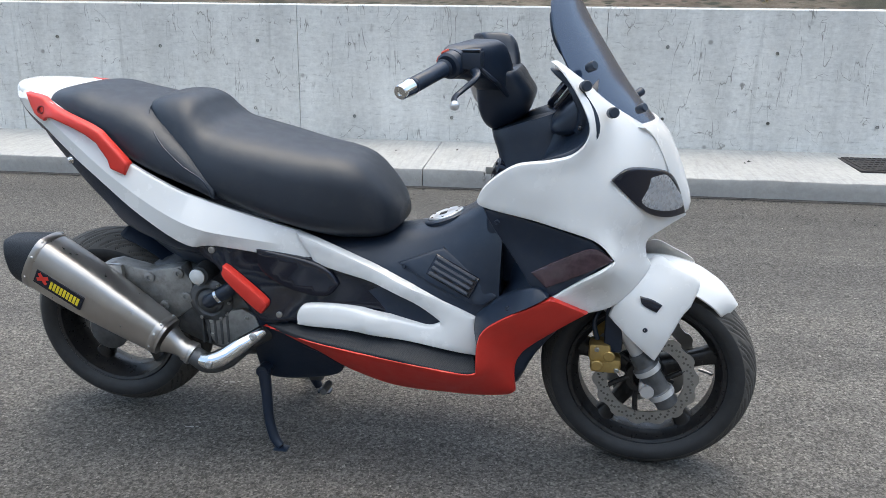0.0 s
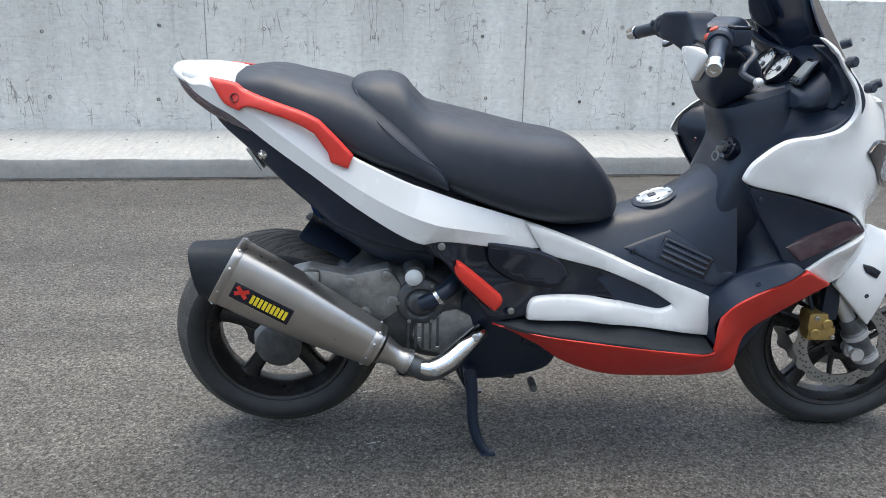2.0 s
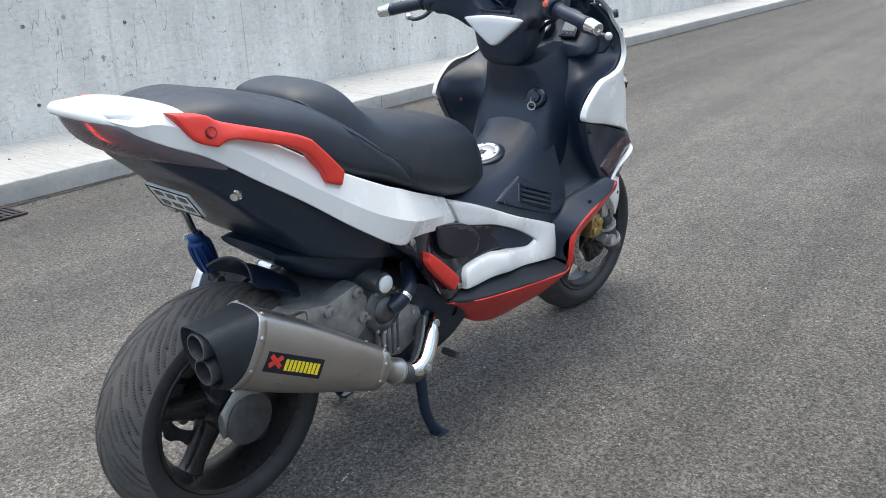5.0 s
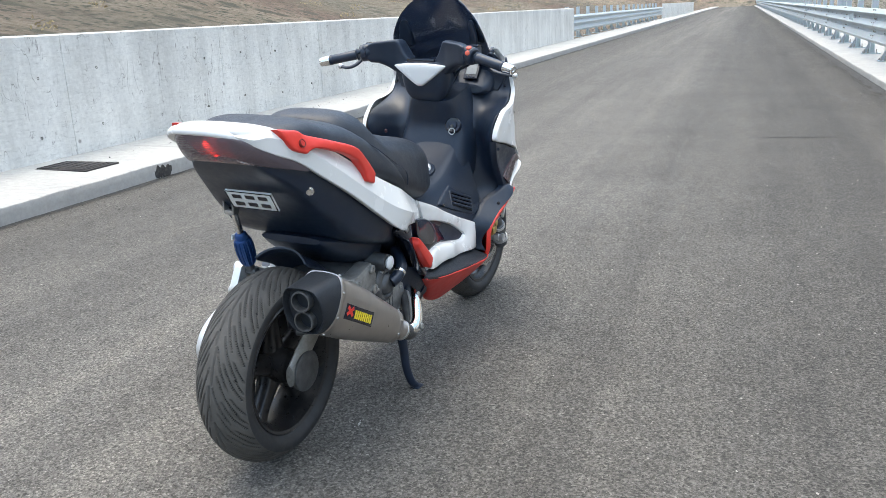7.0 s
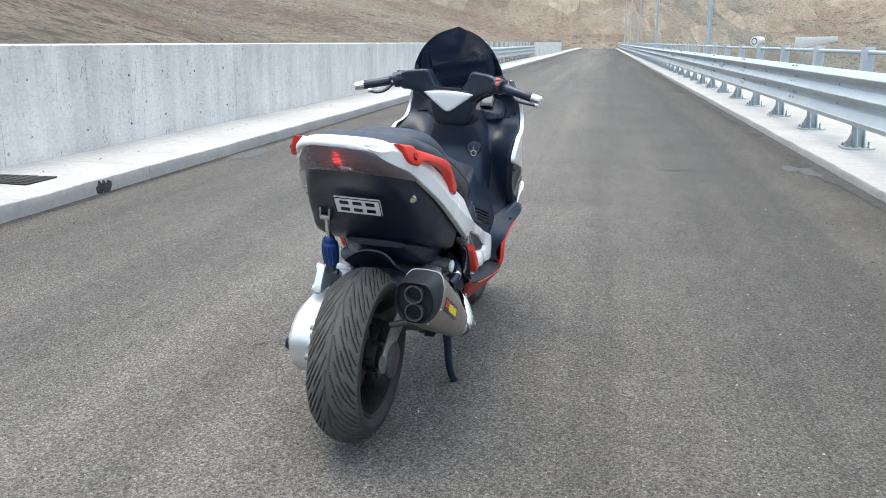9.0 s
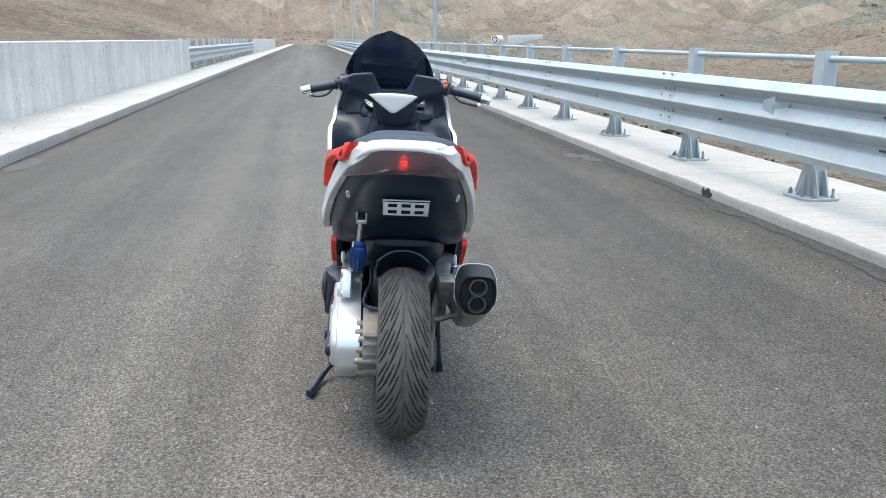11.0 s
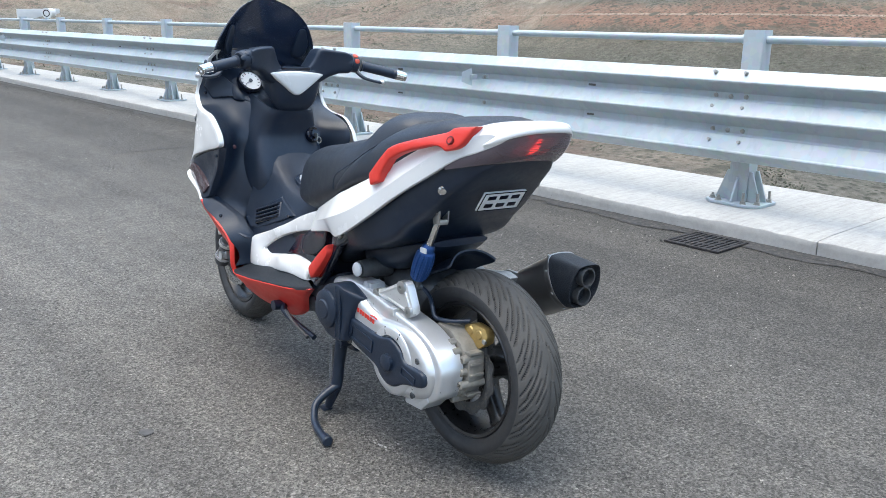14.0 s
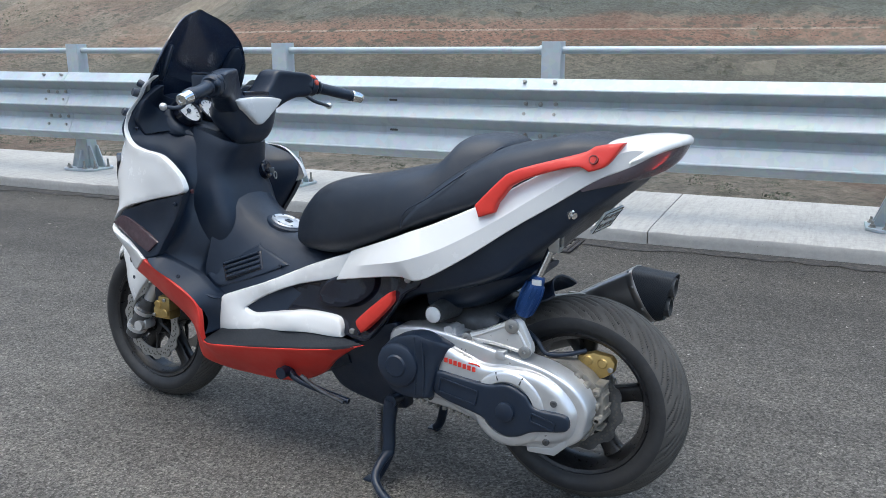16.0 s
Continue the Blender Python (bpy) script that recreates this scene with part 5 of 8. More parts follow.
# -- front fork, brakes and mudguard --
for nm, s in SIDES:
    y = 0.105 * s - 0.015
    bm = bmesh.new()
    lathe(bm, [(0.0, 0.019), (0.05, 0.019), (0.36, 0.019), (0.37, 0.02)], (1.535, y, 0.25), (1.535 - 0.52, y, 0.25 + 0.854), 22)
    leg = part("fork_leg", bm, SILVER, scooter, "grey metal fork leg")
    bm = bmesh.new()
    d = Vector((-0.52, 0, 0.854)).normalized()
    a = Vector((1.552, y, 0.222))
    lathe(bm, [(0.0, 0.024), (0.004, 0.028), (0.03, 0.028), (0.034, 0.032), (0.044, 0.032), (0.048, 0.027), (0.10, 0.027), (0.104, 0.033), (0.118, 0.033), (0.124, 0.026), (0.16, 0.024)], a, a + d, 24)
    low = part("fork_slider", bm, DARKCAST, leg, "dark lower fork slider with clamp rings")
    bm = bmesh.new()
    for q in (0.038, 0.111):
        lathe(bm, [(q - 0.007, 0.0335), (q + 0.007, 0.0335), (q + 0.007, 0.030), (q - 0.007, 0.030)], a, a + d, 24, True)
    box(bm, 1.478, 1.53, y - 0.014, y + 0.014, 0.252, 0.285, 0.006)
    rod(bm, (1.497, y - 0.03, 0.266), (1.497, y + 0.03, 0.266), 0.017, n=20)
    part("axle_clamp", bm, SILVER, leg, "silver axle clamp")
    bm = bmesh.new()
    box(bm, 1.355, 1.43, y - 0.026, y + 0.026, 0.305, 0.345, 0.012)
    box(bm, 1.35, 1.405, y - 0.03, y + 0.03, 0.335, 0.385, 0.014)
    for c in ((1.372, 0.328), (1.40, 0.355)):
        disc(bm, (c[0], y + 0.028 * s, c[1]), (0, s, 0), 0.014, 0.006, 18, 0.002)
    cal = part("brake_caliper", bm, GOLD, scooter, "gold front brake caliper")
    screw(cal, (1.42, y + 0.03 * s, 0.318), (0, s, 0), 0.006)
    screw(cal, (1.37, y + 0.032 * s, 0.372), (0, s, 0), 0.006)
    bm = bmesh.new()
    tube(bm, [(1.37, y, 0.385), (1.36, y - 0.01 * s, 0.43), (1.38, y - 0.03 * s, 0.48), (1.40, y - 0.05 * s, 0.56)], 0.006, 10)
    part("brake_hose", bm, BLACK, cal)
    bm = bmesh.new()
    box(bm, 1.385, 1.43, y - 0.02, y + 0.015, 0.36, 0.50, 0.01)
    part("caliper_bracket", bm, BLACK, cal)

# mudguard: a curved blade over the tyre with flanks that hug the fork
bm = bmesh.new()
rings = []
for ang, half, rr in ((150, 0.055, 0.296), (128, 0.078, 0.298), (105, 0.085, 0.303), (88, 0.086, 0.308), (72, 0.084, 0.306), (58, 0.076, 0.298), (50, 0.060, 0.290), (44, 0.030, 0.284)):
    a = radians(ang)
    ring = []
    for k in range(15):
        t = -1 + 2 * k / 14
        q = rr + 0.004 - 0.045 * abs(t) ** 2.4
        ring.append((1.497 + q * math.cos(a), -0.018 + half * t, 0.268 + q * math.sin(a)))
    rings.append(ring)
inner = [[(x + (1.497 - x) * 0.014, y * 0.97, z + (0.268 - z) * 0.014) for x, y, z in ring[::-1]] for ring in rings]
loft(bm, [o + i for o, i in zip(rings, inner)], 4)
mud = part("front_mudguard", bm, WHITE, scooter, "white painted front mudguard")
for nm, s in SIDES:
    bm = panel([(1.492, 0.600, 0.075), (1.545, 0.580, 0.080), (1.60, 0.545, 0.080), (1.585, 0.485, 0.098), (1.560, 0.452, 0.112), (1.509, 0.350, 0.134), (1.490, 0.366, 0.140), (1.392, 0.466, 0.150), (1.405, 0.50, 0.150), (1.45, 0.545, 0.125)],
               [(1.47, 0.47, 0.150), (1.50, 0.42, 0.146), (1.51, 0.53, 0.118)], side=s, sharp=(3, 5, 7), thick=0.008)
    bmesh.ops.translate(bm, verts=bm.verts, vec=(0, -0.012, 0))
    fl = part("mudguard_flank", bm, WHITE, mud)
    bm = panel([(1.462, 0.520, 0.137), (1.490, 0.512, 0.133), (1.515, 0.498, 0.130), (1.503, 0.482, 0.137), (1.470, 0.500, 0.141)], side=s, lift=0.005, sharp=(0, 2, 3), rnd=0.002, thick=0.01, step=0.012)
    bmesh.ops.translate(bm, verts=bm.verts, vec=(0, -0.012, 0))
    part("mudguard_vent", bm, GLOSS, mud, "dark opening in the mudguard")
    screw(mud, (1.479, s * 0.150 - 0.012, 0.439), (0, s, 0), 0.006, BLACK)

# -- front fairing --
FAIR = [(1.090, 0.790, 0.298), (1.118, 0.826, 0.300), (1.172, 0.862, 0.300), (1.243, 0.873, 0.296), (1.296, 0.890, 0.290), (1.323, 0.929, 0.285), (1.314, 0.976, 0.278), (1.268, 1.049, 0.262), (1.233, 1.081, 0.246),
        (1.252, 1.078, 0.235), (1.303, 1.039, 0.215), (1.375, 0.976, 0.180), (1.461, 0.918, 0.135), (1.492, 0.883, 0.105), (1.531, 0.789, 0.070), (1.561, 0.697, 0.050), (1.507, 0.677, 0.110), (1.470, 0.655, 0.145),
        (1.472, 0.615, 0.150), (1.480, 0.585, 0.150), (1.411, 0.513, 0.205), (1.344, 0.501, 0.252), (1.261, 0.552, 0.297), (1.396, 0.645, 0.282), (1.346, 0.693, 0.288), (1.22, 0.731, 0.292), (1.097, 0.760, 0.296)]
FAIR_IN = [(1.40, 0.80, 0.245), (1.44, 0.72, 0.205), (1.30, 0.80, 0.288), (1.36, 0.90, 0.245), (1.42, 0.66, 0.215), (1.42, 0.60, 0.232), (1.40, 0.56, 0.235), (1.20, 0.80, 0.299), (1.46, 0.84, 0.17), (1.33, 0.55, 0.268)]
for nm, s in SIDES:
    fair = part("front_fairing", panel(FAIR, FAIR_IN, side=s, sharp=(8, 15, 21, 22, 23), thick=0.012, rnd=0.007, step=0.014), WHITE, scooter, "white painted front fairing half")
    # headlight: dark bowl with a clear-edged lens and a bright reflector inside
    hl = panel([(1.377, 0.830, 0.262), (1.413, 0.850, 0.232), (1.470, 0.838, 0.172), (1.512, 0.815, 0.118), (1.537, 0.773, 0.085), (1.557, 0.709, 0.062), (1.513, 0.713, 0.125), (1.455, 0.745, 0.195)], side=s, lift=0.006, sharp=(0, 5), rnd=0.004, thick=0.014, step=0.016)
    lamp = part("headlight", hl, GLOSS, fair, "smoked headlight lens in the fairing")
    rf = panel([(1.446, 0.766, 0.200), (1.460, 0.797, 0.184), (1.464, 0.822, 0.177), (1.500, 0.820, 0.132), (1.530, 0.778, 0.094), (1.550, 0.734, 0.070), (1.524, 0.728, 0.110), (1.480, 0.742, 0.165)], side=s, lift=0.009, sharp=(2,), rnd=0.003, thick=0.004, step=0.014)
    part("headlight_reflector", rf, LAMP_IN, fair, "bright reflector bowl")
    # dark side scoop with the turn signal set in it
    fog = panel([(1.097, 0.757, 0.289), (1.22, 0.728, 0.286), (1.346, 0.690, 0.282), (1.396, 0.643, 0.276), (1.261, 0.553, 0.290), (1.215, 0.569, 0.284), (1.187, 0.611, 0.282), (1.126, 0.702, 0.284)], [(1.25, 0.65, 0.272), (1.17, 0.70, 0.277)],
                side=s, sharp=(0, 2, 3, 4), rnd=0.005, thick=0.02)
    scoop = part("side_scoop", fog, BLACK, scooter, "matt black scoop panel below the fairing")
    ind = panel([(1.211, 0.607, 0.279), (1.28, 0.645, 0.279), (1.347, 0.674, 0.281), (1.393, 0.648, 0.279), (1.35, 0.622, 0.281), (1.247, 0.574, 0.287)], side=s, lift=0.004, sharp=(0, 3, 5), rnd=0.003, thick=0.006, step=0.014)
    sig = part("turn_signal", ind, DARKLENS, scoop, "smoked turn signal lens")
    screw(scoop, (1.131, s * 0.289, 0.725), (0, s, 0), 0.006, BLACK)
    for c in ((1.311, 1.032, 0.246), (1.372, 0.974, 0.232)):
        bm = bmesh.new()
        lathe(bm, [(-0.012, 0.012), (0.004, 0.0125), (0.007, 0.010), (0.007, 0.0)], (c[0], s * c[2], c[1]), (c[0] + 0.35, s * (c[2] + 0.9), c[1] + 0.25), 18)
        part("rubber_grommet", bm, BLACK, fair)
# closing the nose between the two halves
bm = bmesh.new()
rings = []
for z, xf, half in ((0.66, 1.49, 0.10), (0.70, 1.568, 0.055), (0.79, 1.55, 0.075), (0.885, 1.508, 0.108), (0.92, 1.478, 0.136)):
    rings.append([(xf - 0.035 * abs(t) ** 2, half * t, z) for t in [-1 + 2 * k / 10 for k in range(11)]] + [(xf - 0.10, half * t, z) for t in [1 - 2 * k / 10 for k in range(11)]])
loft(bm, rings, 4)
part("nose_panel", bm, WHITE, scooter, "white nose panel between the headlights")
# screen: a curved smoked sheet
bm = bmesh.new()
rings = []
for z, xc, half, sweep, mid in ((0.905, 1.485, 0.105, 0.04, 0.015), (0.95, 1.445, 0.165, 0.075, 0.025), (1.00, 1.405, 0.196, 0.092, 0.035), (1.05, 1.370, 0.202, 0.092, 0.040), (1.11, 1.330, 0.193, 0.084, 0.042), (1.15, 1.305, 0.178, 0.072, 0.042), (1.19, 1.283, 0.156, 0.058, 0.042),
                                (1.22, 1.268, 0.130, 0.044, 0.043), (1.243, 1.257, 0.104, 0.030, 0.044), (1.260, 1.250, 0.076, 0.018, 0.045), (1.271, 1.245, 0.048, 0.008, 0.046), (1.277, 1.242, 0.022, 0.002, 0.046)):
    front = [(xc - sweep * abs(t) ** 2.0, half * t + mid, z - 0.01 * abs(t) ** 2) for t in [-1 + 2 * k / 20 for k in range(21)]]
    rings.append(front + [(x - 0.004, mid + (y - mid) * 0.985, zz) for x, y, zz in front[::-1]])
loft(bm, rings, 4)
scr = part("windscreen", bm, SCREEN, scooter, "dark smoked windscreen")
for s in (-1, 1):
    bm = panel([(0.122 * s + 0.042, 1.075, 1.276), (0.150 * s + 0.042, 1.068, 1.252), (0.160 * s + 0.042, 1.11, 1.226), (0.148 * s + 0.042, 1.160, 1.216), (0.132 * s + 0.042, 1.167, 1.222), (0.122 * s + 0.042, 1.13, 1.246)], axis="x", rnd=0.006, thick=0.012, step=0.014)
    part("screen_brace", bm, BLACK, scr, "black brace pad inside the screen")

for y_s, x_s, z_s in ((-0.150, 1.319, 1.056), (-0.105, 1.434, 0.960), (0.215, 1.319, 1.056), (0.150, 1.434, 0.960)):
    bm = bmesh.new()
    out = Vector((0.7, 0.55 if y_s > 0.03 else -0.55, 0.45)).normalized()
    lathe(bm, [(-0.012, 0.010), (0.006, 0.0115), (0.010, 0.009), (0.010, 0.0)], (x_s, y_s, z_s), Vector((x_s, y_s, z_s)) + out, 16)
    part("screen_knob", bm, BLACK, scr)

# -- inner leg shield and dash --
half = [(0.13, 0.505, 1.135), (0.185, 0.445, 1.065), (0.245, 0.470, 1.105), (0.282, 0.560, 1.235), (0.278, 0.62, 1.185), (0.282, 0.70, 1.132), (0.293, 0.79, 1.098), (0.295, 0.845, 1.150), (0.290, 0.872, 1.245),
        (0.284, 0.895, 1.298), (0.279, 0.945, 1.320), (0.244, 1.030, 1.262), (0.218, 1.060, 1.226), (0.17, 1.030, 1.268)]
full = [(0.0, 0.60, 1.02)] + half + [(0.0, 1.015, 1.33)] + [(-a, b, c) for a, b, c in half[::-1]]
core_pts = [(0, 0.68, 1.065), (0, 0.76, 1.110), (0, 0.85, 1.135), (0, 0.93, 1.165), (0.06, 0.70, 1.085), (0.075, 0.80, 1.135), (0.08, 0.90, 1.170), (0.15, 0.72, 1.185), (0.20, 0.74, 1.185), (0.24, 0.80, 1.150), (0.20, 0.63, 1.190),
            (0.15, 0.58, 1.140), (0.13, 0.84, 1.20), (0.17, 0.90, 1.265), (0.24, 0.93, 1.308), (0.10, 0.97, 1.28), (0.21, 0.99, 1.292), (0.0, 0.97, 1.29)]
core_pts = core_pts + [(-a, b, c) for a, b, c in core_pts if a > 0]
inner_shield = part("inner_leg_shield", panel(full, core_pts, axis="x", rnd=0.006, step=0.02, thick=0.02, sharp=(7, 22)), BLACK, scooter, "matt black inner leg shield", angle=50)
# hollow behind it, so that no gap shows
bm = bmesh.new()
rings = [slab_ring(x, t, b, ht, hb, 4.0) for x, t, b, ht, hb in ((1.20, 0.68, 0.50, 0.20, 0.16), (1.28, 0.84, 0.50, 0.255, 0.22), (1.34, 0.96, 0.52, 0.245, 0.20), (1.42, 0.92, 0.56, 0.175, 0.15), (1.47, 0.86, 0.64, 0.12, 0.11))]
loft(bm, rings, 3)
part("front_frame", bm, BLACK, scooter, "black frame behind the fairing")
# dash board with two dials and a display
bm = bmesh.new()
rings = [slab_ring(x, t, b, ht, hb, 3.2) for x, t, b, ht, hb in ((1.235, 0.935, 0.90, 0.135, 0.15), (1.255, 0.960, 0.89, 0.155, 0.17), (1.30, 1.010, 0.89, 0.165, 0.18), (1.335, 1.030, 0.91, 0.16, 0.18))]
loft(bm, rings, 3)
dash = part("dashboard", bm, BLACK, scooter, "black instrument pod")
nrm = Vector((-0.80, 0, 0.60)).normalized()
for y, r, lab in ((0.011, 0.039, "white speedometer dial"), (0.105, 0.039, "white rev counter dial")):
    c = Vector((1.258, y, 0.968)) + nrm * 0.010
    bm = bmesh.new()
    lathe(bm, [(-0.01, r + 0.008), (0.012, r + 0.007), (0.015, r + 0.003), (0.012, r), (0.004, r)], c, c + nrm, 40)
    pod = part("dial_rim", bm, GLOSS, dash)
    bm = bmesh.new()
    lathe(bm, [(0.004, 0.0), (0.0055, r - 0.0005), (0.003, r)], c, c + nrm, 40)
    face = part("dial", bm, DIAL, dash, lab)
    q = nrm.to_track_quat("Z", "Y").to_matrix()
    for k in range(11):
        a = radians(-130 + 26 * k)
        d1 = q @ Vector((math.sin(a), math.cos(a), 0))
        bm = bmesh.new()
        rod(bm, c + nrm * 0.0062 + d1 * r * 0.72, c + nrm * 0.0062 + d1 * r * 0.9, 0.0013, n=5)
        part("tick_mark", bm, BLACK, face)
    bm = bmesh.new()
    a = radians(-125)
    d1 = q @ Vector((math.sin(a), math.cos(a), 0))
    rod(bm, c + nrm * 0.008 - d1 * r * 0.1, c + nrm * 0.008 + d1 * r * 0.75, 0.0014, 0.0008, n=6)
    disc(bm, c + nrm * 0.006, nrm, 0.007, 0.004, 14)
    part("needle", bm, BLACK, face, "dark needle")
bm = bmesh.new()
m = Matrix.Translation(Vector((1.266, -0.092, 0.978)) + nrm * 0.008) @ nrm.to_track_quat("Z", "Y").to_matrix().to_4x4()
box(bm, -0.028, 0.028, -0.035, 0.035, -0.006, 0.004, 0.003, m=m)
part("display_frame", bm, GLOSS, dash)
bm = bmesh.new()
box(bm, -0.021, 0.021, -0.018, 0.027, 0.003, 0.0055, 0.001, m=m)
part("display", bm, LCD, dash, "grey liquid crystal display")
for k in range(3):
    bm = bmesh.new()
    box(bm, -0.018 + 0.013 * k, -0.009 + 0.013 * k, -0.031, -0.023, 0.003, 0.0065, 0.001, m=m)
    part("button", bm, BLACK, dash)
MID = 0.026
# column shroud between the tunnel and the handlebar
bm = bmesh.new()
rings = []
for z, x0, x1, hy, rake in ((0.52, 1.085, 1.21, 0.110, 0.0), (0.63, 1.066, 1.22, 0.128, 0.0), (0.72, 1.088, 1.235, 0.128, 0.0), (0.79, 1.108, 1.255, 0.116, 0.05), (0.84, 1.100, 1.268, 0.104, 0.15), (0.875, 1.088, 1.265, 0.094, 0.28), (0.895, 1.084, 1.255, 0.086, 0.36)):
    ring = []
    for a in [2 * math.pi * k / 36 for k in range(36)]:
        c, d = math.cos(a), math.sin(a)
        x = (x0 + x1) / 2 + (x1 - x0) / 2 * math.copysign(abs(c) ** 0.45, c)
        ring.append((x, MID * 0.4 + hy * math.copysign(abs(d) ** 0.5, d) * (1 + 0.25 * (x - x0) / (x1 - x0)), z + rake * (x - x0 - 0.03)))
    rings.append(ring)
loft(bm, rings, 5)
part("column_shroud", bm, BLACK, scooter, "matt black steering column shroud", angle=32)
for s in (-1, 1):
    shelf = panel([(s * 0.10, 0.905, 1.205), (s * 0.16, 0.925, 1.262), (s * 0.235, 0.915, 1.298), (s * 0.262, 0.960, 1.306), (s * 0.250, 1.020, 1.275), (s * 0.190, 0.995, 1.290), (s * 0.13, 0.95, 1.262)], axis="x", lift=0.004, rnd=0.004, thick=0.03, step=0.014, sharp=(0, 2, 3, 5))
    part("dash_shelf", shelf, BLACK, scooter, "black plastic shelf beside the dash")
# screws and a switch on the shield
for s in (-1, 1):
    screw(inner_shield, (1.302, s * 0.262, 0.935), (-1, -s * 0.3, 0.1), 0.006, GLOSS)
bm = bmesh.new()
disc(bm, (1.136, 0.222, 0.760), (-1, 0.1, 0), 0.007, 0.006, 14, 0.002)
part("hazard_switch", bm, BOWL, inner_shield, "small red switch")
# ignition with its key
bm = bmesh.new()
lathe(bm, [(-0.02, 0.030), (0.004, 0.030), (0.008, 0.026), (0.006, 0.016), (0.012, 0.014), (0.012, 0.0)], (1.108, -0.078, 0.796), (0.6, -0.2, 0.99), 26)
ign = part("ignition_lock", bm, GLOSS, scooter, "black ignition lock barrel")
bm = bmesh.new()
lathe(bm, [(0.0, 0.0125), (0.0026, 0.0125), (0.0026, 0.0095), (0.0, 0.0095)], (1.078, -0.085, 0.778), (1.03, -0.10, 0.786), 20, True)
box(bm, 1.078, 1.102, -0.083, -0.080, 0.784, 0.802, 0.001)
part("key", bm, STEEL, ign, "key with a ring in the lock")

# -- centre tunnel with filler cap and side grilles --
bm = bmesh.new()
rings = []
for x, top, ht, bot, hb in ((0.56, 0.60, 0.09, 0.40, 0.15), (0.68, 0.605, 0.085, 0.40, 0.155), (0.80, 0.608, 0.075, 0.40, 0.158), (0.90, 0.622, 0.075, 0.38, 0.163), (0.98, 0.648, 0.080, 0.36, 0.168), (1.05, 0.690, 0.080, 0.35, 0.172), (1.10, 0.740, 0.078, 0.35, 0.176), (1.13, 0.80, 0.072, 0.35, 0.18)):
    knee = bot + (top - bot) * 0.40
    ring = [(x, -hb, bot), (x, -hb * 0.985, knee), (x, -hb + (hb - ht) * 0.5, knee + (top - knee) * 0.55), (x, -ht - 0.012, top - 0.022), (x, -ht + 0.006, top - 0.006), (x, -ht * 0.4, top + 0.002), (x, 0, top + 0.003)]
    ring = ring + [(a, -b, c) for a, b, c in ring[:-1][::-1]]
    rings.append(ring)
loft(bm, rings, 5)
tunnel = part("centre_tunnel", bm, BLACK, scooter, "matt black centre tunnel between the footboards", angle=60)
tn = Vector((-0.34, 0, 0.94)).normalized()
cc = Vector((0.968, 0.0, 0.646))
bm = bmesh.new()
lathe(bm, [(-0.012, 0.062), (0.003, 0.060), (0.006, 0.056), (0.006, 0.048), (0.003, 0.046)], cc, cc + tn, 40)
ring_ob = part("cap_surround", bm, BLACK, tunnel, "black surround of the filler cap")
bm = bmesh.new()
lathe(bm, [(-0.002, 0.047), (0.008, 0.047), (0.011, 0.044), (0.011, 0.036), (0.0095, 0.034), (0.0105, 0.032), (0.0105, 0.0)], cc, cc + tn, 44)
cap = part("filler_cap", bm, SILVER, scooter, "silver fuel filler cap")
q = tn.to_track_quat("Z", "Y").to_matrix().to_4x4()
bm = bmesh.new()
box(bm, -0.010, 0.010, -0.016, 0.004, 0.0095, 0.013, 0.002, m=Matrix.Translation(cc) @ q)
part("cap_lock", bm, GLOSS, cap)
for k in range(6):
    a = 2 * math.pi * k / 6
    c0 = cc + q.to_3x3() @ Vector((0.040 * math.cos(a), 0.040 * math.sin(a), 0.0095))
    bm = bmesh.new()
    disc(bm, c0, tn, 0.0035, 0.0025, 10)
    part("cap_screw", bm, GLOSS, cap)
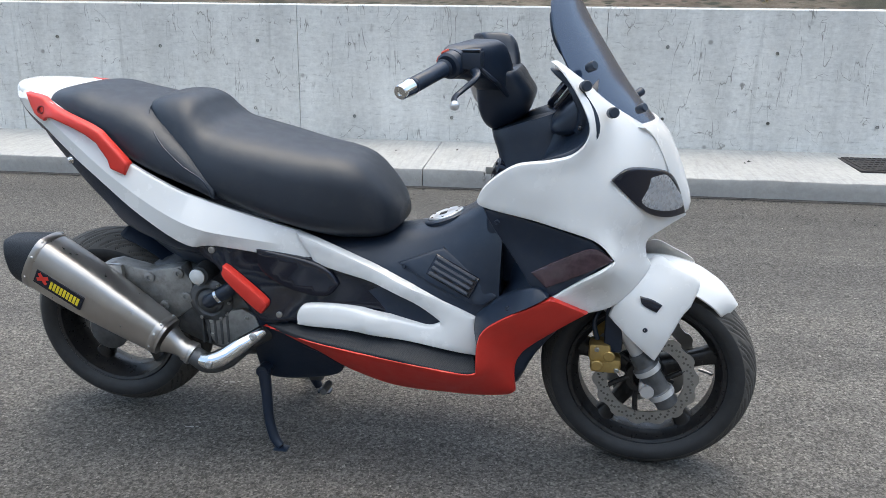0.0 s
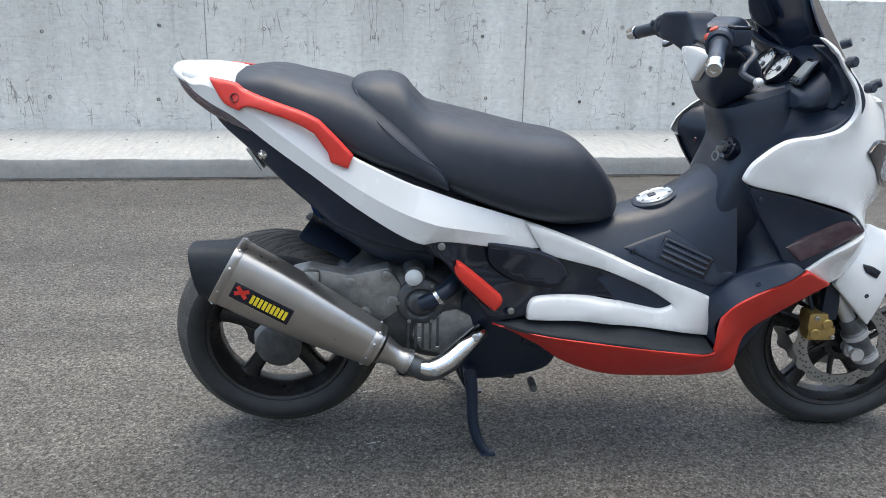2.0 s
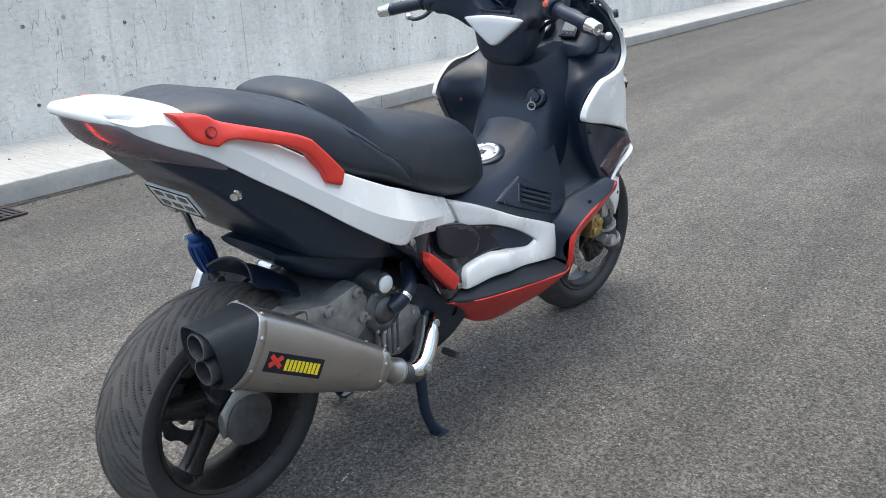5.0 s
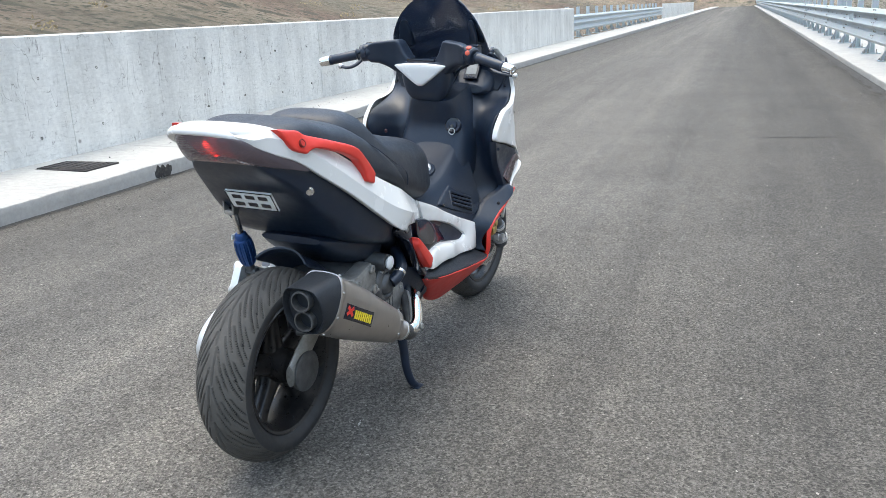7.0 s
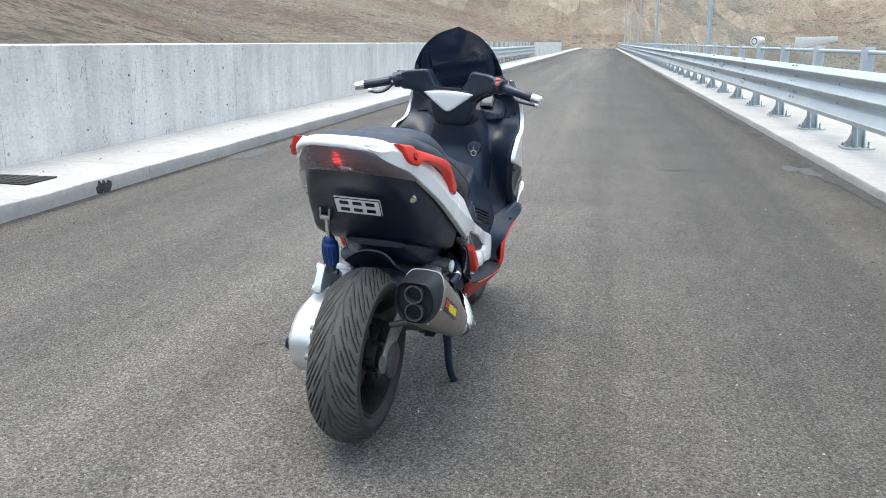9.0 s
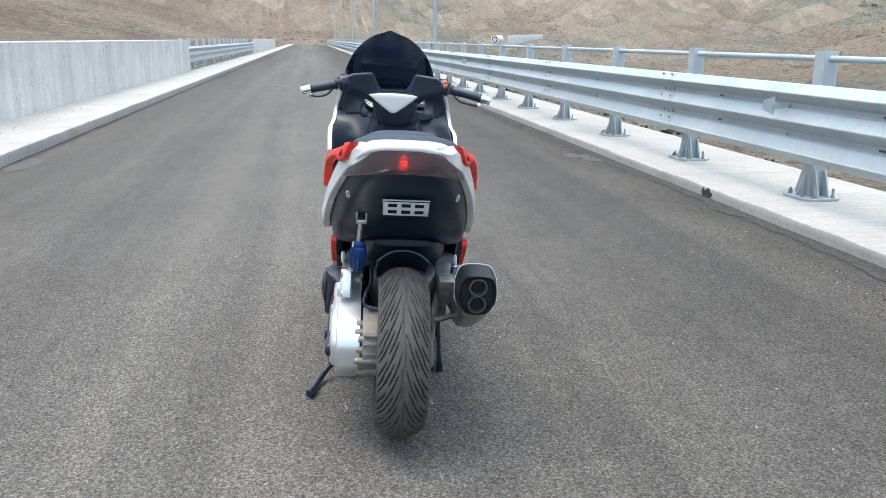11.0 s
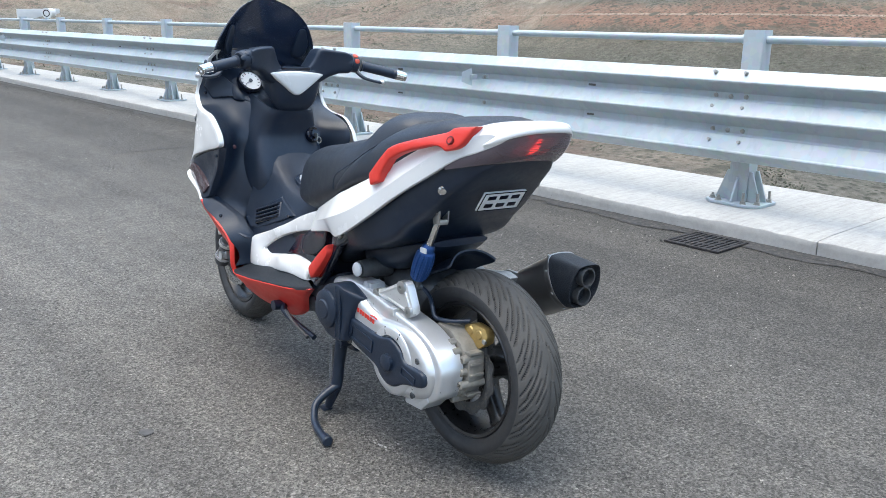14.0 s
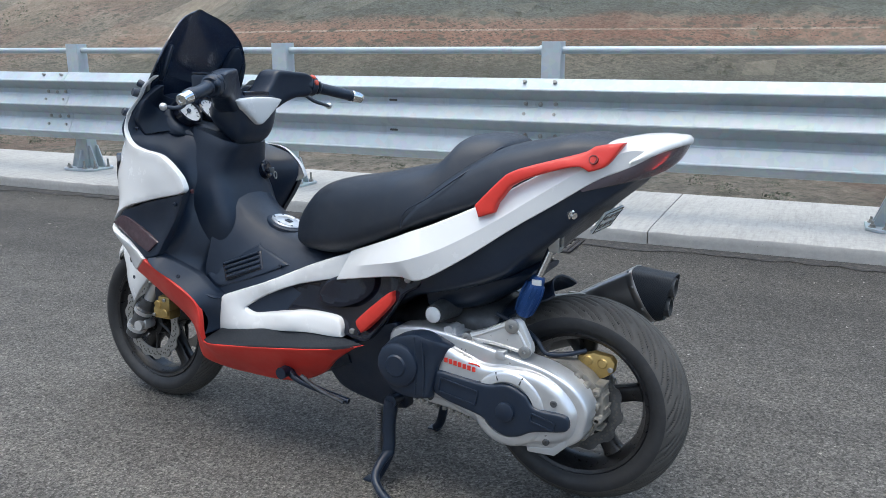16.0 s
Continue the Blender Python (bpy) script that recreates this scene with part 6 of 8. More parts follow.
for nm, s in SIDES:
    lid = panel([(0.864, 0.552, 0.120), (0.972, 0.592, 0.112), (0.990, 0.592, 0.114), (1.125, 0.505, 0.176), (1.110, 0.490, 0.178), (1.068, 0.474, 0.173), (0.960, 0.512, 0.151)], side=s, lift=0.004, sharp=(0, 3), rnd=0.004, thick=0.012, step=0.014)
    lid_ob = part("access_lid", lid, BLACK, scooter, "black access lid with slotted grille")
    G = [Vector(c) for c in ((0.966, s * 0.118, 0.583), (1.080, s * 0.157, 0.538), (1.056, s * 0.172, 0.490), (0.941, s * 0.138, 0.534))]
    fr = panel([(c.x, c.z, abs(c.y)) for c in G], side=s, lift=0.006, sharp=(0, 1, 2, 3), rnd=0.003, thick=0.006)
    part("grille_frame", fr, GLOSS, lid_ob, "darker grille panel")
    for k in range(4):
        f = (k + 0.5) / 4
        a, b = G[0].lerp(G[3], f), G[1].lerp(G[2], f)
        bm = bmesh.new()
        tube(bm, [a.lerp(b, 0.06) + Vector((0, s * 0.007, 0.003)), a.lerp(b, 0.5) + Vector((0, s * 0.0075, 0.003)), a.lerp(b, 0.94) + Vector((0, s * 0.007, 0.003))], 0.0052, 8, 3, flat=0.8)
        part("slat", bm, BLACK, lid_ob)
    screw(lid_ob, (0.885, s * 0.137, 0.548), (0, s, 0.4), 0.005, GLOSS)
    # footboard and its sloping front rest
    fb = panel([(a, s * b, c) for a, b, c in ((0.545, 0.232, 0.400), (0.63, 0.205, 0.397), (0.75, 0.195, 0.389), (0.90, 0.190, 0.375), (1.068, 0.184, 0.348), (1.085, 0.246, 0.326), (1.05, 0.253, 0.322), (0.93, 0.254, 0.335), (0.79, 0.252, 0.354), (0.65, 0.248, 0.376))],
               axis="z", sharp=(0, 4, 5), rnd=0.003, thick=0.006, step=0.016)
    board = part("footboard", fb, CARBON, scooter, "dark patterned footboard")
    rest = panel([(1.066, 0.446, 0.180), (1.072, 0.345, 0.180), (1.088, 0.336, 0.244), (1.092, 0.425, 0.256), (1.153, 0.487, 0.277), (1.255, 0.553, 0.292), (1.215, 0.566, 0.272), (1.13, 0.508, 0.215)], [(1.08, 0.39, 0.215), (1.13, 0.49, 0.24)], side=s, sharp=(0, 1, 2, 5), rnd=0.004, thick=0.02, step=0.016)
    fr_ob = part("foot_rest", rest, BLACK, scooter, "black sloping foot rest")
    screw(fr_ob, (1.16, s * 0.262, 0.507), (-0.3, s, 0.5), 0.006, GLOSS)

# -- red belly panels --
for nm, s in SIDES:
    red = panel([(0.537, 0.396, 0.246), (0.65, 0.371, 0.254), (0.79, 0.350, 0.258), (0.93, 0.332, 0.259), (1.05, 0.319, 0.258), (1.083, 0.322, 0.254), (1.092, 0.425, 0.262), (1.153, 0.487, 0.282), (1.261, 0.552, 0.297), (1.344, 0.502, 0.250), (1.232, 0.408, 0.218),
                 (1.178, 0.337, 0.190), (1.173, 0.235, 0.165), (1.136, 0.213, 0.150), (1.001, 0.201, 0.140), (0.849, 0.207, 0.140), (0.732, 0.254, 0.160), (0.655, 0.321, 0.200), (0.578, 0.375, 0.230)],
                [(0.85, 0.29, 0.215), (1.0, 0.27, 0.215), (1.10, 0.30, 0.225), (1.2, 0.44, 0.25)], side=s, sharp=(0, 5, 8, 9, 12), rnd=0.006, thick=0.012)
    part("belly_panel", red, RED, scooter, "satin red belly panel")
bm = bmesh.new()
loft(bm, [slab_ring(x, t, b, ht, hb, 3.5) for x, t, b, ht, hb in ((0.62, 0.36, 0.30, 0.19, 0.17), (0.75, 0.36, 0.235, 0.20, 0.13), (0.90, 0.34, 0.205, 0.19, 0.125), (1.05, 0.34, 0.205, 0.19, 0.13), (1.16, 0.38, 0.22, 0.18, 0.15), (1.22, 0.46, 0.33, 0.19, 0.17), (1.30, 0.54, 0.45, 0.21, 0.20))], 4)
part("belly_pan", bm, BLACK, scooter, "black underside of the body")

# -- white side frame, black side cover and red insert --
for nm, s in SIDES:
    spear = panel([(0.612, 0.628, 0.166), (0.69, 0.600, 0.168), (0.766, 0.570, 0.170), (0.913, 0.505, 0.176), (1.060, 0.449, 0.184), (1.074, 0.432, 0.185), (1.080, 0.350, 0.187), (1.068, 0.342, 0.188), (0.966, 0.358, 0.195), (0.784, 0.384, 0.205), (0.640, 0.394, 0.213), (0.622, 0.405, 0.214),
                   (0.626, 0.435, 0.210), (0.655, 0.450, 0.204), (0.768, 0.444, 0.192), (0.90, 0.417, 0.182), (0.955, 0.408, 0.180), (0.985, 0.420, 0.178), (0.913, 0.464, 0.172), (0.804, 0.510, 0.168), (0.659, 0.548, 0.165)],
                  [(1.03, 0.40, 0.190), (0.80, 0.415, 0.208)], side=s, sharp=(0, 17, 20), rnd=0.008, thick=0.024, step=0.014)
    sp = part("side_frame", spear, WHITE, scooter, "white side frame spear")
    cover_p = panel([(0.366, 0.598, 0.216), (0.412, 0.612, 0.214), (0.50, 0.598, 0.196), (0.660, 0.560, 0.158), (0.80, 0.518, 0.148), (0.92, 0.468, 0.145), (0.995, 0.425, 0.148), (0.955, 0.400, 0.150), (0.80, 0.435, 0.165), (0.66, 0.440, 0.185), (0.62, 0.40, 0.202), (0.545, 0.402, 0.226), (0.512, 0.425, 0.228), (0.455, 0.500, 0.230), (0.420, 0.548, 0.228), (0.385, 0.570, 0.222)],
                    [(0.60, 0.50, 0.175), (0.50, 0.54, 0.200)], side=s, sharp=(6, 10), rnd=0.007, thick=0.02, step=0.014)
    cov = part("side_cover", cover_p, GLOSS, scooter, "gloss black side cover")
    fin = panel([(0.52, 0.592, 0.196), (0.64, 0.562, 0.170), (0.70, 0.535, 0.166), (0.725, 0.500, 0.170), (0.69, 0.470, 0.182), (0.60, 0.487, 0.192), (0.53, 0.535, 0.196)], side=s, lift=0.006, sharp=(0, 3), rnd=0.006, thick=0.01, step=0.014)
    part("cover_fin", fin, GLOSS, cov, "raised gloss black fin")
    ins = panel([(0.446, 0.545, 0.238), (0.458, 0.550, 0.238), (0.545, 0.475, 0.236), (0.556, 0.455, 0.236), (0.545, 0.438, 0.236), (0.530, 0.438, 0.237), (0.450, 0.518, 0.239)], side=s, lift=0.008, rnd=0.007, thick=0.02, step=0.012)
    part("red_insert", ins, RED, cov, "red insert in the side cover")
    screw(cov, (0.412, s * 0.221, 0.588), (0, s, 0), 0.009)
    screw(cov, (0.580, s * 0.222, 0.425), (0, s, 0), 0.008)
    screw(cov, (0.935, s * 0.154, 0.432), (0, s, 0), 0.007)
    # lower frame plate between the side cover and the belly
    lowp = panel([(0.47, 0.44, 0.16), (0.56, 0.41, 0.20), (0.70, 0.33, 0.17), (0.70, 0.22, 0.11), (0.60, 0.185, 0.10), (0.50, 0.185, 0.11), (0.47, 0.22, 0.12)], side=s, rnd=0.006, thick=0.03)
    part("frame_plate", lowp, BLACK, scooter, "black lower frame plate")

# -- tail --
for nm, s in SIDES:
    bm = bmesh.new()
    rings = []
    for top, mid, low in (((-0.182, 0.953, 0.078), (-0.182, 0.948, 0.081), (-0.178, 0.940, 0.080)), ((-0.152, 0.946, 0.112), (-0.152, 0.936, 0.119), (-0.146, 0.919, 0.117)), ((-0.11, 0.956, 0.132), (-0.112, 0.936, 0.143), (-0.104, 0.896, 0.144)), ((-0.02, 0.930, 0.172), (-0.042, 0.905, 0.181), (-0.050, 0.871, 0.172)),
                          ((0.10, 0.862, 0.205), (0.066, 0.833, 0.216), (0.035, 0.812, 0.204)), ((0.198, 0.803, 0.226), (0.165, 0.765, 0.239), (0.12, 0.755, 0.228)), ((0.326, 0.742, 0.236), (0.285, 0.694, 0.256), (0.235, 0.673, 0.249)),
                          ((0.395, 0.715, 0.228), (0.385, 0.652, 0.262), (0.352, 0.605, 0.254)), ((0.46, 0.688, 0.212), (0.475, 0.626, 0.232), (0.43, 0.602, 0.238)), ((0.612, 0.630, 0.166), (0.635, 0.586, 0.169), (0.659, 0.548, 0.165))):
        ring = [(top[0], s * (top[2] - 0.020), top[1] - 0.002), (top[0], s * (top[2] - 0.004), top[1] + 0.001), (top[0], s * top[2], top[1] - 0.003)]
        ring += [(mid[0], s * mid[2], mid[1]), (low[0], s * low[2], low[1]), (low[0] + 0.002, s * (low[2] - 0.003), low[1] - 0.003), (low[0] + 0.004, s * (low[2] - 0.022), low[1] + 0.001)]
        rings.append(ring)
    loft(bm, rings, 5)
    part("tail_panel", bm, WHITE, scooter, "white tail side panel", angle=22)
bm = bmesh.new()
loft(bm, [slab_ring(x, t, b, ht, hb, 3.0) for x, t, b, ht, hb in ((-0.185, 0.966, 0.945, 0.06, 0.07), (-0.175, 0.970, 0.94, 0.08, 0.09), (-0.14, 0.970, 0.935, 0.10, 0.114), (-0.10, 0.966, 0.93, 0.112, 0.132), (-0.06, 0.957, 0.915, 0.118, 0.142), (-0.02, 0.945, 0.89, 0.11, 0.14))], 4)
tail_cap = part("tail_cap", bm, WHITE, scooter, "white centre cap of the tail")
bm = bmesh.new()
loft(bm, [slab_ring(x, t, b, ht, hb, 6.5, 40) for x, t, b, ht, hb in ((-0.122, 0.890, 0.872, 0.085, 0.075), (-0.088, 0.882, 0.838, 0.125, 0.118), (-0.024, 0.864, 0.784, 0.162, 0.150), (0.052, 0.822, 0.712, 0.190, 0.176), (0.112, 0.785, 0.662, 0.205, 0.192), (0.160, 0.750, 0.618, 0.214, 0.204), (0.24, 0.71, 0.585, 0.228, 0.214), (0.32, 0.67, 0.56, 0.232, 0.212), (0.42, 0.63, 0.53, 0.20, 0.18), (0.52, 0.60, 0.47, 0.15, 0.14))], 4)
under = part("under_tail", bm, BLACK, scooter, "matt black plastic under the tail", angle=60)
for s in (-1, 1):
    bm = bmesh.new()
    nn = Vector((-0.75, 0.45 * s, -0.25)).normalized()
    c = Vector((0.008, 0.160 * s, 0.786))
    lathe(bm, [(-0.01, 0.013), (0.004, 0.013), (0.006, 0.009), (0.011, 0.008), (0.011, 0.0)], c, c + nn, 16)
    part("tail_bolt", bm, CHROME, under, "bright bolt head")

# tail lamp: smoked lens wrapping round the tail, ribs and lit diodes inside
def lens_point(t, f, out=0.0):
    """t across from -1 to 1, f up from 0 to 1."""
    a = abs(t)
    up = Vector((-0.208 + 0.196 * a ** 2.6, 0.180 * t + 0.013, 0.952 - 0.102 * a ** 3.0))
    low = Vector((-0.140 + 0.123 * a ** 2.4, 0.176 * t + 0.013, 0.872 - 0.031 * a ** 2.2))
    p = low.lerp(up, f)
    bow = 0.010 * math.sin(math.pi * f) * (1 - a ** 3)
    return p + Vector((-out - bow, 0.4 * out * t, -0.5 * bow))


bm = bmesh.new()
rings = []
for f in (0.0, 0.05, 0.3, 0.6, 0.95, 1.0):
    o = -0.004 if f in (0.0, 1.0) else 0.002
    rings.append([lens_point(-1 + 2 * k / 30, f, o) for k in range(31)])
loft(bm, rings, 3, closed=False, cap=False)
lens = part("tail_lamp", bm, LENS, scooter, "smoked tail lamp lens with a lit red patch")
for f in np.arange(0.10, 0.93, 0.052):
    bm = bmesh.new()
    tube(bm, [lens_point(-0.80 + 1.6 * k / 12, float(f), 0.0012) for k in range(13)], 0.0008, 5, 2)
    part("lens_rib", bm, BOWL, lens)
bm = bmesh.new()
loft(bm, [[lens_point(0.97 * (-1 + 2 * k / 24), f, -0.040 if 0 < f < 1 else -0.008) for k in range(25)] for f in (0.0, 0.15, 0.5, 0.85, 1.0)], 2, closed=False, cap=False)
part("lamp_bowl", bm, BOWL, lens, "dark red lamp bowl behind the lens")
# red reflection of the diodes, drawn as faintly glowing lines
bm = bmesh.new()
for i in range(9):
    f = 0.24 + 0.065 * i
    tube(bm, [lens_point(-0.30 + 0.14 * k, f, -0.030) for k in range(6)], 0.0014, 5, 2)
part("red_reflector", bm, TAILDIM, lens, "faintly glowing red lines for diode light reflected behind the lens")
bm = bmesh.new()
for i in range(9):
    f = 0.22 + 0.066 * i
    w = 0.070 * math.sqrt(max(0.05, 1 - ((i - 4) / 4.6) ** 2))
    tube(bm, [lens_point(0.06 - w + 0.5 * w * k, f, -0.030) for k in range(5)], 0.0014, 6, 2)
part("led", bm, TAILGLOW, lens, "stack of lit red diodes")
# white rim round the rear edge, above the lens
bm = bmesh.new()
rings = []
for k in range(25):
    t = -0.74 + 1.48 * k / 24
    p = lens_point(t, 1.0, 0.003)
    ease = min(1.0, 0.12 + (0.74 - abs(t)) / 0.16)
    h = 0.018 * ease
    inn = Vector((0.9, -0.75 * t, 0)).normalized()
    p = p - inn * (0.003 - 0.012 * (1 - ease))
    rings.append([p + inn * 0.012 + Vector((0, 0, -0.004)), p + Vector((0, 0, -0.003)), p - inn * 0.003 + Vector((0, 0, 0.002)), p - inn * 0.002 + Vector((0, 0, h * 0.55)), p + inn * 0.004 + Vector((0, 0, h * 0.9)), p + inn * 0.012 + Vector((0, 0, h)), p + inn * 0.045 + Vector((0, 0, h + 0.002)), p + inn * 0.045 + Vector((0, 0, -0.006))])
loft(bm, rings, 2)
part("tail_rim", bm, WHITE, tail_cap, angle=60)

# number plate with illegible bars
m = Matrix.Translation((-0.022, 0.005, 0.757)) @ Euler((0, radians(-33), 0)).to_matrix().to_4x4()
bm = bmesh.new()
box(bm, -0.007, 0.0, -0.071, 0.071, -0.031, 0.031, 0.002, m=m)
plate = part("number_plate", bm, PLATE_W, scooter, "small white number plate with black marks")
bm = bmesh.new()
for y0, y1, z0, z1 in ((-0.0705, 0.0705, 0.0285, 0.0305), (-0.0705, 0.0705, -0.0305, -0.0285), (-0.0705, -0.0685, -0.0285, 0.0285), (0.0685, 0.0705, -0.0285, 0.0285)):
    box(bm, -0.0085, -0.0068, y0, y1, z0, z1, m=m)
part("plate_border", bm, GLOSS, plate)
for row in (0.013, -0.013):
    for k in range(3):
        bm = bmesh.new()
        y = 0.040 - 0.040 * k
        box(bm, -0.0082, -0.0068, y - 0.0135, y + 0.0135, row - 0.0062, row + 0.0062, 0.0, m=m)
        part("plate_bar", bm, GLOSS, plate)

# -- grab rails --
for nm, s in SIDES:
    bm = panel([(-0.105, 0.955, 0.144), (-0.048, 0.946, 0.160), (-0.024, 0.932, 0.170), (0.047, 0.910, 0.201), (0.108, 0.891, 0.217), (0.140, 0.876, 0.223), (0.176, 0.840, 0.228), (0.213, 0.800, 0.231), (0.202, 0.772, 0.233), (0.164, 0.786, 0.231), (0.158, 0.808, 0.229),
                (0.130, 0.848, 0.225), (0.094, 0.868, 0.218), (0.036, 0.888, 0.206), (-0.014, 0.900, 0.192), (-0.038, 0.889, 0.180), (-0.073, 0.905, 0.165)], side=s, lift=0.015, sharp=(0, 5, 7, 8, 9, 10, 11, 15), rnd=0.005, thick=0.020, step=0.01)
    g = part("grab_rail", bm, RED, scooter, "red pillion grab rail", angle=70)
    for c, n in (((-0.046, 0.186, 0.917), (0, 0.9, 0.4)), ((0.188, 0.242, 0.800), (0, 1, 0.2))):
        bm = bmesh.new()
        n = Vector((n[0], s * n[1], n[2])).normalized()
        c = Vector((c[0], s * c[1], c[2]))
        lathe(bm, [(-0.012, 0.0105), (0.002, 0.0105), (0.002, 0.0085), (-0.003, 0.008), (-0.003, 0.0)], c, c + n, 18)
        part("bolt_recess", bm, RECESS_SHADE, g, "bolt recess with its shade painted dark red")

# -- seat in two tiers --
bm = bmesh.new()
loft(bm, [slab_ring(x, t, b, ht, hb, 3.5, 44) for x, t, b, ht, hb in ((-0.098, 0.930, 0.915, 0.04, 0.05), (-0.088, 0.944, 0.905, 0.085, 0.10), (-0.04, 0.960, 0.890, 0.125, 0.15), (0.03, 0.966, 0.865, 0.15, 0.180), (0.10, 0.952, 0.828, 0.165, 0.203), (0.19, 0.933, 0.785, 0.178, 0.222),
                                                                 (0.26, 0.900, 0.755, 0.19, 0.232), (0.33, 0.850, 0.736, 0.205, 0.236), (0.39, 0.796, 0.716, 0.214, 0.230), (0.425, 0.750, 0.706, 0.216, 0.224))], 5)
seat = part("pillion_seat", bm, VINYL, scooter, "black vinyl pillion seat", angle=80)
bm = bmesh.new()
loft(bm, [slab_ring(x, t, b, ht, hb, 3.5, 44) for x, t, b, ht, hb in ((0.198, 0.922, 0.885, 0.05, 0.07), (0.212, 0.940, 0.865, 0.095, 0.12), (0.25, 0.951, 0.82, 0.12, 0.165), (0.30, 0.951, 0.775, 0.132, 0.195), (0.330, 0.938, 0.755, 0.14, 0.210), (0.352, 0.912, 0.74, 0.15, 0.220),
                                                                 (0.385, 0.881, 0.72, 0.17, 0.230), (0.44, 0.866, 0.69, 0.18, 0.232), (0.52, 0.848, 0.655, 0.178, 0.220), (0.62, 0.825, 0.62, 0.165, 0.198), (0.70, 0.812, 0.60, 0.15, 0.176), (0.755, 0.792, 0.598, 0.137, 0.158), (0.80, 0.752, 0.60, 0.118, 0.138), (0.836, 0.705, 0.612, 0.095, 0.112), (0.856, 0.670, 0.630, 0.055, 0.065))], 5)
rider = part("rider_seat", bm, VINYL, scooter, "black vinyl rider seat with a raised backrest", angle=80)
bm = bmesh.new()
for s in (-1, 1):
    tube(bm, [(0.208, s * 0.05, 0.928), (0.217, s * 0.110, 0.922), (0.237, s * 0.154, 0.896), (0.285, s * 0.203, 0.852), (0.345, s * 0.226, 0.805), (0.400, s * 0.233, 0.772), (0.418, s * 0.233, 0.748), (0.424, s * 0.229, 0.722)], 0.0018, 8, 5)
part("seat_piping", bm, BLACK, rider, "dark seam between the seat tiers")

# -- handlebar --


def boxy(z, x0, x1, hw, rake=0.0, p=0.42, n=40):
    """A rounded rectangle from x0 back to x1 front, at height z at its back, rising forwards by the rake."""
    ring = []
    for a in [2 * math.pi * (i + 0.5) / n for i in range(n)]:
        dx = (x1 - x0) / 2 * (1 + math.copysign(abs(math.sin(a)) ** p, math.sin(a)))
        ring.append((x0 + dx, MID - 0.009 + (hw - 0.009) * math.copysign(abs(math.cos(a)) ** p, math.cos(a)), z + rake * dx))
    return ring


bm = bmesh.new()
loft(bm, [boxy(*r) for r in ((0.880, 1.102, 1.162, 0.040, 0.62), (0.881, 1.090, 1.172, 0.062, 0.62), (0.890, 1.074, 1.180, 0.080, 0.60), (0.908, 1.060, 1.184, 0.092, 0.52), (0.938, 1.050, 1.178, 0.100, 0.38), (0.978, 1.046, 1.166, 0.106, 0.2), (1.015, 1.044, 1.152, 0.110, 0.08), (1.028, 1.048, 1.142, 0.106, 0.05))], 3)
cowl = part("handlebar_cowl", bm, BLACK, scooter, "matt black handlebar cowl", angle=50)
bm = panel([(MID + a, b, c) for a, b, c in ((-0.100, 1.016, 1.038), (-0.05, 1.022, 1.030), (0.0, 1.024, 1.028), (0.05, 1.022, 1.030), (0.100, 1.016, 1.038), (0.094, 1.006, 1.037), (0.062, 0.981, 1.035), (0.018, 0.948, 1.037), (0.0, 0.942, 1.038), (-0.018, 0.948, 1.037), (-0.062, 0.981, 1.035), (-0.094, 1.006, 1.037))],
           axis="x", lift=0.004, rnd=0.007, thick=0.03, step=0.012)
part("white_cover", bm, WHITE, cowl, "white triangular cover plate")
bm = bmesh.new()
box(bm, 1.046, 1.095, MID - 0.055, MID + 0.055, 1.024, 1.040, 0.006)
part("cover_pad", bm, GLOSS, cowl)
HB = {-1: [(1.09, -0.085, 1.020), (1.05, -0.135, 1.058), (1.018, -0.172, 1.060)], 1: [(1.10, 0.095, 1.020), (1.075, 0.150, 1.060), (1.026, 0.222, 1.060)]}
END = {-1: (0.940, -0.366, 1.018), 1: (0.975, 0.402, 1.021)}
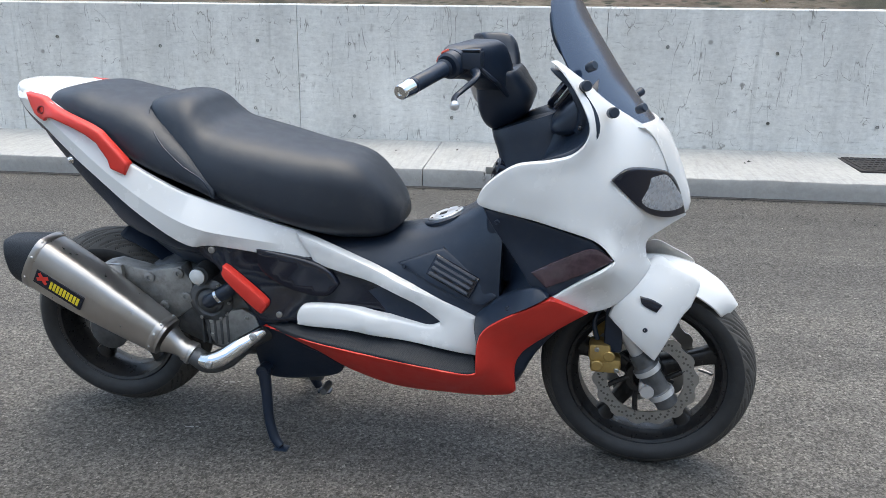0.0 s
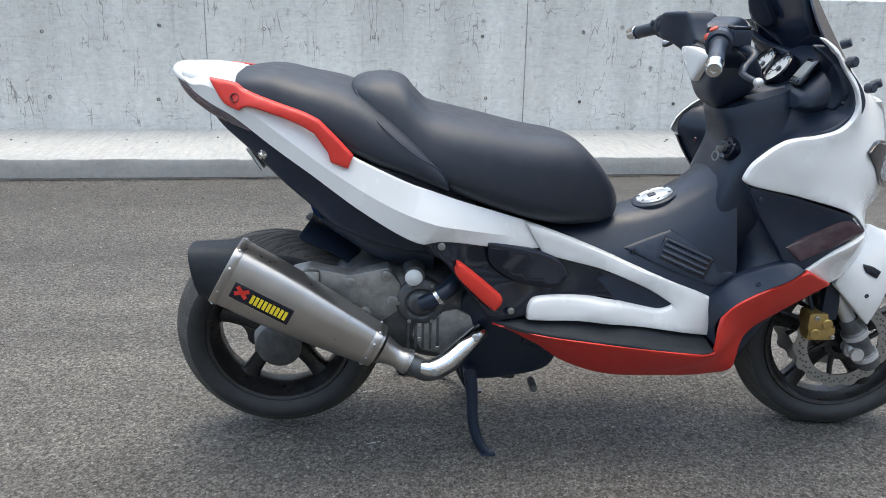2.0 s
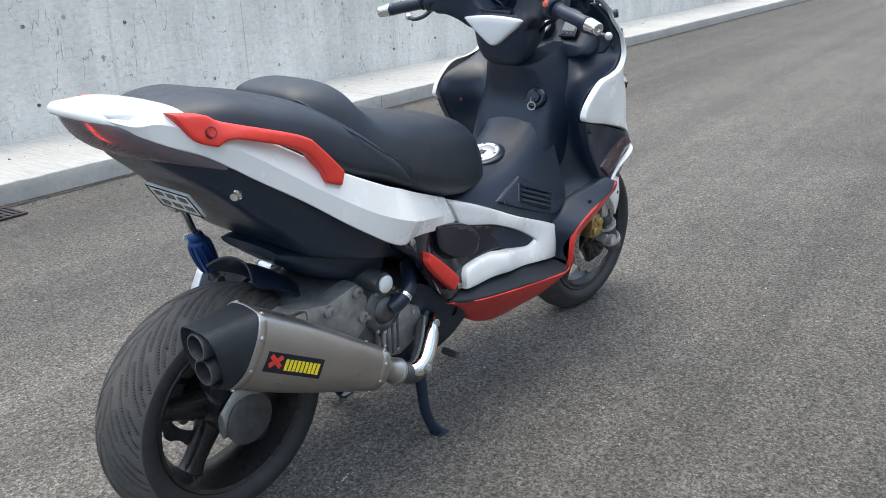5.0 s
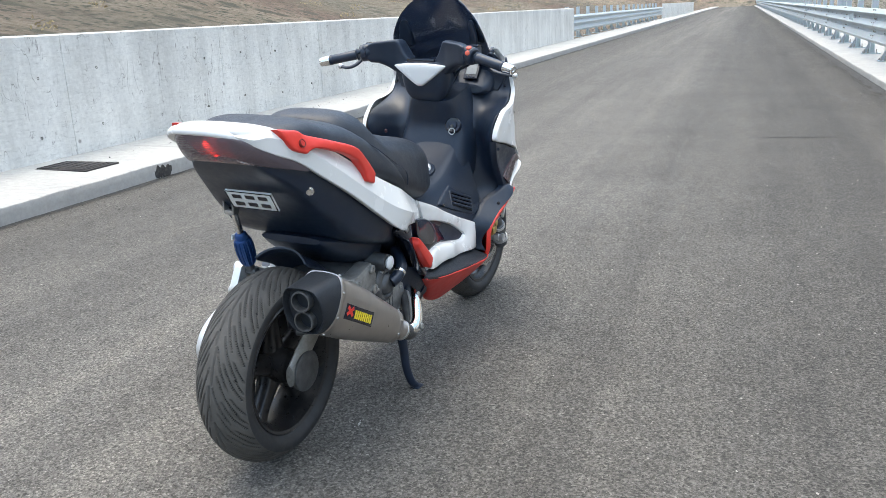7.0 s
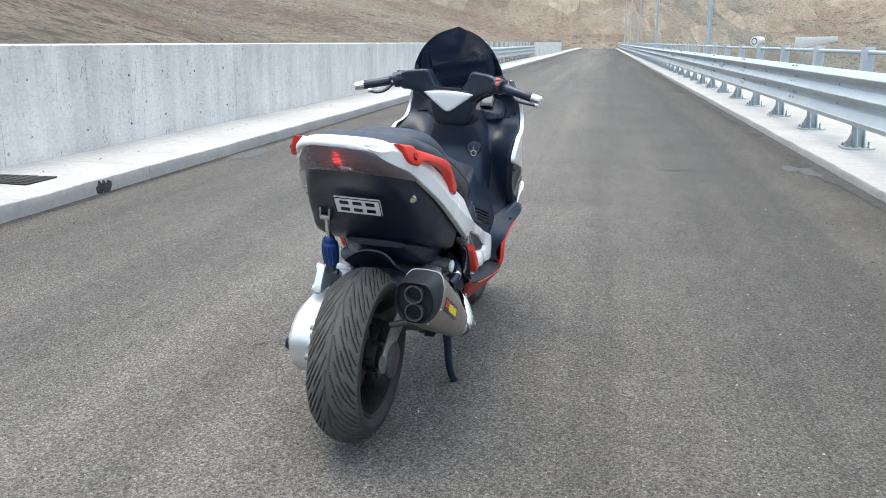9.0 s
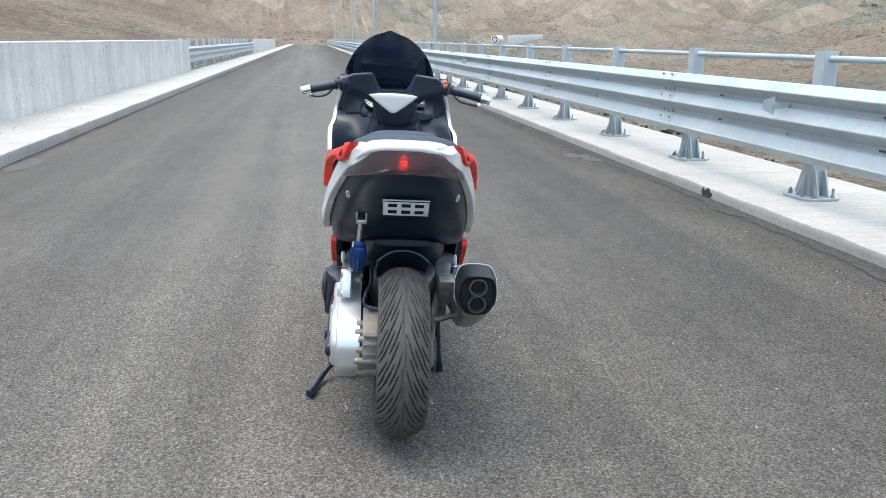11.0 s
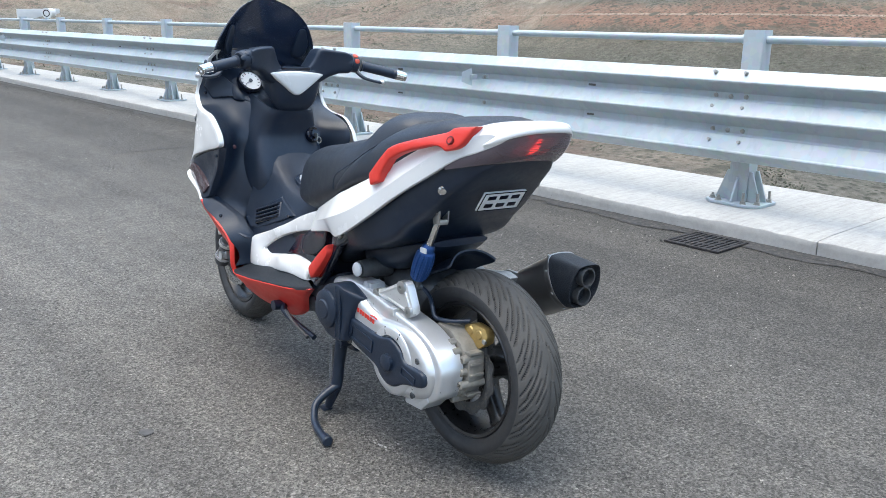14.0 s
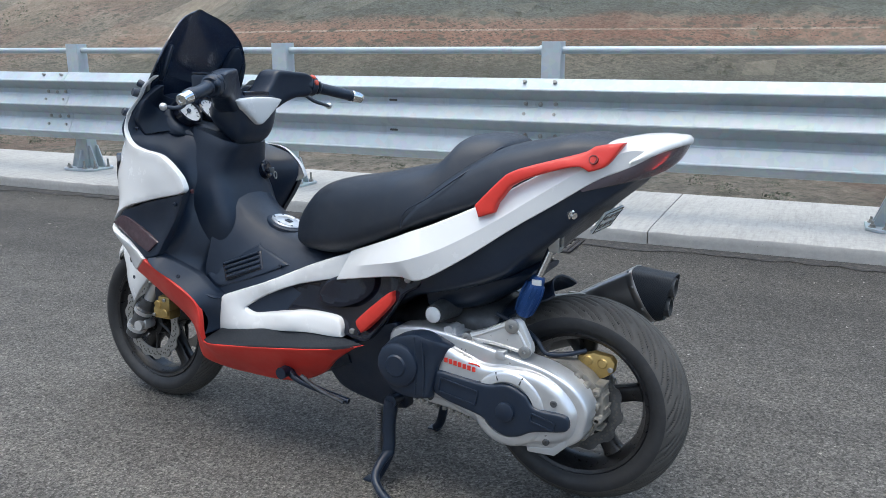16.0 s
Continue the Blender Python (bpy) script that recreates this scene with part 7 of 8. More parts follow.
for nm, s in SIDES:
    p = [Vector(c) for c in HB[s]]
    e = Vector(END[s])
    bm = bmesh.new()
    far = abs(p[2].y - MID)
    rings = []
    for v, x, hx, z0, z1 in ((0.055, 1.096, 0.040, 0.978, 1.034), (0.078, 1.092, 0.044, 0.980, 1.062), (0.098, 1.084, 0.044, 0.990, 1.100), (0.116, 1.072, 0.043, 1.004, 1.104), (0.150, 1.050, 0.039, 1.020, 1.100), (far - 0.020, p[2].x + 0.012, 0.036, 1.022, 1.097), (far - 0.004, p[2].x + 0.002, 0.030, 1.034, 1.088)):
        rings.append([(x + hx * math.copysign(abs(math.cos(a)) ** 0.4, math.cos(a)) - 0.10 * (math.sin(a) > 0) * (z1 - z0) * math.sin(a), MID + s * v - s * 0.10 * (z1 - z0) * math.sin(a), (z0 + z1) / 2 + (z1 - z0) / 2 * math.copysign(abs(math.sin(a)) ** 0.4, math.sin(a))) for a in [2 * math.pi * (k + 0.5) / 32 for k in range(32)]])
    loft(bm, rings, 2)
    arm = part("cowl_arm", bm, BLACK, cowl, "matt black cowl arm", angle=38)
    d = (e - p[2]).normalized()
    bm = bmesh.new()
    lathe(bm, [(0.0, 0.025), (0.004, 0.030), (0.018, 0.0315), (0.019, 0.0295), (0.021, 0.0295), (0.022, 0.0315), (0.040, 0.030), (0.045, 0.025)], p[2] - d * 0.012, p[2] - d * 0.012 + d, 28)
    sw = part("switch_housing", bm, BLACK, scooter, "black switch housing")
    back = Vector((-0.7, 0, 0.7)).normalized()
    for q, mat, r in ((0.008, ORANGE if s < 0 else BLACK, 0.010), (0.030, ORANGE if s < 0 else BLACK, 0.009)):
        bm = bmesh.new()
        up = Vector((-0.75, 0, 0.66 if q < 0.02 else 0.25)).normalized()
        c = p[2] + d * q + up * 0.027
        if s < 0:
            c = p[2] + d * 0.012 + (Vector((-0.5, 0, 0.86)) if q < 0.02 else Vector((-0.95, 0, 0.3))).normalized() * 0.028
            up = (Vector((-0.5, 0, 0.86)) if q < 0.02 else Vector((-0.95, 0, 0.3))).normalized()
        lathe(bm, [(-0.004, r), (0.005, r), (0.007, r * 0.7), (0.007, 0.0)], c, c + up, 16)
        part("switch_button", bm, mat, sw, "red switch button" if s < 0 else "")
    bm = bmesh.new()
    g0, g1 = p[2] + d * 0.042, e - d * 0.040
    L_ = (g1 - g0).length
    prof = [(0.0, 0.020), (0.004, 0.0215), (0.008, 0.0175)]
    prof += [(0.012, 0.0178), (L_ * 0.5, 0.0172), (L_ - 0.012, 0.0174), (L_ - 0.010, 0.0165), (L_ - 0.008, 0.0178), (L_ - 0.002, 0.0185), (L_, 0.017)]
    lathe(bm, prof, g0, g0 + d, 24)
    part("grip", bm, BLACK, scooter, "black rubber handlebar grip")
    bm = bmesh.new()
    lathe(bm, [(0.0, 0.0150), (0.003, 0.0185), (0.030, 0.0165), (0.038, 0.0160), (0.041, 0.0140), (0.041, 0.0070), (0.037, 0.0065), (0.037, 0.0)], e - d * 0.040, e - d * 0.040 + d, 28)
    part("bar_end", bm, CHROME, scooter, "chrome bar end weight")
    # brake lever with a ball end, and its clamp
    bm = bmesh.new()
    lv = [p[2] + Vector((0.045, 0.015 * s, -0.012)), p[2] + Vector((0.058, 0.055 * s, -0.025)), p[2] + d * 0.085 + Vector((0.062, 0, -0.034)), p[2] + d * 0.12 + Vector((0.064, 0, -0.038)), Vector((1.048, -0.335, 0.990)) if s < 0 else Vector((1.070, 0.372, 1.001))]
    tube(bm, lv, [0.011, 0.010, 0.0085, 0.0075, 0.007], 12, 6, flat=0.7)
    lever = part("brake_lever", bm, BLACK, scooter, "black brake lever")
    bm = bmesh.new()
    bmesh.ops.create_uvsphere(bm, u_segments=16, v_segments=10, radius=0.0105, matrix=Matrix.Translation(lv[-1]))
    part("lever_ball", bm, SILVER, lever, "silver ball end")
    bm = bmesh.new()
    c = p[2] + Vector((0.038, 0.0, 0.0))
    box(bm, -0.02, 0.024, -0.028, 0.028, -0.012, 0.026, 0.006, m=Matrix.Translation(c))
    res = part("brake_reservoir", bm, BLACK, scooter, "black brake fluid reservoir")
    bm = bmesh.new()
    box(bm, -0.018, 0.022, -0.026, 0.026, 0.026, 0.032, 0.003, m=Matrix.Translation(c))
    part("reservoir_lid", bm, GLOSS, res)
    bm = bmesh.new()
    drop = 1.0 if s < 0 else 0.35
    tube(bm, [c + Vector((0.01, -0.02 * s, -0.01)), c + Vector((0.045, -0.03 * s, -0.04 * drop)), c + Vector((0.055, -0.07 * s, -0.06 * drop)), (1.14, MID + s * 0.07, 0.95 if s < 0 else 1.01)], 0.0055, 8)
    part("cable", bm, BLACK, scooter)

# -- exhaust --
EX_A, EX_B = Vector((-0.075, -0.213, 0.524)), Vector((0.262, -0.228, 0.338))
ax = (EX_B - EX_A).normalized()
side_v = Vector((0, 0, 1)).cross(ax).normalized()
up_v = ax.cross(side_v)


def can_ring(c, wid, hgt, lean=0.0, n=36):
    """Six-sided section with soft corners: flat flanks, a peaked foot."""
    shape = [(-0.62, 1.0), (0.62, 1.0), (1.0, 0.45), (1.0, -0.40), (0.52, -1.0), (-0.52, -1.0), (-1.0, -0.40), (-1.0, 0.45)]
    pts = curve_loop([(a, b, 0) for a, b in shape for _ in (0,)], (), 5)
    mid = np.array([0.78 * p + 0.22 * np.array(q) for p, q in zip(pts, [np.array(s + (0,)) * (1 - f) + np.array(shape[(i + 1) % 8] + (0,)) * f for i, s in enumerate(shape) for f in (0, .2, .4, .6, .8)])])
    return [c + side_v * wid * p[0] + up_v * hgt * p[1] + ax * lean * p[1] for p in mid]


bm = bmesh.new()
loft(bm, [can_ring(EX_A, 0.062, 0.074), can_ring(EX_A + ax * 0.13, 0.060, 0.070), can_ring(EX_A + ax * 0.27, 0.054, 0.058), can_ring(EX_B + ax * 0.004, 0.046, 0.046)], 4)
can = part("exhaust_silencer", bm, TITAN, scooter, "brushed titanium exhaust silencer", angle=50)
for q, w_, h_ in ((0.0, 0.0636, 0.0757), (0.370, 0.0482, 0.0486)):
    bm = bmesh.new()
    c = EX_A + ax * q
    loft(bm, [can_ring(c - ax * 0.008, w_ - 0.0006, h_ - 0.0006), can_ring(c - ax * 0.007, w_, h_), can_ring(c + ax * 0.011, w_ - 0.0006, h_ - 0.0006), can_ring(c + ax * 0.012, w_ - 0.0014, h_ - 0.0014)], 1)
    band = part("silencer_band", bm, TITAN, can, "riveted steel band")
    for k in range(0, 40, 5):
        rp = can_ring(c + ax * 0.002, w_, h_)[k]
        rn = (rp - c).normalized()
        bm = bmesh.new()
        lathe(bm, [(-0.002, 0.0042), (0.0012, 0.0042), (0.0024, 0.0025), (0.0024, 0.0)], rp, rp + rn, 10)
        part("rivet", bm, STEEL, can)
bm = bmesh.new()
T0 = EX_A - ax * 0.006
ex_dir = Vector((-1, 0.03, 0.12)).normalized()
c1 = Vector((-0.140, -0.211, 0.525))


def tip_ring(c, wid, hgt, lean):
    return [Vector((c.x + lean * (p - T0).dot(up_v) / 0.074, c.y + (p - T0).dot(side_v) / 0.062 * wid, c.z + (p - T0).dot(up_v) / 0.074 * hgt)) for p in can_ring(T0, 0.062, 0.074)]


loft(bm, [can_ring(T0, 0.062, 0.074), [a.lerp(b, 0.5) + (a.lerp(b, 0.5) - EX_A).normalized() * 0.0 for a, b in zip(can_ring(T0, 0.062, 0.074), tip_ring(c1, 0.055, 0.060, -0.010))], tip_ring(c1, 0.055, 0.060, -0.010), tip_ring(c1 + Vector((-0.004, 0, 0)), 0.052, 0.057, -0.010), tip_ring(c1 + Vector((0.010, 0, 0)), 0.045, 0.050, -0.010)], 3)
tip = part("exhaust_tip", bm, CARBON, can, "dark carbon end cap with twin outlets", angle=45)
for dz in (0.027, -0.027):
    bm = bmesh.new()
    c = c1 + Vector((-0.002 - 0.012 * dz / 0.068, 0.0, dz))
    lathe(bm, [(-0.02, 0.0262), (0.006, 0.0272), (0.009, 0.026), (0.009, 0.0228), (-0.05, 0.0215), (-0.05, 0.0)], c, c + Vector((-1, 0, 0.0)), 28)
    part("outlet", bm, DARKCAST, can, "dark round exhaust outlet")
# sticker with plain shapes
s_c = EX_A + ax * 0.105 + side_v * -0.0615 + up_v * -0.006
sgn = -1 if side_v.y > 0 else 1
s_c = EX_A + ax * 0.100 + side_v * (0.0640 * sgn) + up_v * -0.006
sm = Matrix((( ax.x, up_v.x, side_v.x * sgn, s_c.x), (ax.y, up_v.y, side_v.y * sgn, s_c.y), (ax.z, up_v.z, side_v.z * sgn, s_c.z), (0, 0, 0, 1)))
bm = bmesh.new()
sm = sm @ Matrix.Diagonal((0.86, 0.86, 1.0, 1.0))
box(bm, -0.084, 0.084, -0.023, 0.023, -0.010, 0.0012, 0.001, m=sm)
st = part("sticker", bm, GLOSS, can, "black sticker with red and yellow shapes")
bm = bmesh.new()
for a in (35, -35):
    box(bm, -0.020, 0.020, -0.0055, 0.0055, 0.0012, 0.0018, m=sm @ Matrix.Translation((-0.058, 0.003, 0)) @ Euler((0, 0, radians(a))).to_matrix().to_4x4())
part("sticker_cross", bm, RED, can, "red crossed shape")
for k in range(9):
    bm = bmesh.new()
    box(bm, -0.030 + 0.0118 * k, -0.0215 + 0.0118 * k, -0.014, 0.012, 0.0012, 0.0018, m=sm)
    part("sticker_bar", bm, YELLOW, can)
bm = bmesh.new()
lathe(bm, [(0.0, 0.040), (0.012, 0.034), (0.03, 0.028), (0.05, 0.026), (0.056, 0.030), (0.066, 0.030), (0.07, 0.025), (0.085, 0.024)], EX_B + ax * 0.012, EX_B + ax * 1.012, 26)
part("exhaust_cone", bm, TITAN, can, "heat-tinted outlet cone")
bm = bmesh.new()
lathe(bm, [(0.066, 0.0302), (0.067, 0.0315), (0.076, 0.0315), (0.077, 0.0302)], EX_B + ax * 0.012, EX_B + ax * 1.012, 26, False)
part("exhaust_clamp", bm, STEEL, can)
bm = bmesh.new()
tube(bm, [EX_B + ax * 0.07, (0.355, -0.236, 0.288), (0.385, -0.238, 0.275), (0.43, -0.225, 0.288), (0.475, -0.195, 0.325), (0.52, -0.150, 0.345), (0.55, -0.09, 0.36)], [0.024, 0.025, 0.025, 0.025, 0.024, 0.022, 0.022], 18, 6)
part("exhaust_pipe", bm, DARKCAST, scooter, "dull exhaust downpipe")
bm = bmesh.new()
hs = [(0.368, -0.248, 0.292), (0.395, -0.250, 0.290), (0.43, -0.240, 0.303), (0.475, -0.214, 0.334), (0.515, -0.180, 0.360)]
tube(bm, hs, [0.016, 0.023, 0.024, 0.023, 0.017], 16, 6, flat=0.8)
hsx = part("heat_shield", bm, CHROME, scooter, "polished curved heat shield")
screw(hsx, (0.400, -0.274, 0.291), (0, -1, 0.2), 0.010)
screw(hsx, (0.500, -0.215, 0.352), (0, -1, 0.3), 0.010)

# -- engine, swing arm and rear suspension --
bm = bmesh.new()
loft(bm, [slab_ring(x, t, b, ht, hb, 3.2, 24, -0.03) for x, t, b, ht, hb in ((0.14, 0.47, 0.36, 0.07, 0.07), (0.20, 0.505, 0.32, 0.11, 0.11), (0.30, 0.515, 0.27, 0.135, 0.13), (0.42, 0.50, 0.235, 0.14, 0.12), (0.50, 0.47, 0.25, 0.125, 0.10), (0.60, 0.46, 0.30, 0.09, 0.08))], 3)
engine = part("engine_block", bm, DARKCAST, scooter, "grimy dark engine casting")
bm = bmesh.new()
prism(bm, [(0.06, 0.505), (0.10, 0.515), (0.20, 0.495), (0.29, 0.515), (0.32, 0.47), (0.315, 0.40), (0.26, 0.36), (0.16, 0.40), (0.09, 0.45)], -0.165, -0.115, bevel=0.008)
arm_r = part("engine_mount_arm", bm, CAST, scooter, "cast aluminium arm on the engine")
for c in ((0.105, 0.49), (0.20, 0.478), (0.285, 0.495), (0.30, 0.43), (0.235, 0.40)):
    bm = bmesh.new()
    lathe(bm, [(0.0, 0.014), (0.012, 0.014), (0.014, 0.010), (0.014, 0.006), (0.010, 0.0055)], (c[0], -0.16, c[1]), (c[0], -1.16, c[1]), 16)
    part("boss", bm, CAST, arm_r)
bm = bmesh.new()
box(bm, 0.06, 0.13, -0.182, -0.168, 0.455, 0.512, 0.012)
part("exhaust_bracket", bm, STEEL, scooter, "silver exhaust bracket")
# ribbed clutch and water pump covers on the right
bm = bmesh.new()
lathe(bm, [(0.0, 0.062), (0.03, 0.060), (0.038, 0.052), (0.040, 0.040), (0.036, 0.034), (0.046, 0.028), (0.05, 0.020), (0.05, 0.0)], (0.368, -0.135, 0.424), (0.368, -1.135, 0.424), 36)
part("water_pump", bm, DARKCAST, engine, "round dark pump cover")
bm = bmesh.new()
prism(bm, [(0.345, 0.335), (0.352, 0.362), (0.385, 0.378), (0.42, 0.400), (0.455, 0.408), (0.49, 0.39), (0.505, 0.345), (0.475, 0.305), (0.42, 0.285), (0.370, 0.295)], -0.168, -0.12, bevel=0.008)
part("crank_cover", bm, CAST, engine, "cast crankcase cover")
for k in range(7):
    a = 2 * math.pi * k / 7
    screw(engine, (0.425 + 0.066 * math.cos(a), -0.169, 0.347 + 0.046 * math.sin(a)), (0, -1, 0), 0.006, STEEL)
for k in range(6):
    a = 2 * math.pi * k / 6
    screw(engine, (0.368 + 0.054 * math.cos(a), -0.172, 0.424 + 0.054 * math.sin(a)), (0, -1, 0), 0.005, CAST)
bm = bmesh.new()
tube(bm, [(0.372, -0.185, 0.43), (0.395, -0.195, 0.445), (0.43, -0.19, 0.468), (0.47, -0.15, 0.50)], 0.019, 12)
part("coolant_hose", bm, BLACK, engine)
bm = bmesh.new()
lathe(bm, [(0.0, 0.0195), (0.001, 0.0208), (0.009, 0.0208), (0.010, 0.0195)], (0.402, -0.1955, 0.449), (0.437, -0.190, 0.472), 20)
part("hose_clip", bm, CHROME, engine, "bright hose clip")
for k in range(5):
    bm = bmesh.new()
    box(bm, 0.335 + 0.018 * k, 0.342 + 0.018 * k, -0.17, -0.13, 0.30, 0.40, 0.002)
    part("cooling_rib", bm, DARKCAST, engine)
for s, y in ((-1, -0.185), (1, 0.190)):
    bm = bmesh.new()
    lathe(bm, [(-0.05, 0.010), (0.0, 0.010), (0.004, 0.019), (0.010, 0.021), (0.014, 0.017), (0.016, 0.0)], (0.350, y, 0.500), (0.350, y + s, 0.500), 24)
    part("pivot_cap", bm, PLATE_W, scooter, "round pale pivot cap")
    bm = bmesh.new()
    rod(bm, (0.352, y - s * 0.10, 0.500), (0.352, y - s * 0.001, 0.500), 0.032, 0.024, n=24)
    part("pivot_boss", bm, DARKCAST, scooter)
# right hub arm and round cover
bm = bmesh.new()
lathe(bm, [(-0.03, 0.030), (0.0, 0.056), (0.012, 0.057), (0.016, 0.052), (0.016, 0.0)], (0.016, -0.095, 0.280), (0.016, -1.095, 0.280), 36)
hubc = part("hub_cover", bm, DARKCAST, scooter, "round dark hub cover")
bm = bmesh.new()
loft(bm, [[(x + dx * math.cos(a), y + 0.012 * math.sin(a), z + dz * math.cos(a)) for a in [2 * math.pi * k / 14 for k in range(14)]] for x, y, z, dx, dz in ((-0.045, -0.092, 0.285, 0.0, 0.03), (0.0, -0.094, 0.31, 0.0, 0.05), (0.06, -0.10, 0.37, 0.01, 0.045), (0.11, -0.115, 0.42, 0.01, 0.035), (0.18, -0.13, 0.45, 0.0, 0.03))], 4)
part("swing_arm", bm, CAST, scooter, "cast aluminium right swing arm")
bm = bmesh.new()
rod(bm, (-0.01, -0.10, 0.40), (0.0, -0.205, 0.43), 0.009, n=12)
part("silencer_stay", bm, DARKCAST, scooter)
# hugger over the rear tyre
bm = bmesh.new()
rings = []
for ang, half, rr, fall in ((74, 0.082, 0.322, 0.034), (72.5, 0.086, 0.318, 0.034), (70, 0.086, 0.312, 0.032), (60, 0.086, 0.309, 0.030), (48, 0.085, 0.308, 0.028), (36, 0.080, 0.308, 0.026), (24, 0.072, 0.310, 0.026)):
    a = radians(ang)
    ring = [((rr - fall * abs(t) ** 2.4) * math.cos(a + 0.06 * t * t * (ang > 69)) + 0.011, half * t, (rr - fall * abs(t) ** 2.4) * math.sin(a + 0.06 * t * t * (ang > 69)) + 0.2855) for t in [-1 + 2 * k / 16 for k in range(17)]]
    rings.append(ring + [(x_ - 0.004 * math.cos(a), y * 0.96, z_ - 0.005) for x_, y, z_ in ring[::-1]])
loft(bm, rings, 3)
part("rear_hugger", bm, BLACK, scooter, "matt black rear tyre hugger")
bm = bmesh.new()
loft(bm, [slab_ring(x, t, b, ht, hb, 3.0) for x, t, b, ht, hb in ((0.13, 0.62, 0.60, 0.10, 0.09), (0.18, 0.62, 0.56, 0.13, 0.11), (0.28, 0.60, 0.50, 0.16, 0.13), (0.40, 0.58, 0.48, 0.15, 0.13))], 3)
part("inner_mudguard", bm, BLACK, scooter, "black inner mudguard above the engine")

# CVT case on the left
CV = [(0.475, 0.430), (0.421, 0.459), (0.335, 0.462), (0.222, 0.446), (0.133, 0.428), (0.040, 0.410), (-0.030, 0.375), (-0.062, 0.329), (-0.058, 0.283), (-0.045, 0.248), (0.017, 0.211), (0.083, 0.205), (0.151, 0.203), (0.192, 0.226), (0.234, 0.247), (0.307, 0.261), (0.366, 0.267), (0.46, 0.30)]
cvt = part("transmission_case", panel([(a, b, 0.203) for a, b in CV], side=1, rnd=0.007, thick=0.066, step=0.010), SILVER, scooter, "silver painted transmission case", angle=50)
crown = [(0.335, 0.436), (0.26, 0.422), (0.20, 0.404), (0.150, 0.408), (0.092, 0.409), (0.040, 0.398), (-0.008, 0.368), (-0.040, 0.325), (-0.038, 0.280), (-0.018, 0.245), (0.03, 0.224), (0.09, 0.216), (0.15, 0.217), (0.20, 0.240), (0.30, 0.276), (0.35, 0.300)]
part("case_crown", panel([(a, b, 0.206) for a, b in crown], side=1, lift=0.0, rnd=0.010, thick=0.006, step=0.009, bulge=0.017, reach=0.020), SILVER, cvt, "raised silver crown of the case", angle=50)
bm = bmesh.new()
lathe(bm, [(0.0, 0.098), (0.010, 0.094), (0.014, 0.088), (0.015, 0.070), (0.010, 0.067)], (0.128, 0.213, 0.303), (0.128, 1.213, 0.303), 48)
part("case_lobe", bm, SILVER, cvt)
bm = bmesh.new()
prism(bm, [(-0.020, 0.232), (0.012, 0.200), (0.080, 0.196), (0.084, 0.208), (0.02, 0.218), (-0.012, 0.246)], 0.137, 0.205, bevel=0.004)
part("case_flange", bm, SILVER, cvt)
for a0, a1, q0, q1 in ((112, 114, 0.074, 0.094), (68, 70, 0.074, 0.094), (35, 37, 0.078, 0.096)):
    bm = bmesh.new()
    a = radians((a0 + a1) / 2)
    tube(bm, [(0.128 + q0 * math.cos(a), 0.2275, 0.303 + q0 * math.sin(a)), (0.128 + q1 * math.cos(a), 0.2235, 0.303 + q1 * math.sin(a))], 0.0022, 6, 2)
    part("lobe_slot", bm, DARKCAST, cvt)
bm = bmesh.new()
prism(bm, [(0.06, 0.415), (0.09, 0.40), (0.12, 0.32), (0.08, 0.215), (-0.01, 0.215), (-0.055, 0.245), (-0.078, 0.29), (-0.075, 0.345), (-0.035, 0.385), (0.01, 0.41)], 0.070, 0.122, bevel=0.006)
gear = part("gear_case", bm, PALECAST, scooter, "raw cast gear case behind the transmission")
for k in range(10):
    a = radians(70 + 25 * k)
    q = 0.066 if k % 2 else 0.056
    c = (-0.005 + q * math.cos(a), 0.305 + (q + 0.012) * math.sin(a))
    bm = bmesh.new()
    lathe(bm, [(-0.055, 0.013), (0.0, 0.0115), (0.008 + 0.006 * (k % 3), 0.0105), (0.010 + 0.006 * (k % 3), 0.008), (0.010 + 0.006 * (k % 3), 0.005), (0.006, 0.0045)], (c[0], 0.124, c[1]), (c[0], 1.124, c[1]), 14)
    part("bolt_boss", bm, PALECAST, gear)
    bm = bmesh.new()
    tube(bm, [(c[0], 0.120, c[1]), ((c[0] - 0.005) / 2, 0.123, (c[1] + 0.305) / 2), (0.0, 0.124, 0.31)], 0.0045, 6, 2)
    part("casting_rib", bm, PALECAST, gear)
for k in range(5):
    bm = bmesh.new()
    w = 0.25 + 0.028 * k
    box(bm, -0.083 + 0.004 * abs(k - 2), -0.05, 0.074 + 0.006 * (k % 2), 0.118, w, w + 0.007, 0.002)
    part("casting_rib", bm, PALECAST, gear)
for c in ((0.327, 0.376), (0.341, 0.291), (0.012, 0.340), (0.027, 0.240)):
    screw(cvt, (c[0], 0.2235, c[1]), (0, 1, 0), 0.0085, DARKCAST)
strip = [(0.336, 0.330), (0.330, 0.358), (0.316, 0.368), (0.242, 0.361), (0.180, 0.358), (0.128, 0.367), (0.083, 0.350), (0.062, 0.326), (0.035, 0.320), (-0.016, 0.319), (-0.029, 0.303), (-0.021, 0.279), (0.035, 0.266), (0.066, 0.257), (0.098, 0.240), (0.134, 0.236), (0.166, 0.250), (0.196, 0.272), (0.280, 0.291), (0.325, 0.308)]
part("case_cover", panel([(a, b, 0.224) for a, b in strip], side=1, lift=0.010, rnd=0.006, thick=0.016, step=0.010, sharp=()), BLACK, cvt, "matt black cover strip on the case", angle=50)
bm = bmesh.new()
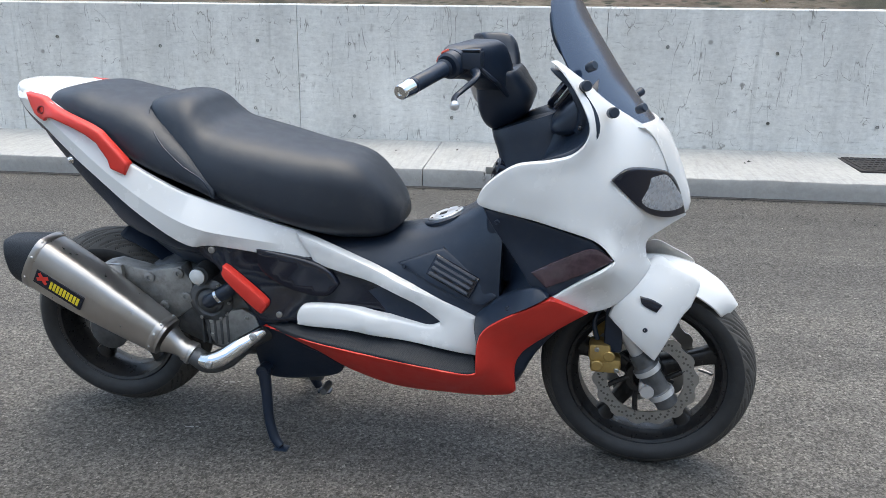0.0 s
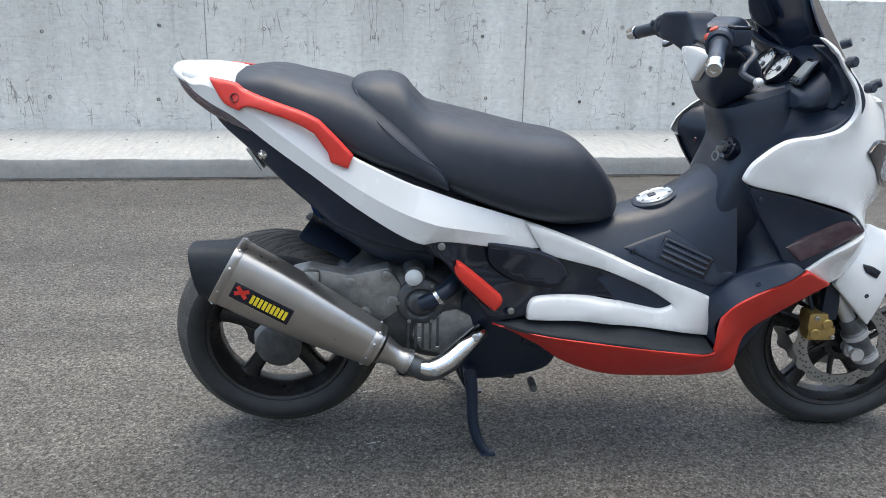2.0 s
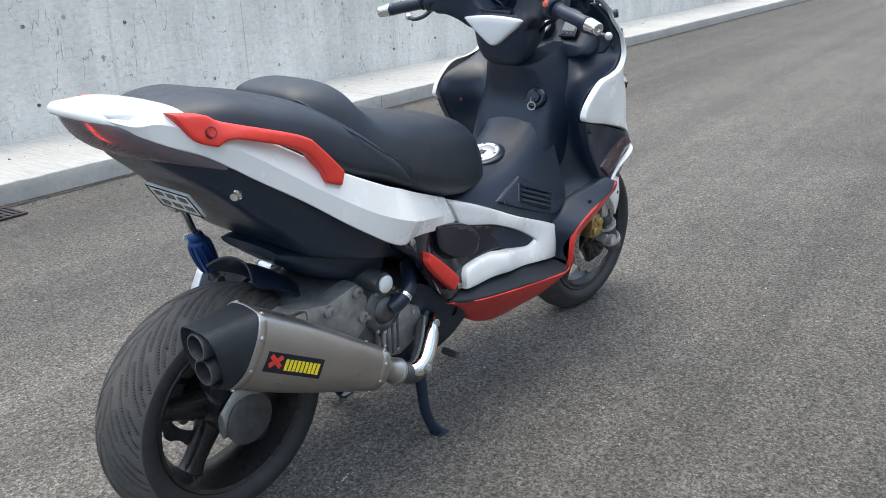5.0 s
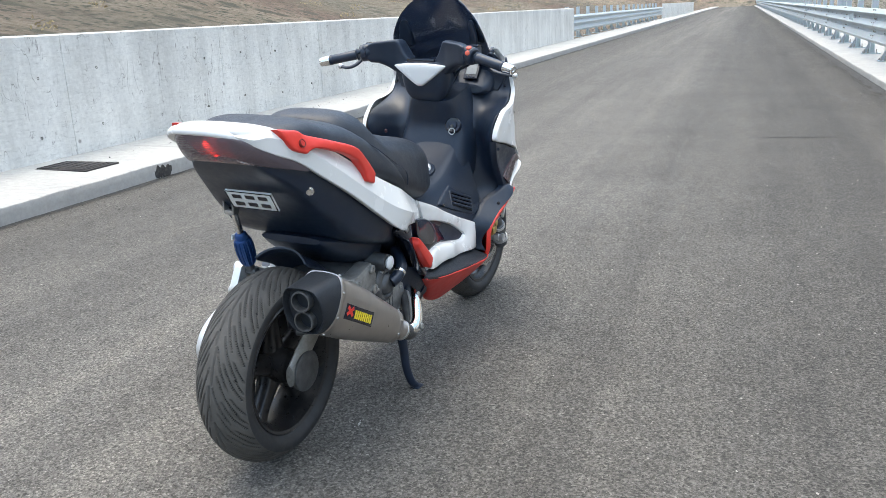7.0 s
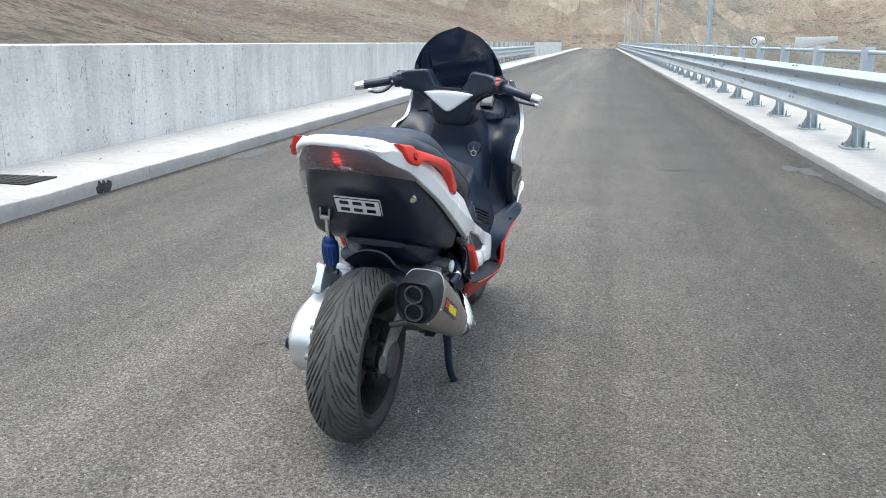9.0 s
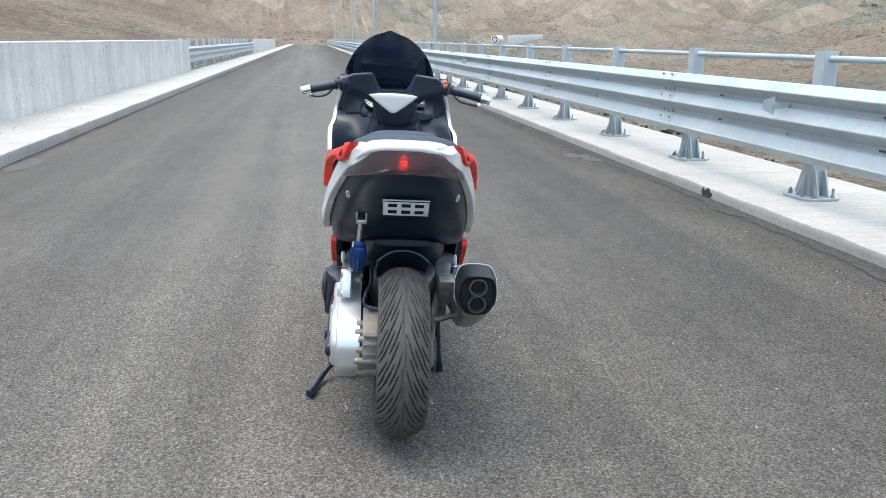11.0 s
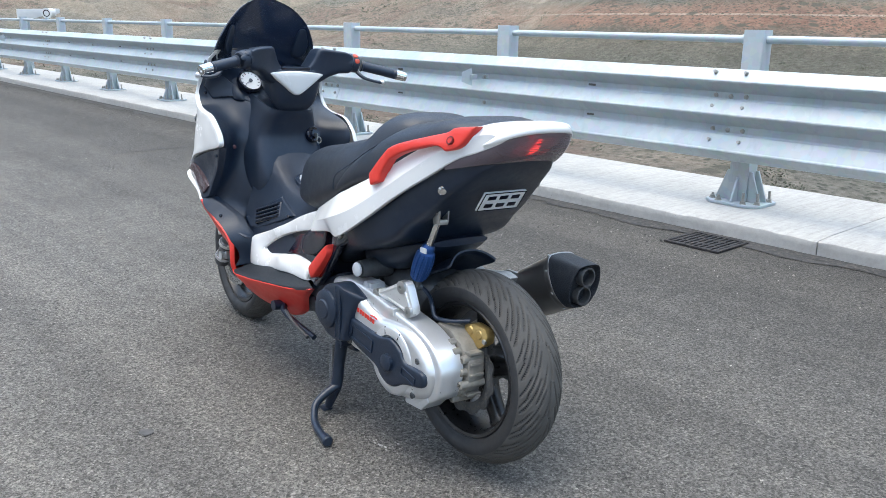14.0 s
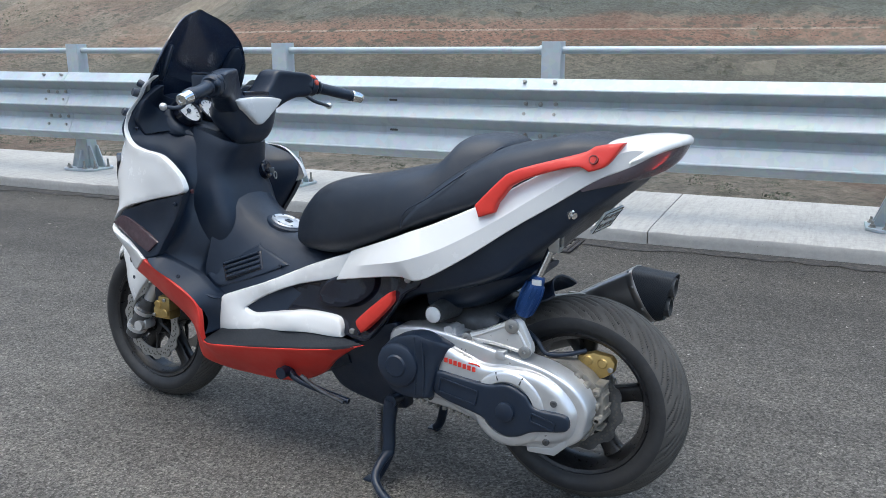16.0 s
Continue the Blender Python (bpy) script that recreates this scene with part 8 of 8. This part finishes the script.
lathe(bm, [(0.0, 0.024), (0.010, 0.0235), (0.012, 0.020), (0.012, 0.0)], (0.129, 0.233, 0.300), (0.129, 1.233, 0.300), 32)
part("cover_boss", bm, BLACK, cvt)
for c, half_l, half_w, tilt in ((0.258, 0.052, 0.018, -9), (0.035, 0.030, 0.010, -13)):
    bm = bmesh.new()
    m = Matrix.Translation((c, 0.2345, 0.326 if c > 0.1 else 0.293)) @ Euler((0, radians(tilt), 0)).to_matrix().to_4x4()
    for q in (-1, 1):
        box(bm, -half_l, half_l, -0.002, 0.003, q * half_w - 0.002, q * half_w + 0.002, 0.001, m=m)
        box(bm, q * half_l - 0.002, q * half_l + 0.002, -0.002, 0.003, -half_w, half_w, 0.001, m=m)
    part("cover_rib", bm, BLACK, cvt)
fan = [(0.476, 0.392), (0.462, 0.415), (0.431, 0.442), (0.373, 0.459), (0.330, 0.452), (0.284, 0.433), (0.300, 0.408), (0.314, 0.380), (0.326, 0.330), (0.331, 0.296), (0.373, 0.288), (0.430, 0.296), (0.466, 0.332)]
part("fan_cover", panel([(a, b, 0.200 + 0.05 * min(1.0, max(0.0, (a - 0.27) / 0.06))) for a, b in fan], side=1, lift=0.004, rnd=0.010, thick=0.09, step=0.010, sharp=(5, 9)), BLACK, cvt, "matt black cover at the front of the case", angle=40)
bm = bmesh.new()
lathe(bm, [(0.0, 0.058), (0.012, 0.056), (0.018, 0.046), (0.018, 0.030), (0.022, 0.026), (0.022, 0.0)], (0.418, 0.250, 0.372), (0.418, 1.250, 0.372), 36)
part("fan_boss", bm, BLACK, cvt)
for a_, b_ in (((0.350, 0.448), (0.345, 0.30)), ((0.372, 0.452), (0.368, 0.30))):
    bm = bmesh.new()
    tube(bm, [(a_[0], 0.2545, a_[1]), ((a_[0] + b_[0]) / 2 - 0.004, 0.2555, (a_[1] + b_[1]) / 2), (b_[0], 0.2545, b_[1])], 0.003, 6, 3)
    part("fan_rib", bm, BLACK, cvt)
for k in range(7):
    bm = bmesh.new()
    x, w = 0.298 - 0.0128 * k, 0.397 - 0.0018 * k
    box(bm, x - 0.0045, x + 0.0045, 0.2228, 0.2246, w - 0.006, w + 0.006)
    part("print_bar", bm, RED, cvt)
bm = bmesh.new()
tube(bm, [(0.205, 0.2235, 0.397), (0.217, 0.2235, 0.400), (0.235, 0.2235, 0.400)], 0.0022, 6)
part("print_mark", bm, RED, cvt, "small red printed mark")
bm = bmesh.new()
box(bm, 0.288, 0.325, 0.14, 0.19, 0.445, 0.472, 0.006)
rod(bm, (0.306, 0.15, 0.466), (0.306, 0.196, 0.466), 0.011, n=16)
part("case_lug", bm, SILVER, cvt)
bm = bmesh.new()
box(bm, 0.148, 0.172, 0.16, 0.21, 0.418, 0.440, 0.004)
part("case_lug", bm, SILVER, cvt)
for k in range(10):
    bm = bmesh.new()
    a = 0.42 - 0.022 * k
    box(bm, a - 0.005, a + 0.005, 0.13, 0.165, 0.245 - 0.0025 * k, 0.262 - 0.0025 * k, 0.002)
    part("case_rib", bm, CAST, cvt)

# triangular shock bracket, shock absorber with blue spring cover
bm = bmesh.new()
tri = [(0.268, 0.450), (0.266, 0.462), (0.215, 0.480), (0.160, 0.508), (0.146, 0.517), (0.128, 0.520), (0.116, 0.512), (0.088, 0.460), (0.084, 0.442), (0.094, 0.432), (0.112, 0.434), (0.140, 0.440), (0.200, 0.446), (0.256, 0.443)]
prism(bm, tri, 0.164, 0.190, bevel=0.005)
brk = part("shock_bracket", bm, PLATE_M, scooter, "bright silver triangular shock bracket")
bm = bmesh.new()
rim_pts = [(0.256, 0.454), (0.215, 0.472), (0.160, 0.498), (0.137, 0.506), (0.120, 0.488), (0.098, 0.448), (0.112, 0.443), (0.19, 0.452)]
tube(bm, [(a, 0.190, b) for a, b in rim_pts + rim_pts[:1]], 0.0038, 8, 3)
part("bracket_rib", bm, PLATE_M, brk)
for c in ((0.137, 0.502, 0.013), (0.102, 0.443, 0.010), (0.256, 0.454, 0.008)):
    bm = bmesh.new()
    lathe(bm, [(-0.012, c[2] + 0.006), (0.007, c[2] + 0.005), (0.009, c[2]), (0.009, c[2] * 0.45), (0.003, c[2] * 0.4)], (c[0], 0.189, c[1]), (c[0], 1.189, c[1]), 20)
    part("bolt", bm, STEEL, brk)
sa, sb = Vector((0.055, 0.136, 0.722)), Vector((0.140, 0.148, 0.496))
sd = (sb - sa).normalized()
bm = bmesh.new()
lathe(bm, [(0.02, 0.0095), (0.125, 0.0095)], sa, sa + sd, 20)
shock = part("shock_absorber", bm, CHROME, scooter, "rear shock absorber with bright rod")
bm = bmesh.new()
prof = [(0.100, 0.012), (0.104, 0.019), (0.112, 0.021), (0.118, 0.021)]
lathe(bm, [(0.106, 0.0130), (0.109, 0.0165), (0.118, 0.0185), (0.124, 0.0185), (0.128, 0.0225), (0.150, 0.0250), (0.180, 0.0240), (0.205, 0.0205), (0.214, 0.017), (0.216, 0.010)], sa, sa + sd, 28)
part("spring_cover", bm, BLUE, shock, "blue anodised spring cover")
q = sd.to_track_quat("Z", "Y").to_matrix()
for k in range(12):
    a = 2 * math.pi * k / 12
    r_ = q @ Vector((math.cos(a), math.sin(a), 0))
    bm = bmesh.new()
    tube(bm, [sa + sd * 0.130 + r_ * 0.0222, sa + sd * 0.152 + r_ * 0.0250, sa + sd * 0.182 + r_ * 0.0240, sa + sd * 0.206 + r_ * 0.0205], 0.0028, 6, 4)
    part("cover_flute", bm, BLUE, shock)
bm = bmesh.new()
box(bm, -0.012, 0.012, -0.0015, 0.003, -0.007, 0.007, 0.001, m=Matrix.Translation(sa + sd * 0.119 + Vector((-0.006, 0.0182, 0))))
part("shock_label", bm, PLATE_W, shock, "small pale label")
bm = bmesh.new()
for yy in (-0.017, 0.012):
    box(bm, -0.014, 0.014, yy, yy + 0.006, -0.03, 0.016, 0.004, m=Matrix.Translation(sa))
rod(bm, sa + Vector((0, -0.022, 0)), sa + Vector((0, 0.022, 0)), 0.008, n=14)
box(bm, -0.013, 0.013, -0.016, 0.017, -0.036, -0.022, 0.004, m=Matrix.Translation(sa))
part("clevis", bm, STEEL, shock, "steel clevis at the top of the shock")
bm = bmesh.new()
rod(bm, sb + Vector((0, -0.02, 0)), sb + Vector((0, 0.03, 0)), 0.011, n=16)
lathe(bm, [(0.205, 0.013), (0.235, 0.013), (0.24, 0.009)], sa, sa + sd, 16)
part("shock_eye", bm, DARKCAST, shock)
# rear caliper and its hose
bm = bmesh.new()
prism(bm, [(0.010, 0.418), (-0.030, 0.432), (-0.074, 0.428), (-0.086, 0.412), (-0.083, 0.388), (-0.062, 0.372), (-0.042, 0.362), (-0.010, 0.374), (0.008, 0.392)], 0.046, 0.076, bevel=0.008)
rc = part("rear_caliper", bm, GOLD, scooter, "gold rear brake caliper")
for c in ((-0.055, 0.408), (-0.018, 0.410)):
    bm = bmesh.new()
    disc(bm, (c[0], 0.074, c[1]), (0, 1, 0), 0.013, 0.005, 18, 0.003)
    part("piston_cap", bm, GOLD, rc)
screw(rc, (-0.076, 0.077, 0.395), (0, 1, 0), 0.007)
bm = bmesh.new()
tube(bm, [(-0.01, 0.07, 0.432), (0.03, 0.105, 0.425), (0.075, 0.12, 0.425), (0.10, 0.115, 0.45), (0.14, 0.10, 0.47), (0.22, 0.10, 0.50)], 0.006, 10)
part("brake_hose", bm, BLACK, rc)

# -- centre stand --
bm = bmesh.new()
rod(bm, (0.495, -0.165, 0.225), (0.495, 0.165, 0.225), 0.017, n=16)
stand = part("centre_stand", bm, BLACK, scooter, "black centre stand, lowered")
bm = bmesh.new()
tube(bm, [(0.495, -0.150, 0.228), (0.502, -0.158, 0.16), (0.506, -0.165, 0.09), (0.522, -0.175, 0.035), (0.542, -0.182, 0.012)], [0.018, 0.015, 0.014, 0.014, 0.012], 14, 5)
part("stand_leg", bm, BLACK, stand)
bm = bmesh.new()
tube(bm, [(0.50, 0.150, 0.225), (0.505, 0.155, 0.16), (0.50, 0.165, 0.085), (0.51, 0.175, 0.045), (0.525, 0.178, 0.005)], [0.021, 0.019, 0.018, 0.017, 0.012], 14, 5)
part("stand_leg", bm, BLACK, stand)
for y in (-0.185, 0.178):
    bm = bmesh.new()
    box(bm, 0.525, 0.565, y - 0.016, y + 0.016, -0.004 + (0.005 if y < 0 else -0.010), 0.006 + (0.005 if y < 0 else -0.010), 0.004)
    part("stand_foot", bm, BLACK, stand)
bm = bmesh.new()
tube(bm, [(0.495, 0.165, 0.082), (0.500, 0.205, 0.062), (0.492, 0.245, 0.034), (0.440, 0.275, 0.006), (0.37, 0.292, 0.000), (0.325, 0.300, 0.000)], [0.015, 0.013, 0.012, 0.0115, 0.0115, 0.012], 12, 5)
part("stand_lever", bm, BLACK, stand, "bent step-down lever")
bm = bmesh.new()
lathe(bm, [(0.0, 0.012), (0.004, 0.016), (0.028, 0.016), (0.032, 0.012)], (0.345, 0.296, 0.002), (0.32, 0.302, 0.003), 14)
part("lever_pad", bm, BLACK, stand)
bm = bmesh.new()
turns, pts = 20, []
for k in range(turns * 8 + 1):
    a = 2 * math.pi * k / 8
    pts.append((0.535 + 0.010 * math.cos(a), 0.160 + 0.010 * math.sin(a), 0.205 - 0.145 * k / (turns * 8)))
tube(bm, pts, 0.0022, 5, 1)
part("stand_spring", bm, DARKCAST, stand, "coiled return spring")
bm = bmesh.new()
rod(bm, (0.66, -0.15, 0.175), (0.66, -0.10, 0.175), 0.010, n=10)
part("stand_stop", bm, DARKCAST, stand)
bm = bmesh.new()
box(bm, 0.585, 0.625, -0.06, -0.02, 0.155, 0.185, 0.008)
part("stand_bracket", bm, DARKCAST, stand)
# folded side stand on the left under the belly
bm = bmesh.new()
tube(bm, [(0.815, 0.190, 0.262), (0.78, 0.200, 0.245), (0.70, 0.190, 0.222), (0.62, 0.180, 0.205)], [0.013, 0.010, 0.009, 0.009], 12, 5)
ss = part("side_stand", bm, BLACK, scooter, "folded black side stand")
bm = bmesh.new()
rod(bm, (0.82, 0.18, 0.262), (0.82, 0.225, 0.262), 0.017, n=16)
part("side_stand_pivot", bm, BLACK, ss)
bm = bmesh.new()
tube(bm, [(0.76, 0.208, 0.262), (0.70, 0.210, 0.235), (0.62, 0.205, 0.210)], 0.006, 8)
part("side_stand_spring", bm, DARKCAST, ss)

# the bodywork sits a little to the left of the wheels; the fairing halves are uneven
OFFSET = {"tail_panel": 0.013, "tail_cap": 0.013, "under_tail": 0.013, "grab_rail": 0.016, "pillion_seat": 0.010, "rider_seat": 0.010, "nose_panel": 0.012, "front_frame": 0.020}
for ob in [o for o in bpy.data.objects if o.parent is scooter]:
    kind = ob.name.split(".")[0]
    right = sum(c[1] for c in ob.bound_box) < 0
    if kind in OFFSET:
        ob.location.y += OFFSET[kind]
    elif kind in ("inner_leg_shield", "dash_shelf"):
        ob.scale.y = 0.88
        ob.location += Vector((0, 0.022, -0.006))
    elif kind in ("front_fairing", "side_scoop") and right:
        ob.location += Vector((0, 0.038, -0.011))
    elif kind in ("belly_panel", "foot_rest", "footboard") and right:
        ob.location += Vector((0, 0.018, -0.005))
